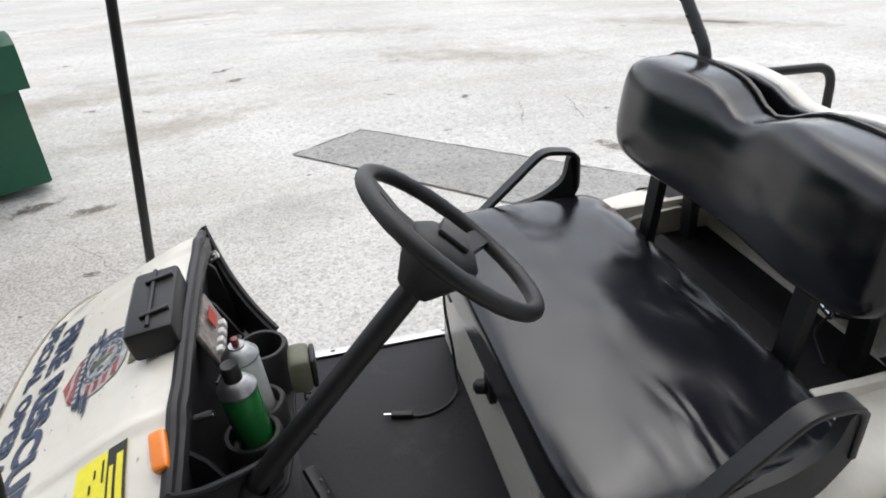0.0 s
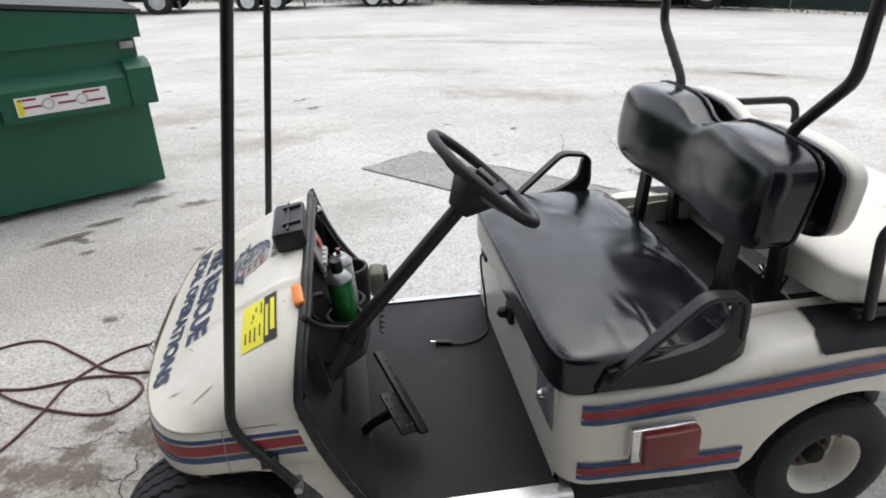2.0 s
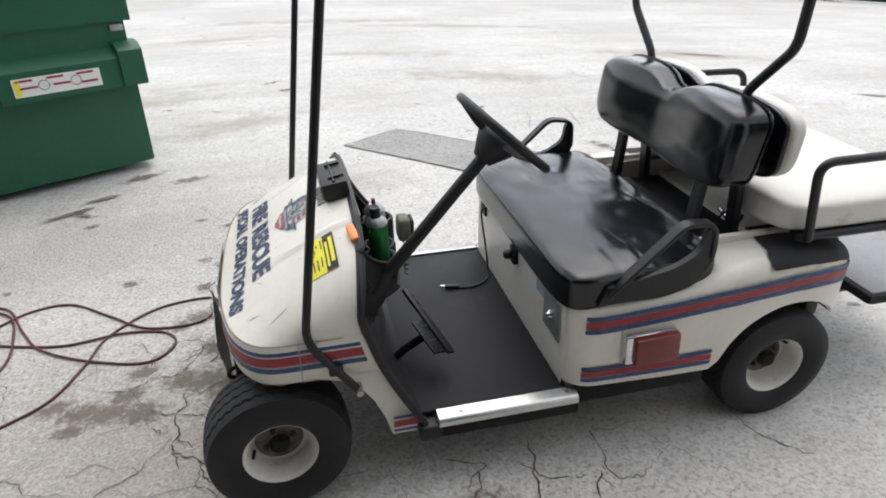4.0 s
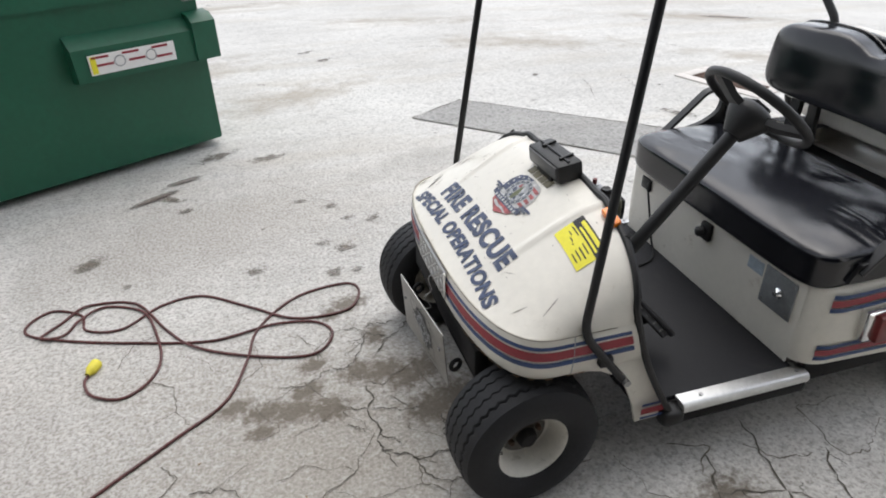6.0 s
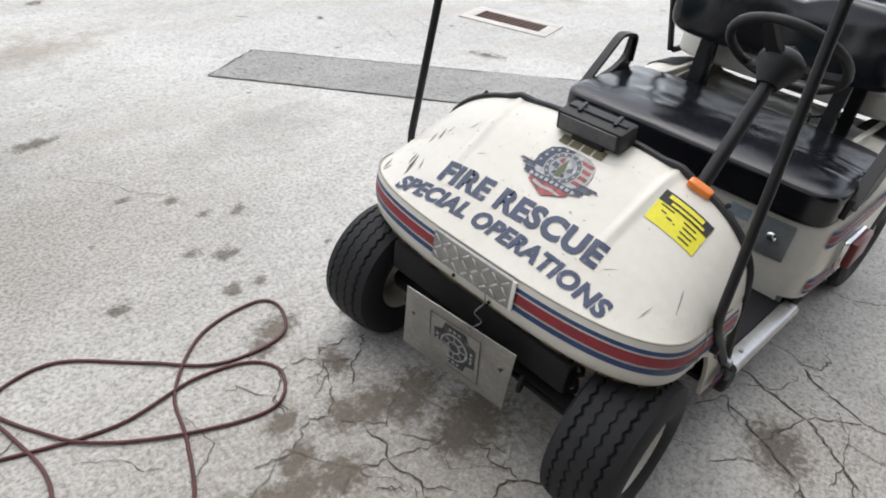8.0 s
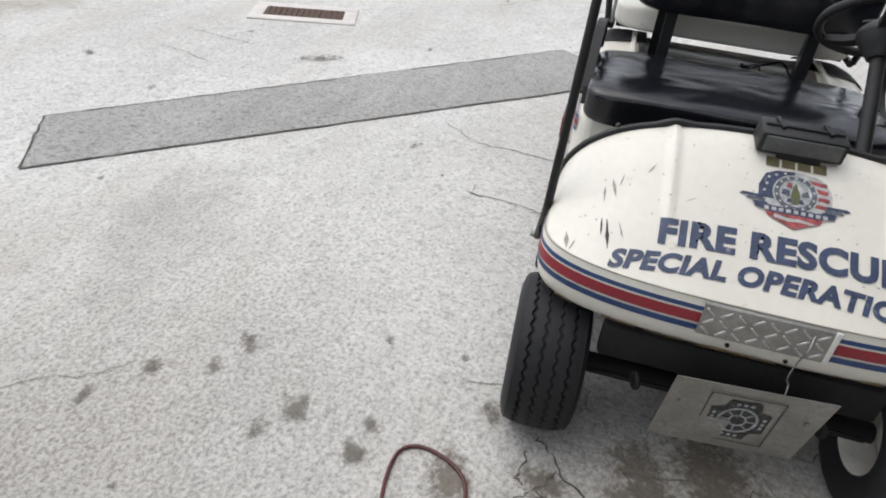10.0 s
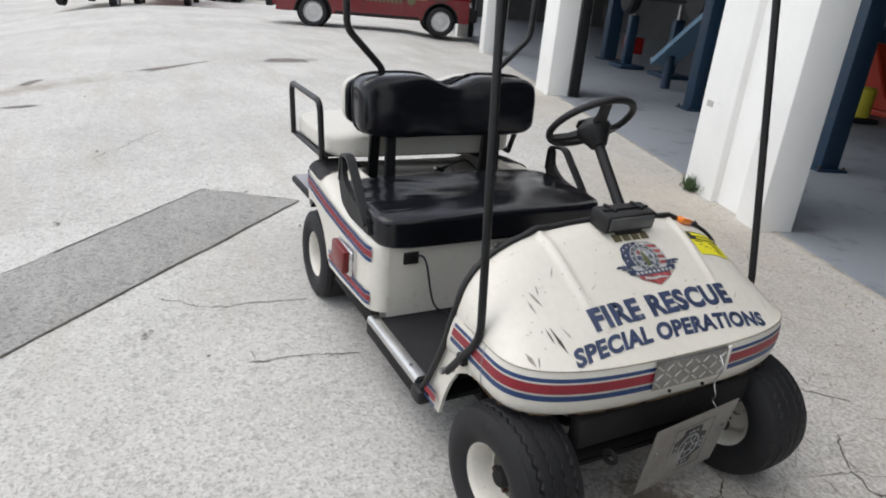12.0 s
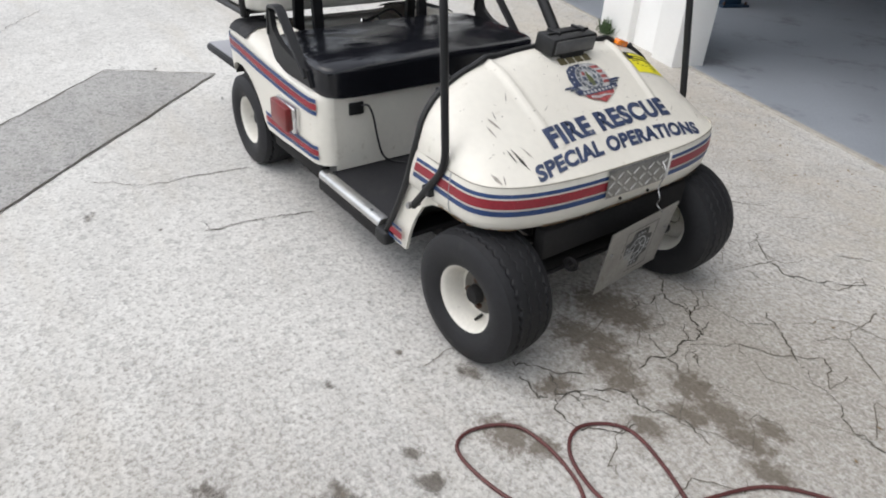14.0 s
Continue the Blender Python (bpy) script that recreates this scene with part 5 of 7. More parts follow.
# floor and sills
part("floor_mat", box((0.60, 0, 0.236), (0.56, 0.985, 0.02), 0.004), MATTING, cart, "dusty ribbed black rubber floor mat")
for sy in (-1, 1):
    out = 0.549 if sy < 0 else 0.538
    bm = loft([[Vector((x, sy * a, z)) for a, z in ((0.498, 0.246), (0.498, 0.252), (out - 0.013, 0.252), (out - 0.004, 0.246), (out, 0.238), (out, 0.224), (out - 0.008, 0.222))] for x in (0.445, 0.90)])
    sill = part("sill", bm, ALUMINIUM, cart, "scratched aluminium sill")
    for x in (0.52, 0.87):
        part("screw", rod((x, sy * 0.520, 0.250), (x, sy * 0.520, 0.2555), 0.007), STEEL, sill)
    part("rocker", box((0.66, sy * 0.514, 0.196), (0.50, 0.052, 0.052), 0.012), UNDER, cart, "grimy black rocker under the sill")
    part("rocker", box((1.13, sy * 0.505, 0.235), (0.46, 0.040, 0.080), 0.012), UNDER, cart)
    part("sill_end", puff((0.418, sy * 0.525, 0.205), (0.075, 0.056, 0.056), 4, 6), BLACK_PLASTIC, cart, "rounded black end piece of the sill")

# rear body
WA = 0.270
AXLE = 1.635


def rear_low(x):
    low = 0.272 if x < AXLE else 0.372
    d = abs(x - AXLE)
    if d < WA:
        low = max(low, 0.210 + math.sqrt(WA * WA - d * d))
    return low


def rear_half(x):
    """Half the rear body's width along its length."""
    if x < 0.96:
        t = (0.96 - x) / 0.095
        return 0.465 + 0.072 * math.sqrt(max(0.0, 1 - t * t))
    return lerp_table([(1.905, 0.36), (1.90, 0.40), (1.885, 0.445), (1.86, 0.482), (1.82, 0.510), (1.76, 0.529), (1.68, 0.540), (1.55, 0.548), (1.4, 0.552), (1.2, 0.549), (0.96, 0.537)], x)


def rear_top(x):
    return lerp_table([(1.91, 0.590), (1.86, 0.615), (1.78, 0.640), (1.65, 0.652), (1.52, 0.652), (1.42, 0.642), (1.28, 0.610), (1.1, 0.580), (0.80, 0.572)], x)


xs = [0.865, 0.868, 0.875, 0.89, 0.91, 0.935, 0.96] + [0.96 + i * 0.03 for i in range(1, 29)] + [1.82, 1.84, 1.86, 1.873, 1.885, 1.893, 1.90, 1.905]
for sy in (-1, 1):
    rows = []
    for x in xs:
        w, lo, hi = rear_half(x), rear_low(x), rear_top(x)
        row = [Vector((x, sy * (w - 0.018), lo + 0.002)), Vector((x, sy * w, lo))]
        for q in (0.12, 0.3, 0.5, 0.7, 0.85):
            row.append(Vector((x, sy * (w + 0.004 * math.sin(q * math.pi)), lo + (hi - 0.05 - lo) * q)))
        for a in range(0, 7):
            t = a / 6 * math.pi / 2
            row.append(Vector((x, sy * (w - 0.06 * (1 - math.cos(t))), hi - 0.05 + 0.05 * math.sin(t))))
        row.append(Vector((x, sy * 0.36, hi + 0.004)))
        rows.append(row)
    body = part("rear_quarter", loft(rows, closed=False), CREAM, cart, "cream rear body side", 50)

    def side_band(f0, f1, x0, x1, material, name):
        rws = []
        n = int((x1 - x0) / 0.012) + 1
        for i in range(n + 1):
            x = x0 + (x1 - x0) * i / n
            y = sy * (rear_half(x) + 0.0075)
            rws.append([Vector((x, y, f0(x))), Vector((x, y, f1(x)))])
        part(name, loft(rws, closed=False), material, body)

    up = lambda x: lerp_table([(1.91, 0.528), (1.85, 0.543), (1.75, 0.555), (1.62, 0.558), (1.5, 0.552), (1.3, 0.536), (1.0, 0.507), (0.8, 0.498)], x)
    for a, b, mt, nm in ((0.0205, 0.036, BLUE_TAPE, "stripe_blue"), (-0.008, 0.0165, RED_TAPE, "stripe_red"), (-0.0275, -0.012, BLUE_TAPE, "stripe_blue")):
        side_band(lambda x, a=a: up(x) + a, lambda x, b=b: up(x) + b, 0.905, 1.895, mt, nm)
        lo = lambda x: 0.318 + (x - 0.9) * 0.02
        side_band(lambda x, a=a: lo(x) + a * 0.9, lambda x, b=b: lo(x) + b * 0.9, 0.905, 1.345, mt, nm)
    # tail lamp in a chrome shell
    lamp = part("side_lamp", box((1.095, sy * 0.565, 0.43), (0.172, 0.034, 0.110), 0.010, m=pose(1.112, sy * 0.556, 0.420, 0, -3, 0)), CHROME, cart, "chrome shell of a red side lamp")
    part("lens", box((1.115, sy * 0.592, 0.405), (0.150, 0.036, 0.100), 0.010, m=pose(1.124, sy * 0.578, 0.420, 0, -3, 0)), TAIL_RED, lamp, "faded red lens")
    part("wheel_liner", loft([[Vector((AXLE + (WA - 0.005) * math.cos(t), sy * a, 0.210 + (WA - 0.005) * math.sin(t))) for a in (0.50, 0.25)] for t in [0.70 + (math.pi - 0.70) * i / 16 for i in range(17)]], closed=False), UNDER, cart)

# seat front panel with rounded corners
rows = []
for z in (0.25, 0.40, 0.575):
    row = []
    for j in range(33):
        y = (j / 32 * 2 - 1) * 0.475
        row.append(Vector((0.866 + (0.0 if z < 0.5 else -0.004), y, z)))
    rows.append(row)
front = part("seat_front_panel", loft(rows, closed=False), CREAM, cart, "cream panel below the front seat")
kp = part("key_plate", box((0.862, -0.375, 0.455), (0.006, 0.135, 0.135), 0.002), mat("galvanised", (0.34, 0.36, 0.37), 0.5, metal=0.7, var=0.15, scale=30), front, "grey metal key plate")
for y in (-0.055, 0.055):
    for z in (-0.055, 0.055):
        part("screw", rod((0.860, -0.375 + y, 0.455 + z), (0.856, -0.375 + y, 0.455 + z), 0.005), STEEL, kp)
part("key_switch", lathe([(0.017, 0), (0.017, 0.008), (0.012, 0.012), (0.009, 0.020), (0, 0.022)], pose(0.858, -0.385, 0.462, 0, -90, 0), 18), CHROME, kp, "chrome key switch")
part("small_label", box((0.8635, -0.262, 0.490), (0.0015, 0.07, 0.045), 0.0), mat("label_blue_grey", (0.36, 0.42, 0.48), 0.5, var=0.2, scale=60), front, "small faded blue and white label")
knob = part("selector", box((0.856, -0.012, 0.486), (0.020, 0.052, 0.066), 0.006), BLACK_PLASTIC, front, "black direction selector")
part("selector_lever", rod((0.852, -0.010, 0.486), (0.822, 0.006, 0.480), 0.018, bev=0.007), BLACK_PLASTIC, knob)
sock = part("charger_socket", box((0.861, 0.385, 0.495), (0.012, 0.062, 0.048), 0.003), BLACK_PLASTIC, front, "black charger socket")
cord = [(0.855, 0.365, 0.505), (0.838, 0.345, 0.505), (0.836, 0.325, 0.46), (0.845, 0.30, 0.36), (0.848, 0.275, 0.285), (0.840, 0.240, 0.2525), (0.800, 0.195, 0.2505), (0.745, 0.175, 0.2505), (0.70, 0.18, 0.2505)]
wire = part("charger_lead", tube(curve_points(cord, 6), 0.0042, 7), BLACK_PLASTIC, sock)
part("lead_plug", box((0.672, 0.188, 0.256), (0.06, 0.018, 0.016), 0.004, rz=-14), BLACK_PLASTIC, wire)
part("plug_tip", rod((0.645, 0.195, 0.257), (0.625, 0.2, 0.257), 0.004), CHROME, wire)
part("screw", rod((0.866, 0.40, 0.545), (0.860, 0.40, 0.545), 0.006), STEEL, front)


# seats
def seat_shape(u, p):
    x, y, z = p
    if z > 0:
        z *= 1.0 + 0.10 * (1 - u.y * u.y) - 0.12 * max(0, -u.x) ** 3
        z += 0.004 * noise.noise((x * 14, y * 7, 3)) + 0.0015 * math.sin(26 * (x + 0.4 * abs(y))) * max(0, u.x) * (1 - u.y * u.y) * 0.6
    if u.x < 0:
        z -= 0.012 * u.x * u.x
    return Vector((x, y, z))


part("seat_cushion", puff((1.098, 0, 0.612), (0.525, 1.045, 0.135), 9, 34, seat_shape), SEAT_VINYL, cart, "creased glossy black vinyl bench cushion", 80)
part("seat_base", box((1.10, 0, 0.548), (0.46, 0.96, 0.03), 0.01), UNDER, cart)


def back_shape(lean, thick_front):
    def shape(u, p):
        x, y, z = p
        side = abs(y)
        if z > 0:
            z -= (0.050 if thick_front else 0.030) * math.exp(-((y / 0.085) ** 2)) * u.z
        z *= 1 - 0.10 * max(0, (side - 0.38) / 0.12) ** 2
        pinch = 0.040 * math.exp(-((y / 0.19) ** 2)) * max(0, -u.x if thick_front else u.x)
        x += pinch if thick_front else -pinch
        bulge = 0.012 * math.sin(u.z * math.pi * 0.5 + 0.6)
        x += -bulge if thick_front else bulge
        x += 0.004 * noise.noise((y * 9, z * 14, 1))
        if thick_front and u.x > -0.2:
            # the back edge is square, out to the piping
            full = min(1.16, (1.0 - min(0.999, max(0.0, u.x)) ** 6) ** (-1 / 6))
            y, z = y * full, z * full
        elif thick_front:
            y, z = y * (1 - 0.045 * u.x * u.x), z * (1 - 0.05 * u.x * u.x)
        return Vector((x + lean * z, y, z))
    return shape


part("backrest", puff((1.397, -0.010, 0.973), (0.125, 0.880, 0.265), 6, 26, back_shape(0.20, True)), BACK_VINYL, cart, "glossy black vinyl backrest with a dip in its middle", 80)
part("backrest_shell", puff((1.540, -0.002, 0.968), (0.030, 0.872, 0.246), 5, 18, lambda u, p: Vector((p.x + 0.03 * p.z, p.y * (1 - 0.05 * max(0.0, (abs(p.z) - 0.08) / 0.05)), p.z - (0.036 * math.exp(-((p.y / 0.085) ** 2)) * u.z if p.z > 0 else 0.0)))), BACK_VINYL, cart, "black shell behind the rear backrest", 80)
part("rear_backrest", puff((1.576, -0.002, 0.966), (0.080, 0.870, 0.246), 4.5, 22, back_shape(0.02, False)), WHITE_VINYL, cart, "white vinyl rear backrest", 80)
part("rear_cushion", puff((1.868, 0, 0.752), (0.63, 0.985, 0.115), 7, 20, lambda u, p: Vector((p.x, p.y, p.z * (1 + (0.12 * (1 - u.y * u.y) if p.z > 0 else 0))))), WHITE_VINYL, cart, "off-white vinyl rear bench cushion", 80)
part("rear_seat_frame", box((1.92, 0, 0.690), (0.50, 0.955, 0.016), 0.006), BLACK_STEEL, cart)
# piping round the backrests


def piping(xc, zc, w, h, lean, yc):
    pts = []
    for i in range(72):
        a = 2 * math.pi * i / 72
        cy, sz = math.cos(a), math.sin(a)
        k = 6.0
        d = (abs(cy) ** k + abs(sz) ** k) ** (1 / k)
        y, z = cy / d * w / 2, sz / d * h / 2
        if z > 0:
            z -= 0.050 * math.exp(-((y / 0.085) ** 2)) * min(1, z / (h / 2))
        z *= 1 - 0.10 * max(0, (abs(y) - 0.38) / 0.12) ** 2
        pts.append((xc + lean * z, yc + y, zc + z))
    return tube(pts, 0.0055, 6, closed=True)


part("piping", piping(1.451, 0.973, 0.881, 0.268, 0.20, -0.010), VINYL, cart, "black piping")

# backrest posts
for sy in (-1, 1):
    for x0, x1, y in ((1.385, 1.412, 0.268), (1.535, 1.51, 0.295)):
        part("back_post", loft([[Vector((x + a, sy * y + b, z)) for a, b in ((-0.012, -0.022), (0.012, -0.022), (0.012, 0.022), (-0.012, 0.022))] for x, z in ((x0, 0.60), (x1, 0.96))]), BLACK_STEEL, cart, "flat black steel backrest post")
    part("cross_bar", box((1.45, sy * 0.288, 0.875), (0.14, 0.02, 0.03), 0.004), BLACK_STEEL, cart)

# well between the seats
part("well_floor", box((1.50, 0, 0.560), (0.36, 0.76, 0.02), 0.005), MATTING, cart, "black rubber mat in the well between the seats")
part("well_mat", box((1.40, 0.06, 0.585), (0.13, 0.52, 0.012), 0.004, m=pose(1.42, 0.06, 0.590, 0, -6, 2)), MATTING, cart)
part("well_wall", box((1.345, 0, 0.59), (0.012, 0.86, 0.10), 0.003), CREAM, cart)
part("well_wall", box((1.66, 0, 0.565), (0.012, 0.86, 0.04), 0.003), CREAM, cart)
for sy in (-1, 1):
    part("well_wall", box((1.515, sy * 0.385, 0.60), (0.33, 0.02, 0.15), 0.004), CREAM, cart)
    rws = []
    for x in [1.522 + 0.016 * i for i in range(24)]:
        w, hi = rear_half(x), rear_top(x)
        ragged = max(0.0, 1 - (x - 1.522) / 0.03)
        row = [Vector((x + 0.030 * ragged, sy * 0.33, hi + 0.009)), Vector((x + 0.016 * ragged, sy * 0.41, hi + 0.009))]
        for a in range(6, 0, -1):
            t = a / 6 * math.pi / 2
            own = ragged * (0.003 * math.sin(a * 2.3) - 0.016 * math.sin((6 - a) / 5 * 2.6))
            row.append(Vector((x + own, sy * (w - 0.06 * (1 - math.cos(t)) + 0.005 * math.cos(t)), hi - 0.05 + 0.05 * math.sin(t) + 0.005)))
        rws.append(row)
    part("fender_guard", loft(rws, closed=False), MATTING, cart, "black grip sheet on the rear fender")

# loose wires and a bright clamp in the well
part("well_wire", tube(curve_points([(1.545, -0.31, 0.575), (1.575, -0.27, 0.63), (1.615, -0.24, 0.655), (1.645, -0.19, 0.63), (1.640, -0.12, 0.600)], 6), 0.0045, 7), BLACK_PLASTIC, cart, "loose black wire in the well")
part("well_wire", tube(curve_points([(1.53, -0.24, 0.575), (1.56, -0.17, 0.60), (1.61, -0.15, 0.63), (1.640, -0.10, 0.605)], 6), 0.0035, 7), BLACK_PLASTIC, cart)
part("well_clamp", rod((1.642, -0.135, 0.598), (1.642, -0.085, 0.612), 0.011, bev=0.003), CHROME, cart, "bright metal clamp")

# arm rails of the front seat: flat bars with a rounded hoop
for sy in (-1, 1):
    line = rounded_path([(0.962, sy * 0.530, 0.605), (1.185, sy * 0.526, 0.812), (1.284, sy * 0.520, 0.800), (1.290, sy * 0.522, 0.690)], 0.030, 6)
    rows = []
    for i, p in enumerate(line):
        d = (line[min(i + 1, len(line) - 1)] - line[max(i - 1, 0)]).normalized()
        nrm = Vector((0, sy, 0)).cross(d).normalized()
        rows.append([p + Vector((0, b * 0.019, 0)) + nrm * a * 0.0065 for a, b in ((-1, -0.9), (-0.6, -1), (0.6, -1), (1, -0.9), (1, 0.9), (0.6, 1), (-0.6, 1), (-1, 0.9))])
    arm = part("arm_rail", loft(rows), BLACK_STEEL, cart, "black bent flat-bar hip rail")
    poly = rounded_path([(0.934, 0.574, 0), (1.15, 0.574, 0), (1.250, 0.600, 0), (1.303, 0.690, 0), (1.296, 0.790, 0), (1.262, 0.790, 0), (1.252, 0.715, 0), (1.18, 0.672, 0), (1.05, 0.645, 0), (0.962, 0.632, 0)], 0.03, 4)
    poly = [(p.x, p.y) for p in poly]
    bm = slab(poly, 0.022, Matrix.Translation((0, sy * 0.524 + 0.011, 0)) @ pose(0, 0, 0, 90, 0, 0))
    part("arm_plate", bm, BLACK_PLASTIC, arm)

# rear hand rails
for sy in (-1, 1):
    dx = -0.03 if sy > 0 else 0.0
    line = rounded_path([(1.642 + dx, sy * 0.512, 0.692), (1.575 + dx, sy * 0.545, 0.965), (2.135 + dx, sy * 0.525, 0.960), (2.15 + dx, sy * 0.51, 0.70)], 0.06, 6)
    rail = part("rear_rail", tube(line, 0.014, 12), BLACK_STEEL, cart, "black tube rail of the rear seat")
    part("rail_foot", tube([(1.615, sy * 0.497, 0.695), (2.15, sy * 0.497, 0.695)], 0.014, 10), BLACK_STEEL, rail)
# rear tail, footboard and bumper
rows = []
for x, zl, zh, w in ((1.880, 0.374, 0.598, 0.40), (1.906, 0.372, 0.588, 0.368), (1.916, 0.392, 0.566, 0.34)):
    rows.append([Vector((x, -w, zl)), Vector((x, -w, zh)), Vector((x, w, zh)), Vector((x, w, zl))])
part("tail", loft(rows), CREAM, cart)
board = part("footboard", box((2.29, 0, 0.338), (0.42, 0.86, 0.045), 0.020), RUBBER, cart, "grey rear footboard with a black rubber edge")
part("footboard_pad", box((2.29, 0, 0.361), (0.385, 0.825, 0.008), 0.003), mat("footboard_grey", (0.30, 0.30, 0.32), 0.6, var=0.12, scale=8, dirt=(0.16, 0.15, 0.14), dirt_amt=0.25, dirt_scale=9), board, "dusty grey plate")
for sy in (-1, 1):
    part("footboard_arm", tube([(1.78, sy * 0.27, 0.25), (2.05, sy * 0.27, 0.298), (2.42, sy * 0.27, 0.304)], 0.014), BLACK_STEEL, cart)
    part("bump_stop", box((1.775, sy * 0.452, 0.405), (0.055, 0.050, 0.090), 0.010), BLACK_PLASTIC, cart)
part("deck", box((1.775, 0, 0.572), (0.21, 0.74, 0.02), 0.004), CREAM, cart)

# chassis
bm = box((1.10, 0, 0.175), (1.45, 0.62, 0.10), 0.02)
box((0.16, 0, 0.37), (0.34, 0.46, 0.15), 0.03, bm=bm)
box((1.62, 0, 0.36), (0.50, 0.46, 0.30), 0.03, bm=bm)
part("chassis", bm, UNDER, cart, "grimy black chassis")
part("front_beam", box((-0.115, 0, 0.385), (0.05, 0.66, 0.10), 0.012), UNDER, cart)
part("front_axle", rod((-0.034, -0.40, 0.214), (-0.034, 0.40, 0.214), 0.028), UNDER, cart)
part("rear_axle", rod((AXLE, -0.42, 0.214), (AXLE, 0.42, 0.214), 0.035), UNDER, cart)
for sy in (-1, 1):
    pts = [(0.0 + 0.04 * math.cos(t * 2.2), sy * 0.26 + 0.04 * math.sin(t * 2.2), 0.20 + 0.02 * t) for t in range(9)]
    part("spring", tube(curve_points(pts, 4), 0.008, 6), UNDER, cart)
    part("tie_rod", rod((-0.09, sy * 0.36, 0.235), (-0.10, 0.0, 0.245), 0.008), UNDER, cart)
    part("hook", lathe([(0.018 + 0.007 * math.cos(a * 0.785), 0.007 * math.sin(a * 0.785)) for a in range(8)], pose(-0.16, sy * 0.22, 0.30, 90, 0, 20), 18, closed=True), UNDER, cart)

# steering
axis = Vector((0.66, 0.02, 0.75)).normalized()
hub = Vector((0.716, -0.255, 1.038))
sm = Matrix.Translation(hub) @ axis.to_track_quat("Z", "Y").to_matrix().to_4x4() @ pose(0, 0, 0, 0, 0, -25)
R = 0.162
bm = bmesh.new()
rings = []
for i in range(64):
    a = 2 * math.pi * i / 64
    g = 0.0135 + 0.0003 * math.cos(i * math.pi)
    rings.append([sm @ Vector(((R + g * math.cos(b)) * math.cos(a), (R + g * math.cos(b)) * math.sin(a), g * math.sin(b))) for b in [2 * math.pi * k / 10 for k in range(10)]])
rings.append(rings[0])
wheel = part("steering_wheel", loft(rings, caps=False), BLACK_PLASTIC, cart, "worn black steering wheel with finger grips")
bm = bmesh.new()
for a in (100, 220, 340):
    rd = radians(a)
    d, s = Vector((math.cos(rd), math.sin(rd), 0)), Vector((-math.sin(rd), math.cos(rd), 0))
    loft([[sm @ (d * r + s * w * q[0] + Vector((0, 0, q[1] * 0.010 + zz))) for q in ((-1, -1), (1, -1), (1, 1), (-1, 1))] for r, w, zz in ((0.03, 0.026, -0.03), (0.09, 0.019, -0.022), (0.165, 0.015, 0.0))], bm)
part("spokes", bm, BLACK_PLASTIC, wheel)
part("hub_cover", lathe([(0, 0.005), (0.045, 0.0), (0.062, -0.015), (0.066, -0.035), (0.05, -0.065), (0.03, -0.10), (0, -0.10)], sm, 28), BLACK_PLASTIC, wheel)
part("clip_board", box((0, 0, 0), (0.085, 0.055, 0.010), 0.004, m=sm @ pose(0.01, 0.0, 0.006)), BLACK_PLASTIC, wheel)
low = hub - axis * 0.72
part("steering_column", rod(tuple(low), tuple(hub - axis * 0.07), 0.020, seg=18), BLACK_PLASTIC, cart, "black steering column")
part("column_boot", lathe([(0.05, 0.0), (0.05, 0.03), (0.032, 0.10), (0.026, 0.12)], Matrix.Translation(low + axis * 0.05) @ axis.to_track_quat("Z", "Y").to_matrix().to_4x4(), 20), BLACK_PLASTIC, cart)

# pedals
along = Vector((0.38, -0.82, -0.43)).normalized()
face = Vector((0.57, -0.15, 0.79))
face = (face - along * face.dot(along)).normalized()
wide = face.cross(along)
wide = wide if wide.x < 0 else -wide
pm2 = Matrix.Translation((0.483, -0.215, 0.390)) @ Matrix((wide, along, face)).transposed().to_4x4()
brake = part("brake_pedal", box((0, 0, 0), (0.070, 0.135, 0.009), 0.005, m=pm2 @ pose(0.042, 0.062, -0.008)), BLACK_STEEL, cart, "black steel brake pedal with bright studs")
part("pedal_pad", box((0, 0, 0), (0.036, 0.285, 0.014), 0.006, m=pm2), BLACK_STEEL, brake)
for a, b in [(-0.004, -0.105 + 0.030 * j) for j in range(3)] + [(0.026 + 0.021 * i, 0.018 + 0.030 * j) for i in range(3) for j in range(4)]:
    up = 0.006 if a < 0.0 else -0.004
    part("stud", rod(tuple(pm2 @ Vector((a, b, up))), tuple(pm2 @ Vector((a, b, up + 0.004))), 0.0036, seg=8), CHROME, brake)
part("pedal_arm", tube([(0.36, -0.22, 0.255), (0.40, -0.22, 0.29), tuple(pm2 @ Vector((0.045, 0.05, -0.014)))], 0.014), BLACK_STEEL, brake)


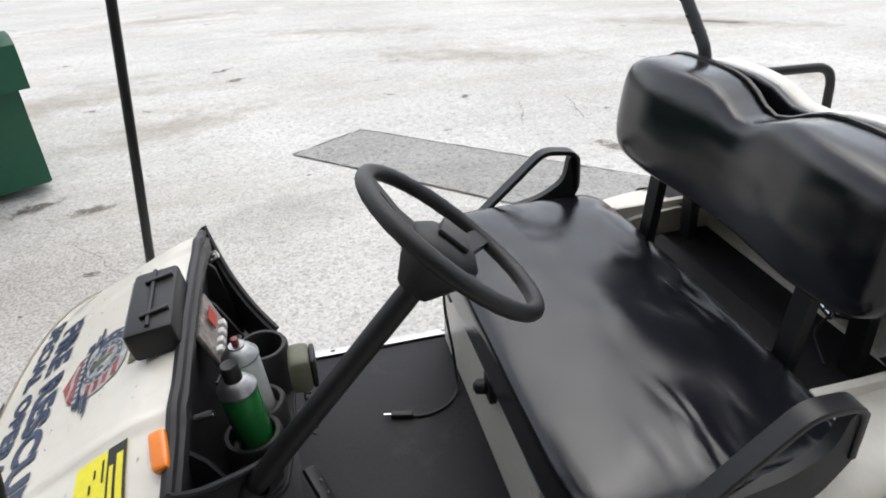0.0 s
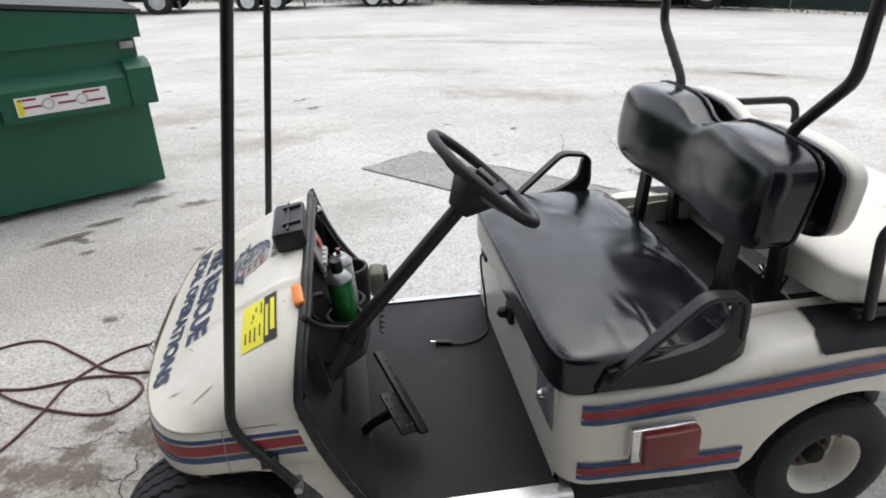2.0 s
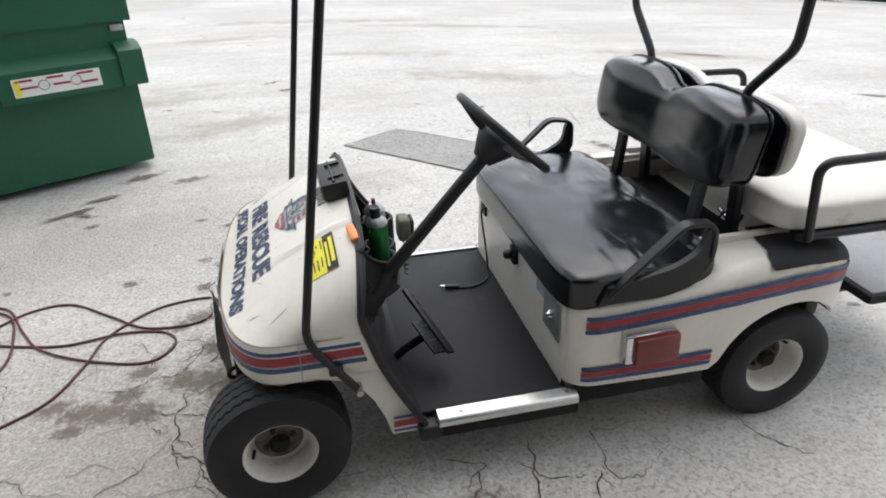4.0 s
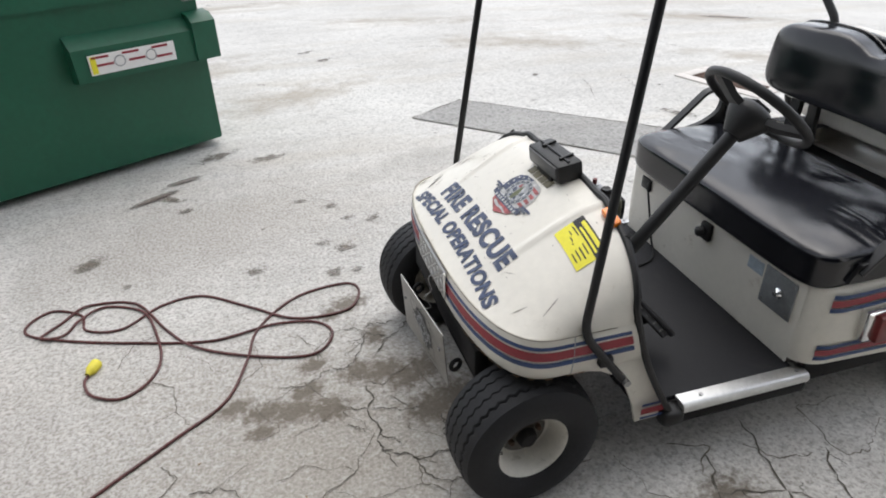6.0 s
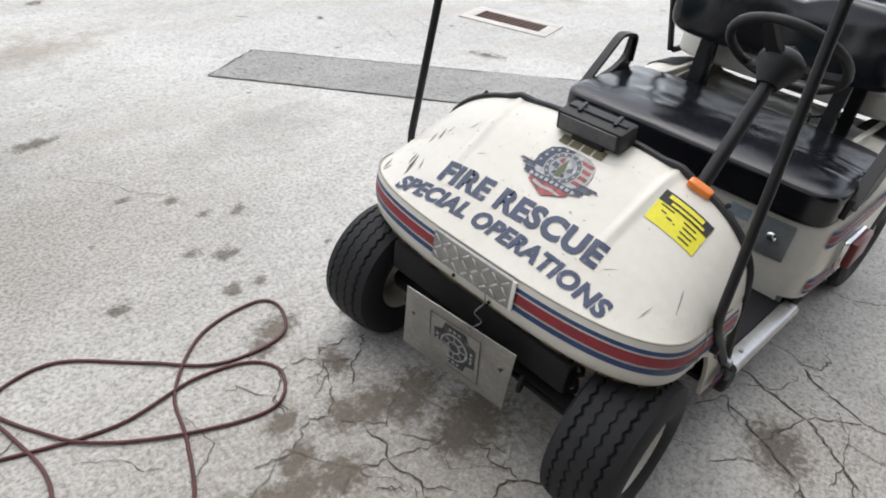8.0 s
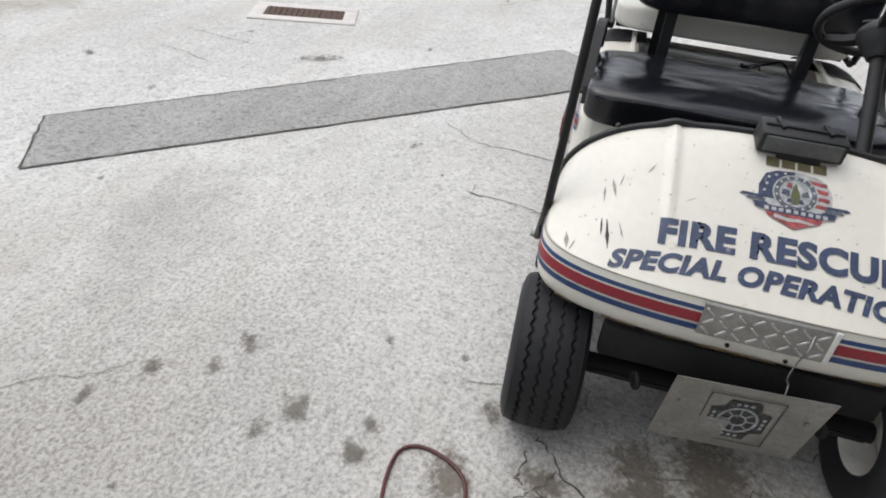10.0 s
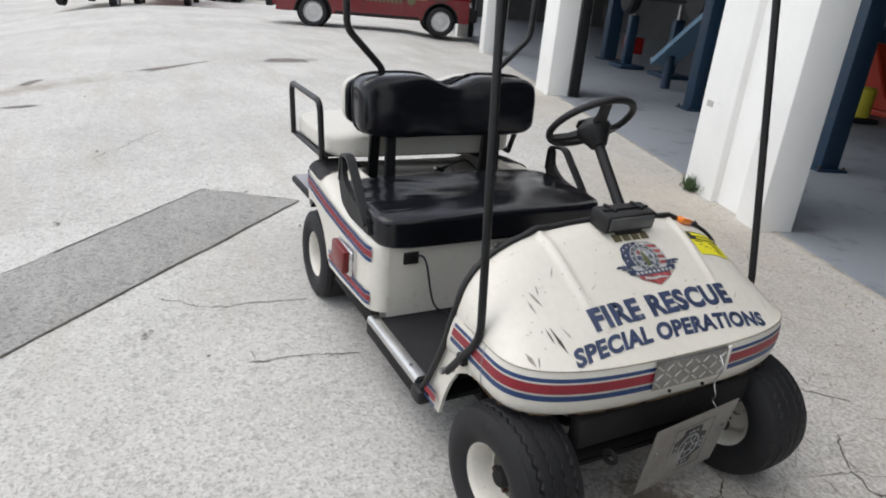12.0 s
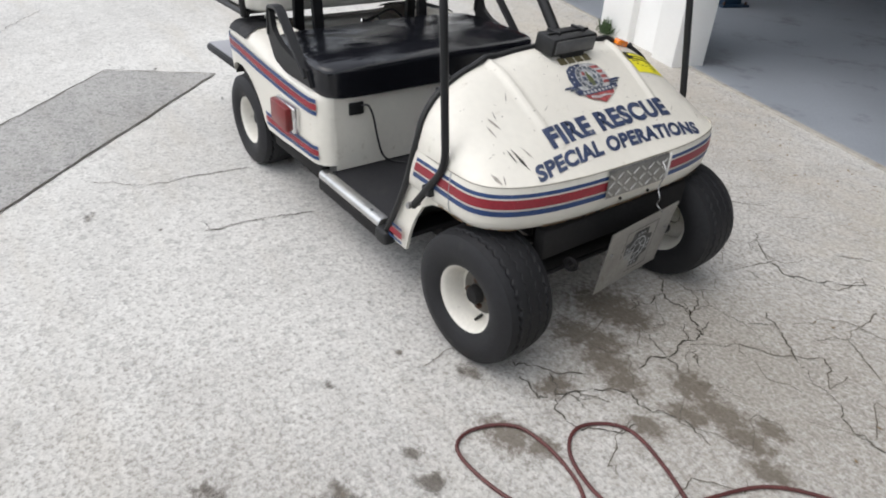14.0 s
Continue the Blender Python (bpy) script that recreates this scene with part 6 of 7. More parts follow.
# wheels
def tyre_mesh(width=0.200, r0=0.216, bead=0.109):
    """A turf tyre with zigzag tread grooves."""
    n = 252
    side = [(bead, -width * 0.40), (bead + 0.012, -width * 0.455), (bead + 0.045, -width * 0.50), (r0 - 0.045, -width * 0.49), (r0 - 0.022, -width * 0.455), (r0 - 0.010, -width * 0.415)]
    tread = [i / 56 * 0.80 - 0.40 for i in range(57)]
    rows = []
    for k in range(n):
        a = 2 * math.pi * k / n
        zig = 0.0042 * (abs((k % 6) - 3) - 1.5) / 1.5
        line = list(side)
        for q in tread:
            w = q * width
            crown = r0 - 0.010 * (abs(q) / 0.40) ** 3
            for gq in (-0.27, -0.09, 0.09, 0.27):
                if abs(w - gq * width - zig) < 0.0022:
                    crown -= 0.007
            line.append((crown, w))
        line += [(r, -w) for r, w in reversed(side)]
        rows.append([Vector((r * math.cos(a), r * math.sin(a), w)) for r, w in line])
    rows.append(rows[0])
    bm = loft(rows, closed=False)
    return bm


tyre_me = finish("tyre", tyre_mesh(), RUBBER, 50)
rim_me = finish("wheel", lathe([(0.0, 0.026), (0.030, 0.026), (0.034, 0.014), (0.056, 0.008), (0.072, 0.000), (0.085, 0.006), (0.091, 0.024), (0.095, 0.054), (0.100, 0.066), (0.111, 0.071), (0.116, 0.078), (0.113, 0.082), (0.106, 0.078), (0.098, 0.066), (0.093, 0.0), (0.097, -0.060), (0.109, -0.070), (0.114, -0.078), (0.110, -0.081), (0.100, -0.072), (0.090, -0.055), (0.086, 0.0)], Matrix.Identity(4), 48), RIM, 40)
nut_me = finish("wheel_nut", lathe([(0, 0.016), (0.007, 0.018), (0.009, 0.012), (0.009, 0.0)], Matrix.Identity(4), 6), RUST, 20)
hub_me2 = finish("hub_plate", lathe([(0.0, 0.0165), (0.031, 0.0165), (0.036, 0.008), (0.062, 0.004), (0.072, 0.0005)], Matrix.Identity(4), 32), mat("grimy_hub", (0.11, 0.10, 0.085), 0.6, var=0.4, scale=40, dirt=(0.03, 0.028, 0.025), dirt_amt=0.4, dirt_scale=30), 40)
valve_me = finish("valve", rod((0, 0, 0), (0, 0, 0.03), 0.005), BLACK_PLASTIC, 40)
hub_me = finish("hub_cap", lathe([(0.0, 0.040), (0.022, 0.039), (0.029, 0.032), (0.032, 0.004)], Matrix.Identity(4), 24), UNDER, 40)
for x, y, steer, spin in ((-0.034, -0.452, STEER, 200), (-0.034, 0.452, STEER, 100), (AXLE, -0.452, 0, 40), (AXLE, 0.452, 0, 300)):
    sy = 1 if y > 0 else -1
    m = pose(x, y, 0.214, 0, 0, steer) @ pose(0, 0, 0, -90 * sy, 0, 0) @ pose(0, 0, 0, 0, 0, spin)
    w = new("wheel", rim_me)
    w["label"] = "cream painted steel wheel with rusty nuts"
    w.parent = cart
    w.matrix_parent_inverse = Matrix.Translation(cart.location).inverted()
    w.matrix_basis = m
    for nm, data, lm, lb in [("tyre", tyre_me, Matrix.Identity(4), "dusty black turf tyre")] + [("hub_plate", hub_me2, pose(0, 0, 0.010), "grimy dark wheel centre"), ("hub_cap", hub_me, pose(0, 0, 0.012), "")] + [("valve", valve_me, pose(0.081, 0, 0.010, 0, 12, 0), "")] + [("wheel_nut", nut_me, pose(0.045 * math.cos(a), 0.045 * math.sin(a), 0.013), "") for a in (0, 1.571, 3.142, 4.712)]:
        o = new(nm, data)
        if lb:
            o["label"] = lb
        o.parent = w
        o.matrix_basis = lm

# ---- vehicles in the yard ----
def vehicle(name, x, y, heading, label, category, group=""):
    """A thing on the ground and the matrix of its own frame: x ahead, y to its left, z up."""
    z = ground_z(x, y)
    t = thing(name, (x, y, z), label, category, group)
    return t, pose(x, y, z, 0, 0, heading)


def vb(m, c, s, bev=0.0, bm=None, tilt=(0, 0, 0)):
    return box((0, 0, 0), s, bev, bm=bm, m=m @ pose(*c, *tilt))


def vwheel(car, m, x, y, r, w, rim_material, rim_r=0.6, label="dusty black tyre"):
    sy = 1 if y > 0 else -1
    mm = m @ pose(x, y, r, -90 * sy, 0, 0)
    rim = part("wheel", lathe([(0, w * 0.20), (rim_r * r * 0.28, w * 0.22), (rim_r * r * 0.34, w * 0.10), (rim_r * r * 0.8, w * 0.04), (rim_r * r * 0.93, w * 0.30), (rim_r * r, w * 0.40), (rim_r * r * 1.02, w * 0.42), (rim_r * r * 0.98, w * 0.34)], mm, 28), rim_material, car)
    b = rim_r * r
    part("tyre", lathe([(b * 0.97, -w * 0.40), (b * 1.05, -w * 0.48), (r * 0.90, -w * 0.5), (r * 0.98, -w * 0.42), (r, -w * 0.30), (r, w * 0.30), (r * 0.98, w * 0.42), (r * 0.90, w * 0.5), (b * 1.05, w * 0.48), (b * 0.97, w * 0.40)], mm, 36), RUBBER, rim)
    for k in range(8):
        a = k * math.pi / 4
        part("wheel_nut", rod(tuple(mm @ Vector((b * 0.5 * math.cos(a), b * 0.5 * math.sin(a), w * 0.05))), tuple(mm @ Vector((b * 0.5 * math.cos(a), b * 0.5 * math.sin(a), w * 0.13))), b * 0.06, seg=6), STEEL, rim)
    return rim


def arch(car, m, x, y, r, material, width=0.05, low=0.0):
    """A flared edge round a wheel opening."""
    pts = [m @ Vector((x + r * math.cos(a), y, low + r * math.sin(a))) for a in [math.pi * i / 18 for i in range(19)]]
    return part("wheel_arch", tube(pts, width / 2, 8), material, car)


def side_skin(m, x0, x1, z0, z1, y, holes, thick=0.06, n=60):
    """A body side with round wheel openings along its lower edge."""
    rows = []
    for i in range(n + 1):
        x = x0 + (x1 - x0) * i / n
        low = z0
        for hx, hr, hz in holes:
            d = abs(x - hx)
            if d < hr:
                low = max(low, hz + math.sqrt(hr * hr - d * d))
        rows.append([m @ Vector((x, y, low)), m @ Vector((x, y, z1)), m @ Vector((x, y - math.copysign(thick, y), z1)), m @ Vector((x, y - math.copysign(thick, y), low))])
    return loft(rows)


# fire engine: broadside to the yard, its nose towards -x
ENG = 180 - 23.7
engine, em = vehicle("fire_engine", 7.05, 19.75, ENG, "red fire engine with a white band and chrome wheels", "fire engine")
em = em @ pose(0, 0.0, 0)
W2 = 1.22
for sy in (1, -1):
    side = part("body_side", side_skin(em, -6.3, 1.9, 0.52, 2.9, sy * W2, [(0, 0.66, 0.50), (-4.75, 0.66, 0.50)]), ENGINE_RED, engine)
    for x in (0, -4.75):
        arch(engine, em, x, sy * (W2 + 0.01), 0.66, STEEL, 0.06, 0.50)
        vwheel(engine, em, x, sy * (W2 - 0.16), 0.53, 0.32, CHROME)
    # white band with a yellow line
    part("band", vb(em, (0.35, sy * (W2 + 0.006), 1.52), (3.0, 0.012, 0.30)), CAR_WHITE, side)
    part("band_line", vb(em, (0.35, sy * (W2 + 0.010), 1.70), (3.0, 0.012, 0.07)), mat("band_yellow", (0.75, 0.45, 0.03), 0.4, var=0.05), side)
    part("band", vb(em, (-4.75, sy * (W2 + 0.006), 1.62), (2.9, 0.012, 0.10)), CAR_WHITE, side)
    # pump panel, door frames and lockers
    pump = part("pump_panel", vb(em, (-1.95, sy * (W2 + 0.008), 1.22), (1.10, 0.02, 1.05), 0.004), mat("brushed_panel", (0.42, 0.40, 0.36), 0.45, metal=0.6, var=0.3, scale=12), engine, "brushed metal pump panel with gauges")
    random.seed(3)
    for k in range(18):
        x, z, r = -2.42 + 0.18 * (k % 6), 0.85 + 0.26 * (k // 6), random.uniform(0.03, 0.075)
        part("gauge", rod(tuple(em @ Vector((x, sy * (W2 + 0.015), z))), tuple(em @ Vector((x, sy * (W2 + 0.04), z))), r, seg=14), random.choice([STEEL, CHROME, BLACK_PLASTIC, CAR_WHITE]), pump)
    part("pump_cap", rod(tuple(em @ Vector((-1.95, sy * (W2 + 0.01), 1.05))), tuple(em @ Vector((-1.95, sy * (W2 + 0.08), 1.05))), 0.14, seg=20, bev=0.02), ENGINE_RED, pump)
    part("crew_step", vb(em, (-1.30, sy * (W2 + 0.008), 1.25), (0.22, 0.02, 1.1), 0.004), UNDER, engine)
    for x0, x1, z0, z1 in ((-3.75, -2.62, 0.60, 1.55), (-3.75, -2.62, 1.68, 2.5), (-6.22, -5.48, 0.60, 1.55), (-6.22, -5.48, 1.7, 2.5), (-5.40, -4.1, 1.72, 2.5)):
        door = part("locker_door", vb(em, ((x0 + x1) / 2, sy * (W2 + 0.012), (z0 + z1) / 2), (x1 - x0, 0.024, z1 - z0), 0.008), ENGINE_RED, engine)
        for a, b, c, d in ((x0, x1, z0, z0 + 0.025), (x0, x1, z1 - 0.025, z1), (x0, x0 + 0.025, z0, z1), (x1 - 0.025, x1, z0, z1)):
            part("edge", vb(em, ((a + b) / 2, sy * (W2 + 0.026), (c + d) / 2), (b - a, 0.006, d - c)), STEEL, door)
        part("latch", vb(em, (x0 + 0.12, sy * (W2 + 0.03), z0 + 0.3), (0.10, 0.03, 0.05), 0.008), CHROME, door)
    part("badge", rod(tuple(em @ Vector((-3.2, sy * (W2 + 0.02), 1.38))), tuple(em @ Vector((-3.2, sy * (W2 + 0.032), 1.38))), 0.12, seg=24), CAR_WHITE, engine)
    part("badge", rod(tuple(em @ Vector((-5.85, sy * (W2 + 0.02), 1.40))), tuple(em @ Vector((-5.85, sy * (W2 + 0.032), 1.40))), 0.13, seg=24), CAR_WHITE, engine)
    part("badge_mark", rod(tuple(em @ Vector((-5.85, sy * (W2 + 0.032), 1.40))), tuple(em @ Vector((-5.85, sy * (W2 + 0.038), 1.40))), 0.085, seg=20), BLUE_TAPE, engine)
    part("running_board", vb(em, (-2.2, sy * (W2 - 0.06), 0.50), (2.9, 0.30, 0.05), 0.01), ALUMINIUM, engine)
    part("step_box", vb(em, (-1.8, sy * (W2 - 0.02), 0.36), (1.0, 0.12, 0.24), 0.01), ALUMINIUM, engine)
    part("step_box", vb(em, (-3.25, sy * (W2 - 0.02), 0.36), (0.9, 0.12, 0.24), 0.01), ALUMINIUM, engine)
    for x0, x1 in ((0.75, 1.75), (-0.95, 0.0)):
        part("cab_window", vb(em, ((x0 + x1) / 2, sy * (W2 + 0.004), 2.25), (x1 - x0, 0.02, 0.75), 0.02), GLASS_DARK, engine)
        part("door_handle", vb(em, (x0 + 0.12, sy * (W2 + 0.03), 1.30), (0.16, 0.04, 0.05), 0.01), CHROME, engine)
part("body_core", vb(em, (-2.2, 0, 2.05), (8.15, 2 * W2 - 0.14, 1.65), 0.02), ENGINE_RED, engine)
part("chassis_core", vb(em, (-2.2, 0, 0.92), (8.15, 1.5, 0.62), 0.02), UNDER, engine)
part("cab_front", vb(em, (1.94, 0, 1.75), (0.16, 2 * W2 - 0.02, 2.2), 0.06), ENGINE_RED, engine)
part("windscreen", vb(em, (2.03, 0, 2.3), (0.02, 2.1, 0.85), 0.02), GLASS_DARK, engine)
part("front_bumper", vb(em, (2.25, 0, 0.72), (0.55, 2 * W2, 0.42), 0.03), CAR_WHITE, engine, "front bumper with slanted red stripes")
for sy in (1, -1):
    for k in range(4):
        rows = [[em @ Vector((2.05 + 0.125 * k + dx, sy * (W2 + 0.004), z)), em @ Vector((2.11 + 0.125 * k + dx, sy * (W2 + 0.004), z))] for z, dx in ((0.54, 0.0), (0.90, -0.16))]
        part("warning_stripe", loft(rows, closed=False), mat("stripe_orange", (0.65, 0.10, 0.02), 0.4, var=0.05), engine)
    part("bumper_end", vb(em, (2.56, sy * (W2 - 0.12), 0.72), (0.05, 0.22, 0.40), 0.01), YELLOW, engine, "yellow reflective bumper end")
    part("headlamp", vb(em, (2.02, sy * 0.85, 1.25), (0.06, 0.5, 0.22), 0.03), CHROME, engine)
part("chassis", vb(em, (-2.0, 0, 0.55), (7.6, 1.2, 0.3), 0.02), UNDER, engine)
part("tail_step", vb(em, (-6.42, 0, 0.55), (0.28, 2.3, 0.08), 0.01), ALUMINIUM, engine)


# pick-up trucks, cars and vans share a lofted body
def car_body(m, stations):
    """Stations along the car: (x, half width, low z, shoulder z, top z, half width at the top)."""
    rings = []
    for x, w, lo, sh, top, wt in stations:
        rings.append([m @ Vector(p) for p in ((x, -w * 0.92, lo), (x, -w, lo + 0.12), (x, -w, sh - 0.06), (x, -w * 0.97, sh), (x, -wt, top - 0.03), (x, -wt * 0.9, top), (x, wt * 0.9, top), (x, wt, top - 0.03), (x, w * 0.97, sh), (x, w, sh - 0.06), (x, w, lo + 0.12), (x, w * 0.92, lo))])
    return loft(rings)


def pickup(name, x, y, heading, paint, label):
    car, m = vehicle(name, x, y, heading, label, "pickup truck")
    part("cab", car_body(m, [(1.2, 0.94, 0.45, 1.10, 1.12, 0.86), (0.75, 0.98, 0.45, 1.15, 1.17, 0.84), (0.2, 0.99, 0.45, 1.17, 1.85, 0.72), (-0.9, 0.99, 0.45, 1.17, 1.88, 0.72), (-1.25, 0.99, 0.45, 1.17, 1.80, 0.72), (-1.4, 0.99, 0.45, 1.17, 1.19, 0.86)]), paint, car)
    part("bonnet", car_body(m, [(2.7, 0.85, 0.5, 0.95, 0.97, 0.75), (2.55, 0.96, 0.45, 1.05, 1.08, 0.85), (1.2, 0.96, 0.45, 1.12, 1.16, 0.86)]), paint, car)
    for sy in (1, -1):
        part("bed_side", side_skin(m, -3.2, -1.42, 0.50, 1.18, sy * 0.99, [(-2.35, 0.46, 0.38)], 0.10), paint, car)
        arch(car, m, -2.35, sy * 0.995, 0.46, UNDER, 0.05, 0.38)
        part("tail_lamp", vb(m, (-3.17, sy * 0.955, 0.95), (0.09, 0.10, 0.34), 0.02), TAIL_RED, car, "red tail lamp")
        part("side_window", vb(m, (-0.35, sy * 0.87, 1.50), (1.0, 0.02, 0.42), 0.02, tilt=(-sy * 20, 0, 0)), GLASS_DARK, car)
        for xx in (1.75, -2.35):
            vwheel(car, m, xx, sy * 0.86, 0.39, 0.27, ALLOY)
    part("rear_window", vb(m, (-1.34, 0, 1.50), (0.02, 1.15, 0.42), 0.02, tilt=(0, -16, 0)), GLASS_DARK, car)
    part("tailgate", vb(m, (-3.2, 0, 0.86), (0.08, 1.82, 0.62), 0.02), paint, car)
    part("bed_floor", vb(m, (-2.3, 0, 0.66), (1.8, 1.8, 0.06), 0.01), UNDER, car)
    part("rear_bumper", vb(m, (-3.34, 0, 0.55), (0.18, 1.9, 0.22), 0.03), UNDER, car)
    part("chassis", vb(m, (-0.3, 0, 0.45), (5.4, 1.2, 0.2), 0.02), UNDER, car)
    return car


pickup("pickup_truck", -6.75, 19.6, 175, CAR_WHITE, "white pickup truck parked by the fence")


def trailer(name, x, y, heading, box_mat, label, tall, gate):
    car, m = vehicle(name, x, y, heading, label, "trailer", "generator trailers")
    part("deck", vb(m, (0, 0, 0.62), (3.0, 1.7, 0.12), 0.01), UNDER, car)
    part("skirt", vb(m, (0, -0.86, 0.52), (2.4, 0.04, 0.30), 0.01), UNDER, car)
    for sy in (1, -1):
        for xx in (0.38, -0.38):
            vwheel(car, m, xx, sy * 0.90, 0.32, 0.22, CAR_WHITE, 0.62)
        part("mudguard", loft([[m @ Vector((a, sy * 0.79, z)), m @ Vector((a, sy * 1.03, z)), m @ Vector((a, sy * 1.03, z + 0.03)), m @ Vector((a, sy * 0.79, z + 0.03))] for a, z in ((-0.85, 0.45), (-0.72, 0.72), (0.72, 0.72), (0.85, 0.45))]), UNDER, car)
    housing = part("generator", vb(m, (-0.05, 0, 0.70 + tall / 2), (2.2, 1.45, tall), 0.04), box_mat, car, "boxed generator housing")
    part("seam", vb(m, (-0.05, -0.73, 0.70 + tall / 2), (0.12, 0.02, tall * 0.96), 0.004), UNDER, housing)
    for k in range(6):
        part("louvre", vb(m, (-0.75, -0.735, 0.95 + 0.05 * k), (0.45, 0.02, 0.018)), STEEL, housing)
    part("mark", rod(tuple(m @ Vector((0.5, -0.722, 1.35))), tuple(m @ Vector((0.5, -0.735, 1.35))), 0.12, seg=18), CREST_GREY, housing)
    part("tongue", tube([tuple(m @ Vector(p)) for p in ((1.5, -0.5, 0.55), (2.7, 0, 0.50))], 0.05), UNDER, car)
    part("tongue", tube([tuple(m @ Vector(p)) for p in ((1.5, 0.5, 0.55), (2.7, 0, 0.50))], 0.05), UNDER, car)
    part("jack", rod(tuple(m @ Vector((2.55, 0, 0.0))), tuple(m @ Vector((2.55, 0, 0.85))), 0.04), STEEL, car)
    if gate:
        for k in range(7):
            part("gate_slat", vb(m, (-1.55, -0.75 + 0.25 * k, 1.15), (0.05, 0.07, 1.1)), UNDER, car)
        part("gate_bar", vb(m, (-1.55, 0, 1.68), (0.05, 1.6, 0.06)), UNDER, car)
        part("fuel_drum", rod(tuple(m @ Vector((1.45, -0.6, 1.0))), tuple(m @ Vector((1.45, 0.6, 1.0))), 0.36, seg=24, bev=0.03), UNDER, car)
    return car


trailer("generator_trailer", 1.98, 20.0, 174, CAR_WHITE, "white generator on a black two-axle trailer", 0.85, False)
trailer("generator_trailer", -1.62, 19.45, 176, mat("cream_housing", (0.66, 0.60, 0.44), 0.45, var=0.05), "cream generator on a black trailer with a ramp gate", 1.05, True)


def suv(name, x, y, heading, paint, label, category="van", high=1.95, length=5.6, base=3.6):
    car, m = vehicle(name, x, y, heading, label, category)
    f, r = base / 2, -base / 2
    h = high
    part("body", car_body(m, [(r - 1.12, 0.88, 0.86, 1.12, h - 0.10, 0.74), (r - 1.05, 0.98, 0.86, 1.15, h, 0.78), (0.55, 1.0, 0.86, 1.15, h + 0.02, 0.78), (0.95, 1.0, 0.86, 1.15, h - 0.12, 0.78), (1.35, 1.0, 0.86, 1.15, 1.18, 0.88)]), paint, car)
    part("bonnet", car_body(m, [(1.34, 1.0, 0.86, 1.12, 1.18, 0.88), (f + 0.75, 0.97, 0.86, 1.05, 1.10, 0.85), (f + 0.9, 0.90, 0.80, 0.95, 0.98, 0.78)]), paint, car)
    part("tail_panel", vb(m, (r - 1.05, 0, 0.72), (0.10, 1.94, 0.44), 0.03), paint, car)
    for sy in (1, -1):
        side = part("lower_side", side_skin(m, r - 1.0, f + 0.8, 0.37, 0.98, sy * 1.012, [(f, 0.50, 0.38), (r, 0.50, 0.38)], 0.03), paint, car)
        for xx in (f, r):
            arch(car, m, xx, sy * 1.015, 0.49, UNDER, 0.05, 0.38)
            vwheel(car, m, xx, sy * 0.90, 0.39, 0.26, ALLOY, 0.70)
            part("wheel_well", rod(tuple(m @ Vector((xx, sy * 0.45, 0.42))), tuple(m @ Vector((xx, sy * 0.74, 0.42))), 0.47, seg=24), UNDER, car)
        for a, b in ((-2.7, -1.5), (-1.4, -0.45), (-0.35, 0.75)):
            part("side_window", vb(m, ((a + b) / 2, sy * 0.925, 1.45), (b - a, 0.02, 0.52), 0.03, tilt=(sy * 16, 0, 0)), GLASS_DARK, car)
        part("shade_band", vb(m, (-0.35, sy * 1.0165, 1.02), (4.6, 0.012, 0.16)), mat("band_brown", (0.05, 0.022, 0.018), 0.4, var=0.2, scale=10), side)
        for q in range(9):
            part("letter_bar", vb(m, (-0.30 + 0.115 * q, sy * 1.024, 0.84), (0.08, 0.012, 0.10)), GOLD_INK, side)
        part("side_band", vb(m, (-0.6, sy * 1.022, 0.93), (3.9, 0.012, 0.02)), mat("gold_band", (0.48, 0.36, 0.16), 0.5, var=0.3, scale=20), side)
        part("door_line", vb(m, (-0.4, sy * 1.02, 0.90), (0.012, 0.012, 0.75)), UNDER, side)
        part("door_line", vb(m, (0.75, sy * 1.02, 0.90), (0.012, 0.012, 0.75)), UNDER, side)
        part("badge", rod(tuple(m @ Vector((0.92, sy * 1.015, 0.88))), tuple(m @ Vector((0.92, sy * 1.03, 0.88))), 0.12, seg=20), GOLD_INK, side)
        part("step_bar", rod(tuple(m @ Vector((r + 0.6, sy * 0.98, 0.42))), tuple(m @ Vector((f - 0.6, sy * 0.98, 0.42))), 0.05), UNDER, car)
        part("mirror", vb(m, (1.1, sy * 1.12, 1.25), (0.12, 0.2, 0.2), 0.03), UNDER, car)
    part("front_bumper", vb(m, (f + 0.92, 0, 0.60), (0.26, 1.96, 0.36), 0.05), UNDER, car)
    for sy in (1, -1):
        part("headlamp", vb(m, (f + 0.84, sy * 0.80, 0.90), (0.12, 0.24, 0.17), 0.03), CHROME, car)
    part("grille", vb(m, (f + 0.91, 0, 0.88), (0.06, 1.25, 0.22), 0.02), UNDER, car)
    part("rear_bumper", vb(m, (r - 1.18, 0, 0.58), (0.20, 1.9, 0.26), 0.04), UNDER, car)
    part("windscreen", vb(m, (1.14, 0, 1.52), (0.02, 1.5, 0.62), 0.02, tilt=(0, -30, 0)), GLASS_DARK, car)
    part("chassis", vb(m, (0, 0, 0.45), (base + 1.2, 1.2, 0.2), 0.02), UNDER, car)
    return car


suv("emergency_suv", 17.75, -6.0, -110, DARK_RED, "dark red emergency estate car with gold band", "car", 1.95, 5.6, 3.55)
suv("red_van", 16.5, 9.9, 70, DARK_RED, "dark red van with faded pictures on its sides", "van", 1.75, 4.6, 2.7)
suv("white_car", 45.5, -6.3, 165, CAR_WHITE, "white car parked far across the yard", "car", 1.5, 4.6, 2.8)


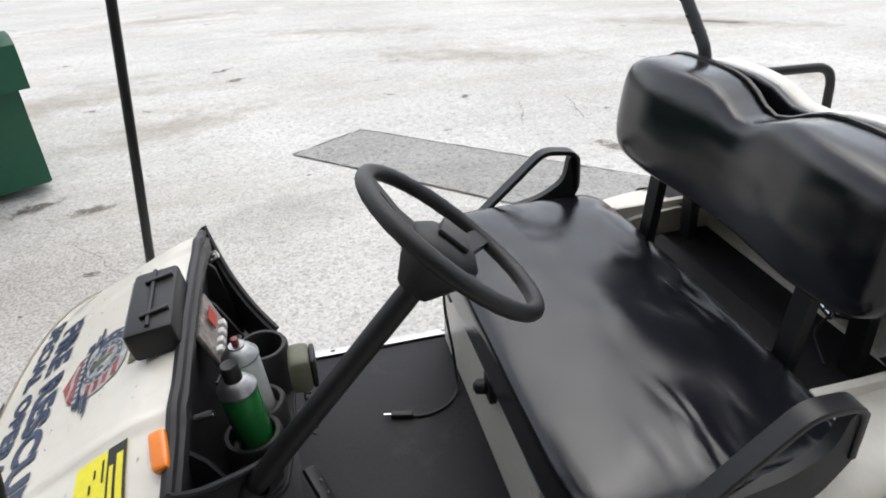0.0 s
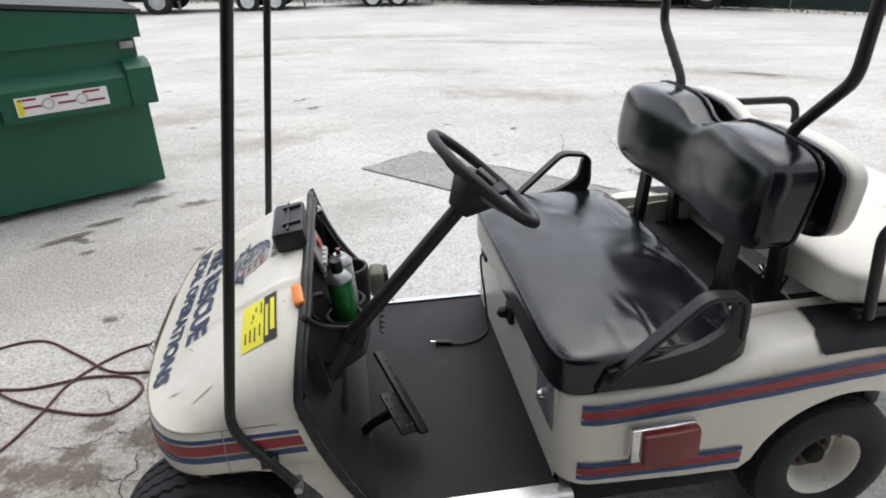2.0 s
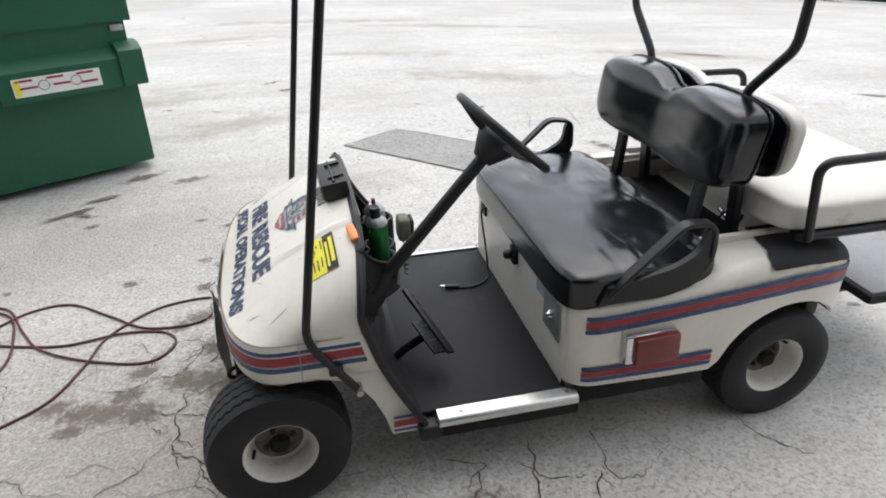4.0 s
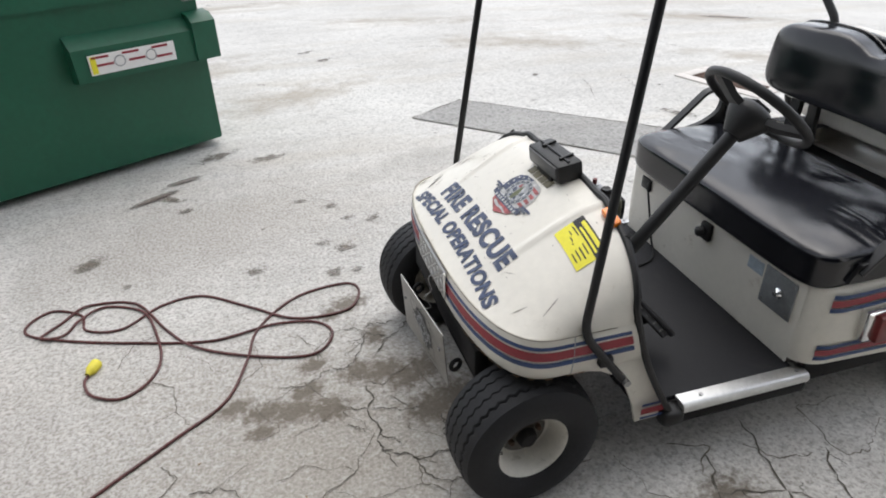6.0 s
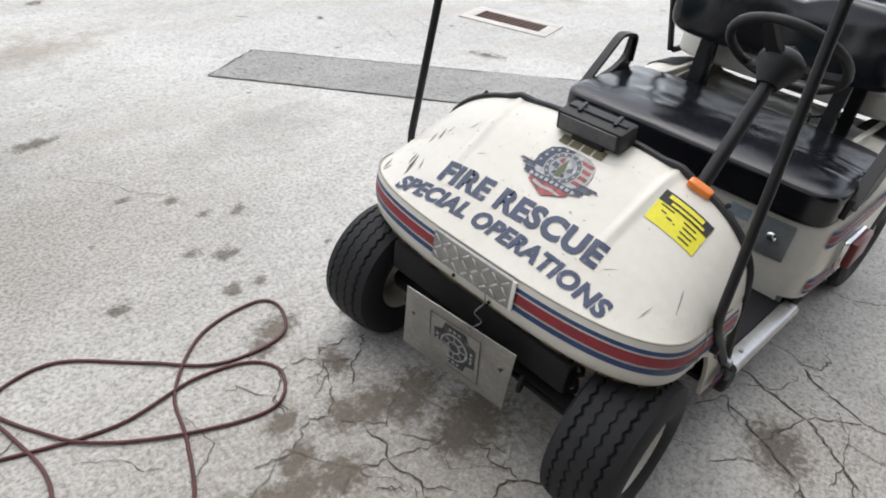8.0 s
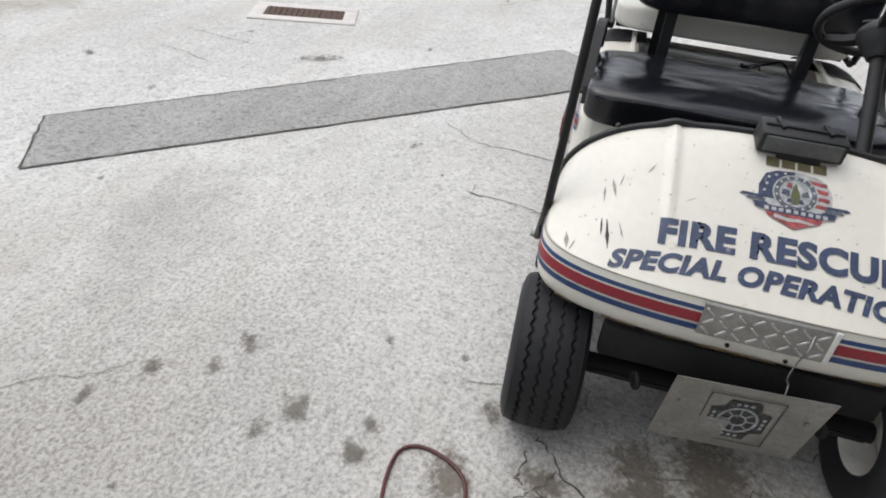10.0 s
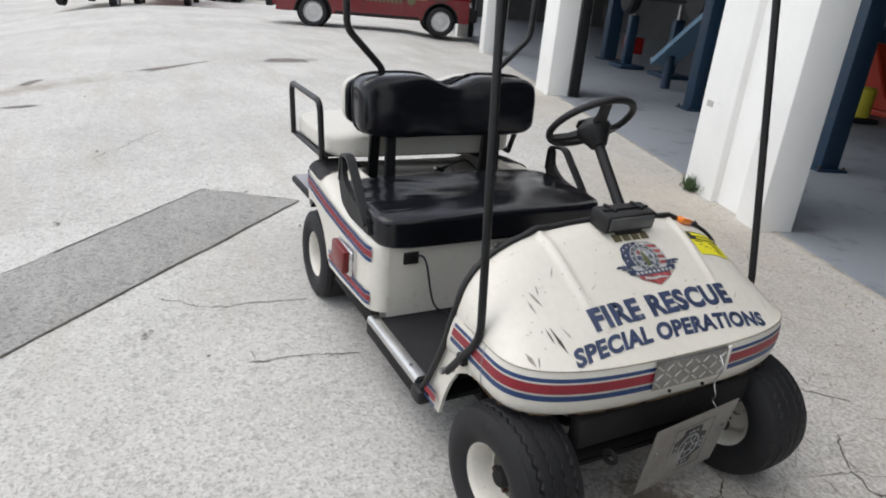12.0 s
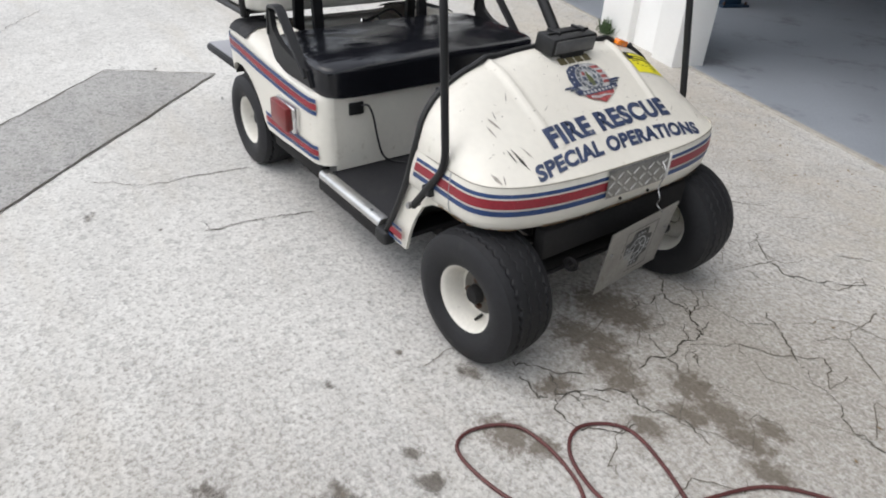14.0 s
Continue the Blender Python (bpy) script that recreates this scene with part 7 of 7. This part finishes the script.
def far_engine(x, y, heading, paint, label):
    car, m = vehicle("fire_engine", x, y, heading, label, "fire engine", "far fire engines")
    part("cab", vb(m, (2.6, 0, 1.65), (2.6, 2.4, 2.1), 0.08), paint, car)
    part("body", vb(m, (-1.6, 0, 1.6), (5.4, 2.4, 2.0), 0.05), paint, car)
    part("windscreen", vb(m, (3.9, 0, 2.0), (0.04, 2.1, 0.9), 0.02), GLASS_DARK, car)
    bumper = part("front_bumper", vb(m, (4.15, 0, 0.75), (0.5, 2.4, 0.45), 0.04), YELLOW, car, "yellow bumper with red chevrons")
    for sy in (1, -1):
        for k in range(4):
            rows = [[m @ Vector((4.405, sy * (0.08 + 0.28 * k + dx), z)), m @ Vector((4.405, sy * (0.20 + 0.28 * k + dx), z))] for z, dx in ((0.54, 0.0), (0.96, 0.2))]
            part("chevron", loft(rows, closed=False), ENGINE_RED, bumper)
        part("headlamp", vb(m, (3.92, sy * 0.9, 1.25), (0.06, 0.4, 0.25), 0.03), CHROME, car)
        part("side_window", vb(m, (2.9, sy * 1.205, 2.1), (0.9, 0.02, 0.7), 0.02), GLASS_DARK, car)
        for xx in (2.5, -2.2):
            vwheel(car, m, xx, sy * 1.08, 0.52, 0.32, CHROME)
        for xx in (-0.2, -1.5, -3.4):
            part("locker_door", vb(m, (xx, sy * 1.205, 1.5), (1.1, 0.02, 1.3), 0.01), paint, car)
        part("band", vb(m, (0, sy * 1.21, 1.35), (7.6, 0.012, 0.16)), CAR_WHITE, car)
    return car


far_engine(38.4, -2.3, 168, ENGINE_RED, "red fire engine with a chevron bumper, far off")
far_engine(53.0, -9.6, 172, ENGINE_RED, "red fire engine parked beyond the others")
# ambulance
amb, am = vehicle("ambulance", 32.0, 1.0, 165, "white and lime ambulance far across the yard", "ambulance")
part("box_body", vb(am, (-1.2, 0, 1.65), (4.0, 2.3, 2.3), 0.06), CAR_WHITE, amb)
part("cab", car_body(am, [(0.75, 1.0, 0.5, 1.3, 2.1, 0.85), (1.5, 1.0, 0.5, 1.3, 2.0, 0.8), (2.1, 1.0, 0.5, 1.25, 1.28, 0.85), (3.0, 0.95, 0.5, 1.1, 1.12, 0.8)]), CAR_WHITE, amb)
part("lime_band", vb(am, (-1.2, 0, 0.95), (4.02, 2.32, 0.35), 0.01), mat("lime", (0.42, 0.60, 0.06), 0.4, var=0.06), amb)
part("windscreen", vb(am, (1.85, 0, 1.65), (0.02, 1.6, 0.7), 0.02, tilt=(0, -35, 0)), GLASS_DARK, amb)
for sy in (1, -1):
    part("side_window", vb(am, (1.1, sy * 0.96, 1.65), (0.7, 0.02, 0.45), 0.02), GLASS_DARK, amb)
    for xx in (2.2, -1.9):
        vwheel(amb, am, xx, sy * 0.98, 0.40, 0.28, STEEL)

# pale sheds beyond the fence
for k, (u, d, w, h) in enumerate(((-13.0, 6.0, 7.0, 3.2), (-5.0, 8.0, 6.0, 2.9), (8.0, 9.0, 10.0, 3.0))):
    c = fp(u, d)
    shed = thing("storage_shed", tuple(c), "pale corrugated metal shed behind the fence", "shed", "sheds behind the fence")
    sm_ = pose(c.x, c.y, c.z, 0, 0, math.degrees(FANG))
    rows = []
    n = 70
    for i in range(n + 1):
        x = -w / 2 + w * i / n
        y = -1.5 - 0.03 * (i % 2)
        rows.append([sm_ @ Vector((x, y, 0)), sm_ @ Vector((x, y, h)), sm_ @ Vector((x, 1.5, h)), sm_ @ Vector((x, 1.5, 0))])
    part("wall", loft(rows), mat("shed_metal", (0.62, 0.62, 0.60), 0.5, var=0.08, scale=2), shed)
    part("roof", vb(sm_, (0, 0, h + 0.06), (w + 0.4, 3.5, 0.10), 0.02), mat("shed_roof", (0.35, 0.36, 0.37), 0.6, var=0.1, scale=2), shed)
    part("door", vb(sm_, (w * 0.2, -1.56, 1.1), (1.2, 0.04, 2.2), 0.01), mat("shed_door", (0.20, 0.21, 0.22), 0.6, var=0.1), shed)

# rough grass along the fence
random.seed(8)
bm = bmesh.new()
for _ in range(2600):
    u, d = random.uniform(-14, 18), -random.random() ** 2 * 1.4 - 0.05
    p = fp(u, d)
    h, a = random.uniform(0.05, 0.20), random.uniform(0, 6.28)
    w = Vector((math.cos(a), math.sin(a), 0)) * random.uniform(0.006, 0.014)
    tip = p + Vector((random.uniform(-0.06, 0.06), random.uniform(-0.06, 0.06), h))
    bm.faces.new([bm.verts.new(p - w), bm.verts.new(p + w), bm.verts.new(tip)])
tagged(new("grass", finish("grass", bm, mat("dry_grass", (0.16, 0.15, 0.07), 0.8, var=0.4, scale=2), 0)), "dry grass growing along the fence foot", "grass", kind="stuff")

# ---- things on and about the cart ----
def spray_can(x, y, z, body_mat, cap, label, h=0.165, r=0.0335):
    can = thing("spray_can", (x, y, z), label, "spray can", "spray cans in the cup holders")
    m = pose(x, y, z, 3, -4, 0)
    body = part("body", lathe([(0, 0), (r - 0.002, 0), (r, 0.004), (r, h - 0.004), (r - 0.001, h)], m, 28), body_mat, can)
    part("shoulder", lathe([(r + 0.0015, h - 0.004), (r + 0.002, h), (r - 0.002, h + 0.006), (0.022, h + 0.018), (0.0145, h + 0.022), (0.0145, h + 0.026), (0, h + 0.026)], m, 28), STEEL, can, "dull steel shoulder")
    if cap:
        part("cap", lathe([(0.0165, h + 0.020), (0.0165, h + 0.050), (0.014, h + 0.055), (0.010, h + 0.054), (0, h + 0.050)], m, 20), BLACK_PLASTIC, can, "black cap")
    else:
        part("nozzle", lathe([(0.007, h + 0.024), (0.007, h + 0.042), (0, h + 0.045)], m, 14), TAIL_RED, can, "red spray nozzle")
    return can


spray_can(0.350, -0.137, 0.600, GREEN_CAN, True, "green spray can with a black cap in a cup holder", 0.142)
spray_can(0.356, -0.058, 0.600, mat("pale_can", (0.62, 0.63, 0.62), 0.3, metal=0.3, var=0.08), False, "pale grey spray can with a red nozzle", 0.150)
tape = thing("hand_radio", (0.442, 0.0, 0.60), "olive and black hand microphone clipped to the dash", "radio")
part("case", puff((0.447, -0.015, 0.650), (0.045, 0.075, 0.085), 5, 6), OLIVE, tape)
part("face", puff((0.474, -0.015, 0.650), (0.012, 0.066, 0.076), 6, 4), BLACK_PLASTIC, tape)
coil = [(0.452 + 0.008 * math.cos(i * 1.1), -0.02 + 0.008 * math.sin(i * 1.1), 0.605 - 0.0035 * i) for i in range(40)]
part("coiled_lead", tube(coil, 0.0028, 5), BLACK_PLASTIC, tape)

# wing mirror on the right front post
mirror = thing("wing_mirror", (0.19, 0.490, 1.46), "grey plastic wing mirror clamped to the roof post", "mirror")
part("shell", puff((0.194, 0.486, 1.505), (0.036, 0.028, 0.088), 6, 5), mat("mirror_grey", (0.20, 0.20, 0.20), 0.5, var=0.1), mirror)
part("arm", tube(curve_points([(0.208, 0.512, 1.575), (0.188, 0.500, 1.60), (0.170, 0.490, 1.585), (0.178, 0.486, 1.552), (0.192, 0.486, 1.535)], 4), 0.010, 8), BLACK_STEEL, mirror)
part("clamp", box((0.210, 0.512, 1.575), (0.04, 0.04, 0.04), 0.008), BLACK_STEEL, mirror)

# extension lead on the ground
LEAD_A = [(-2.600, -1.150), (-1.950, -0.680), (-1.411, -0.235), (-1.077, 0.017), (-0.894, 0.160), (-0.810, 0.362), (-0.756, 0.555), (-0.584, 0.734), (-0.366, 0.776), (-0.313, 0.698), (-0.389, 0.574), (-0.607, 0.580), (-0.782, 0.720), (-0.978, 0.870), (-1.146, 0.846), (-1.289, 0.724), (-1.428, 0.757), (-1.465, 0.874)]
LEAD_B = [(-1.582, 0.945), (-1.661, 0.884), (-1.654, 0.798), (-1.498, 0.710), (-1.232, 0.611), (-0.936, 0.531), (-0.696, 0.564), (-0.528, 0.530), (-0.471, 0.432), (-0.562, 0.326), (-0.780, 0.381), (-1.006, 0.513), (-1.122, 0.672), (-1.255, 0.897), (-1.442, 0.941), (-1.524, 0.856), (-1.596, 0.749), (-1.518, 0.740), (-1.465, 0.835)]
LEAD_C = [(-1.374, 0.910), (-1.217, 0.819), (-1.143, 0.604), (-1.127, 0.448), (-1.170, 0.342), (-1.251, 0.290), (-1.350, 0.337), (-1.387, 0.416), (-1.376, 0.464)]
lead = thing("extension_lead", (-1.0, 0.6, 0), "red-brown extension lead lying in loops with a yellow plug", "extension lead")
path = curve_points([(x, y, 0.0) for x, y in LEAD_A + LEAD_B + LEAD_C], 7)
done = []
line = []
for i, p in enumerate(path):
    over = any((q.xy - p.xy).length < 0.016 for q in path[: max(0, i - 14)])
    done.append(0.0165 if over else 0.006)
for i, p in enumerate(path):
    near = done[max(0, i - 3): i + 4]
    line.append(Vector((p.x, p.y, ground_z(p.x, p.y) + sum(near) / len(near))))
part("cable", tube(line, 0.0054, 8), CORD_RED, lead)
end, before = line[-1], line[-3]
d = (end - before).normalized()
pmx = Matrix.Translation(end + Vector((0, 0, 0.008))) @ d.to_track_quat("Z", "Y").to_matrix().to_4x4()
part("plug", lathe([(0.008, -0.012), (0.013, 0.0), (0.020, 0.012), (0.022, 0.05), (0.020, 0.056), (0, 0.056)], pmx, 18), PLUG_YELLOW, lead, "yellow rubber plug")
part("plug_pins", rod(tuple(pmx @ Vector((0.007, 0, 0.056))), tuple(pmx @ Vector((0.007, 0, 0.074))), 0.003), STEEL, lead)

# ---- in the garage ----
def lift_post(u, d, h=3.6, w=0.26, lean=0.0, label="blue steel post of a vehicle lift"):
    t = gthing("lift_post", u, d, label, "lift post", group="lift posts")
    part("column", gbox(u - w / 2, u + w / 2, d - w / 2, d + w / 2, 0.02, h, 0.01), LIFT_BLUE, t)
    part("foot_plate", gbox(u - w * 0.8, u + w * 0.8, d - w * 0.8, d + w * 0.8, 0.006, 0.03, 0.004), LIFT_BLUE, t)
    for a in (-0.65, 0.65):
        for b in (-0.65, 0.65):
            c = gp(u + a * w, d + b * w, 0.03)
            part("anchor_bolt", rod(tuple(c), (c.x, c.y, 0.06), 0.014, seg=6), RUST, t)
    return t


lift_post(2.08, 1.95, w=0.21)
lift_post(-3.1, 2.5)
lift_post(5.54, 2.19)
lift_post(13.35, 3.54, w=0.34)
# runway of the raised four-post lift
run = gthing("lift_runway", -1.0, 2.55, "raised blue runway of a four-post vehicle lift", "vehicle lift")
part("track", gbox(-4.6, 5.4, 2.36, 2.80, 1.42, 1.62, 0.015), LIFT_BLUE, run)
part("track", gbox(-4.6, 5.4, 4.1, 4.55, 1.42, 1.62, 0.015), LIFT_BLUE, run)
part("cross_beam", gbox(1.97, 2.19, 2.12, 4.8, 1.30, 1.46, 0.015), LIFT_BLUE, run)
for k in range(7):
    part("hole_plate", gbox(-4.3 + 0.62 * k, -4.1 + 0.62 * k, 2.352, 2.358, 1.48, 1.56), UNDER, run)
# two-post lift arms with a ramp
ramp = gthing("lift_ramp", 7.9, 2.75, "pale blue sloping ramp of a lift", "lift ramp")
c0, c1 = gp(8.2, 2.75, 0.50), gp(6.2, 2.75, 1.62)
side = (c1 - c0).cross(Vector((0, 0, 1))).normalized() * 0.24
part("deck", loft([[c + side, c - side, c - side - Vector((0, 0, 0.10)), c + side - Vector((0, 0, 0.10))] for c in (c0, c1)]), mat("pale_blue_steel", (0.13, 0.24, 0.34), 0.5, var=0.15, scale=6), ramp)
part("lip", box(tuple(c0), (0.14, 0.46, 0.06), 0.01, math.degrees(GANG)), STEEL, ramp)
part("leg", rod(tuple(gp(7.9, 2.75, 0.0)), tuple(gp(7.9, 2.75, 0.62)), 0.09), LIFT_BLUE, ramp)
for u, d in ((9.9, 3.7), (11.4, 3.3)):
    j = gthing("floor_jack", u, d, "blue steel stand with a wide base plate", "jack stand", group="jack stands")
    part("base", gbox(u - 0.45, u + 0.45, d - 0.3, d + 0.3, 0.01, 0.10, 0.02), LIFT_BLUE, j)
    part("post", gbox(u - 0.10, u + 0.10, d - 0.10, d + 0.10, 0.10, 1.2, 0.01), LIFT_BLUE, j)
    part("screw", rod(tuple(gp(u, d, 1.2)), tuple(gp(u, d, 1.5)), 0.05), STEEL, j)
# engine crane
u, d = 6.45, 5.95
hoist = gthing("engine_crane", u, d, "orange engine crane folded on the floor", "crane")
poly = [(-0.75, 0.10), (-0.15, 0.35), (0.45, 1.25), (0.75, 1.25), (0.80, 0.55), (0.70, 0.10)]
part("frame", slab(poly, 0.22, Matrix.Translation(gp(u, d)) @ Matrix.Rotation(GANG, 4, "Z") @ pose(0, 0, 0, 90, 0, 0), None, 0.02), ORANGE, hoist)
part("leg", gbox(u - 1.0, u + 0.7, d - 0.35, d - 0.25, 0.05, 0.15, 0.01), ORANGE, hoist)
part("leg", gbox(u - 1.0, u + 0.7, d + 0.05, d + 0.15, 0.05, 0.15, 0.01), ORANGE, hoist)
for a in (-0.9, 0.6):
    part("castor", rod(tuple(gp(u + a, d - 0.36, 0.05)), tuple(gp(u + a, d - 0.24, 0.05)), 0.05), BLACK_PLASTIC, hoist)
u, d = 5.43, 4.83
jug = gthing("oil_drain", u, d, "yellow oil drain drum on a wheeled base", "drum")
part("drum", rod(tuple(gp(u, d, 0.08)), tuple(gp(u, d, 0.55)), 0.20, seg=22, bev=0.03), mat("drum_yellow", (0.60, 0.52, 0.05), 0.45, var=0.1), jug)
part("base", gbox(u - 0.28, u + 0.28, d - 0.22, d + 0.22, 0.02, 0.09, 0.01), BLACK_PLASTIC, jug)
u, d = 5.82, 6.36
jk = gthing("transmission_jack", u, d, "blue and white jack with a round base", "jack")
part("base", gbox(u - 0.35, u + 0.35, d - 0.30, d + 0.30, 0.02, 0.12, 0.03), LIFT_BLUE, jk)
part("cylinder", rod(tuple(gp(u, d, 0.12)), tuple(gp(u, d, 1.0)), 0.10, seg=18), LIFT_BLUE, jk)
part("sleeve", rod(tuple(gp(u, d, 0.9)), tuple(gp(u, d, 1.25)), 0.07, seg=18), CAR_WHITE, jk)
u, d = 5.25, 7.03
bk = gthing("shop_vacuum", u, d, "orange workshop vacuum with a black hose", "vacuum")
part("drum", lathe([(0, 0.06), (0.20, 0.06), (0.23, 0.10), (0.22, 0.42), (0.15, 0.52), (0, 0.55)], Matrix.Translation(gp(u, d)), 22), mat("dull_orange", (0.30, 0.055, 0.018), 0.55, var=0.2, scale=9), bk)
part("base", lathe([(0, 0.0), (0.20, 0.0), (0.24, 0.03), (0.23, 0.10), (0.20, 0.11)], Matrix.Translation(gp(u, d, 0.008)), 22), BLACK_PLASTIC, bk)
part("hose", tube(curve_points([tuple(gp(u + 0.2, d, 0.4)), tuple(gp(u + 0.5, d - 0.1, 0.5)), tuple(gp(u + 0.6, d, 0.2)), tuple(gp(u + 0.45, d - 0.2, 0.06))], 5), 0.035, 8), BLACK_PLASTIC, bk)
u, d = 14.5, 4.65
rc = gthing("tool_trolley", u, d, "red steel tool trolley", "trolley")
part("cabinet", gbox(u - 0.22, u + 0.22, d - 0.22, d + 0.22, 0.12, 0.56, 0.015), ENGINE_RED, rc)
for k in range(5):
    part("drawer", gbox(u - 0.20, u + 0.20, d - 0.232, d - 0.22, 0.15 + 0.08 * k, 0.22 + 0.08 * k, 0.004), ENGINE_RED, rc)
for a in (-0.17, 0.17):
    part("castor", rod(tuple(gp(u + a, d - 0.18, 0.06)), tuple(gp(u + a, d - 0.12, 0.06)), 0.06), BLACK_PLASTIC, rc)
# vehicle on the far lift: only its dark underside and wheels show
lifted = gthing("lifted_truck", 9.0, 3.9, "dark truck raised on the lift", "truck")
part("underbody", gbox(6.9, 12.0, 3.0, 4.8, 1.55, 1.9, 0.05), UNDER, lifted)
part("body", gbox(6.7, 12.2, 2.9, 4.9, 1.85, 3.4, 0.12), DARK_RED, lifted)
part("plate", gbox(6.60, 6.69, 3.1, 4.0, 1.58, 1.82), CREST_GREY, lifted)
for uu in (7.8, 11.2):
    for dd in (2.95, 4.65):
        part("tyre", rod(tuple(gp(uu, dd, 1.62)), tuple(gp(uu, dd + 0.25, 1.62)), 0.40, seg=24, bev=0.05), RUBBER, lifted)

# shelves with stores along the back wall
random.seed(14)
STORE = [mat("carton", (0.30, 0.22, 0.14), 0.8, var=0.15), mat("grey_bin", (0.22, 0.23, 0.24), 0.6, var=0.1), mat("white_tub", (0.34, 0.34, 0.33), 0.5, var=0.08), BLACK_PLASTIC, ENGINE_RED, LIFT_BLUE, BLACK_PLASTIC, UNDER, RUBBER]
for k in range(9):
    u0 = 0.5 + 2.15 * k
    rack = gthing("storage_rack", u0 + 1.0, 9.9, "dark steel rack crowded with boxes and parts", "rack", group="racks along the back wall")
    for uu in (u0, u0 + 1.96):
        part("upright", gbox(uu, uu + 0.05, 9.45, 9.50, 0.006, 2.4), UNDER, rack)
        part("upright", gbox(uu, uu + 0.05, 10.1, 10.15, 0.006, 2.4), UNDER, rack)
    for z in (0.12, 0.75, 1.4, 2.05):
        part("shelf", gbox(u0, u0 + 2.0, 9.45, 10.15, z, z + 0.035), UNDER, rack)
        uu = u0 + 0.06
        while uu < u0 + 1.75:
            w, h, dd = random.uniform(0.12, 0.42), random.uniform(0.12, 0.48), random.uniform(0.2, 0.5)
            if random.random() < 0.8:
                b = solo("stored_box" if random.random() < 0.6 else "parts_bin", gbox(uu, min(uu + w, u0 + 1.94), 9.52, 9.52 + dd, z + 0.035, z + 0.035 + h, 0.012), random.choice(STORE), "box of parts stored on a workshop rack", "box", "stores on the racks")
            uu += w + random.uniform(0.01, 0.10)
for k in range(7):
    uu, dd = 3.0 + 1.5 * k + random.uniform(-0.4, 0.4), 8.2 + random.uniform(-0.4, 0.4)
    t = gthing("stacked_tyres", uu, dd, "pile of used black tyres on the shop floor", "tyres", group="tyre piles")
    for j in range(random.choice((2, 3, 4))):
        part("tyre", lathe([(0.18, -0.09), (0.30, -0.10), (0.33, -0.07), (0.33, 0.07), (0.30, 0.10), (0.18, 0.09)], Matrix.Translation(gp(uu + random.uniform(-0.03, 0.03), dd, 0.11 + 0.205 * j)), 22, closed=True), RUBBER, t)

# weeds and litter at the pillar's foot
random.seed(5)
bm = bmesh.new()
for _ in range(160):
    p = gp(0.93 + random.gauss(0.08, 0.05), -0.06 + random.gauss(-0.01, 0.025))
    h, a = random.uniform(0.03, 0.15), random.uniform(0, 6.28)
    w = Vector((math.cos(a), math.sin(a), 0)) * random.uniform(0.004, 0.010)
    tip = p + Vector((random.uniform(-0.06, 0.06), random.uniform(-0.06, 0.06), h))
    mid = p.lerp(tip, 0.55) + w * 0.6
    bm.faces.new([bm.verts.new(p - w * 0.4), bm.verts.new(mid), bm.verts.new(tip), bm.verts.new(p.lerp(tip, 0.55) - w)])
tagged(new("weeds", finish("weeds", bm, WEED, 0)), "tuft of green weeds at the pillar foot", "weeds", kind="stuff")
bm = bmesh.new()
for _ in range(900):
    u, d = random.uniform(-3.5, 9), -abs(random.gauss(0, 0.22)) + 0.03
    if random.random() < 0.35:
        d = random.uniform(-1.6, -0.2)
    p = gp(u, d)
    s, a = random.uniform(0.003, 0.012), random.uniform(0, 6.28)
    e, f = Vector((math.cos(a), math.sin(a), 0)) * s, Vector((-math.sin(a), math.cos(a), 0)) * s * random.uniform(0.3, 0.7)
    z = Vector((0, 0, 0.009 + ground_z(p.x, p.y)))
    bm.faces.new([bm.verts.new(p - e + z), bm.verts.new(p - f + z), bm.verts.new(p + e + z + Vector((0, 0, 0.004))), bm.verts.new(p + f + z)])
tagged(new("leaf_litter", finish("leaf_litter", bm, mat("leaf_brown", (0.24, 0.17, 0.10), 0.8, var=0.4, scale=20), 0)), "brown leaf litter and grit along the threshold", "litter", kind="stuff")
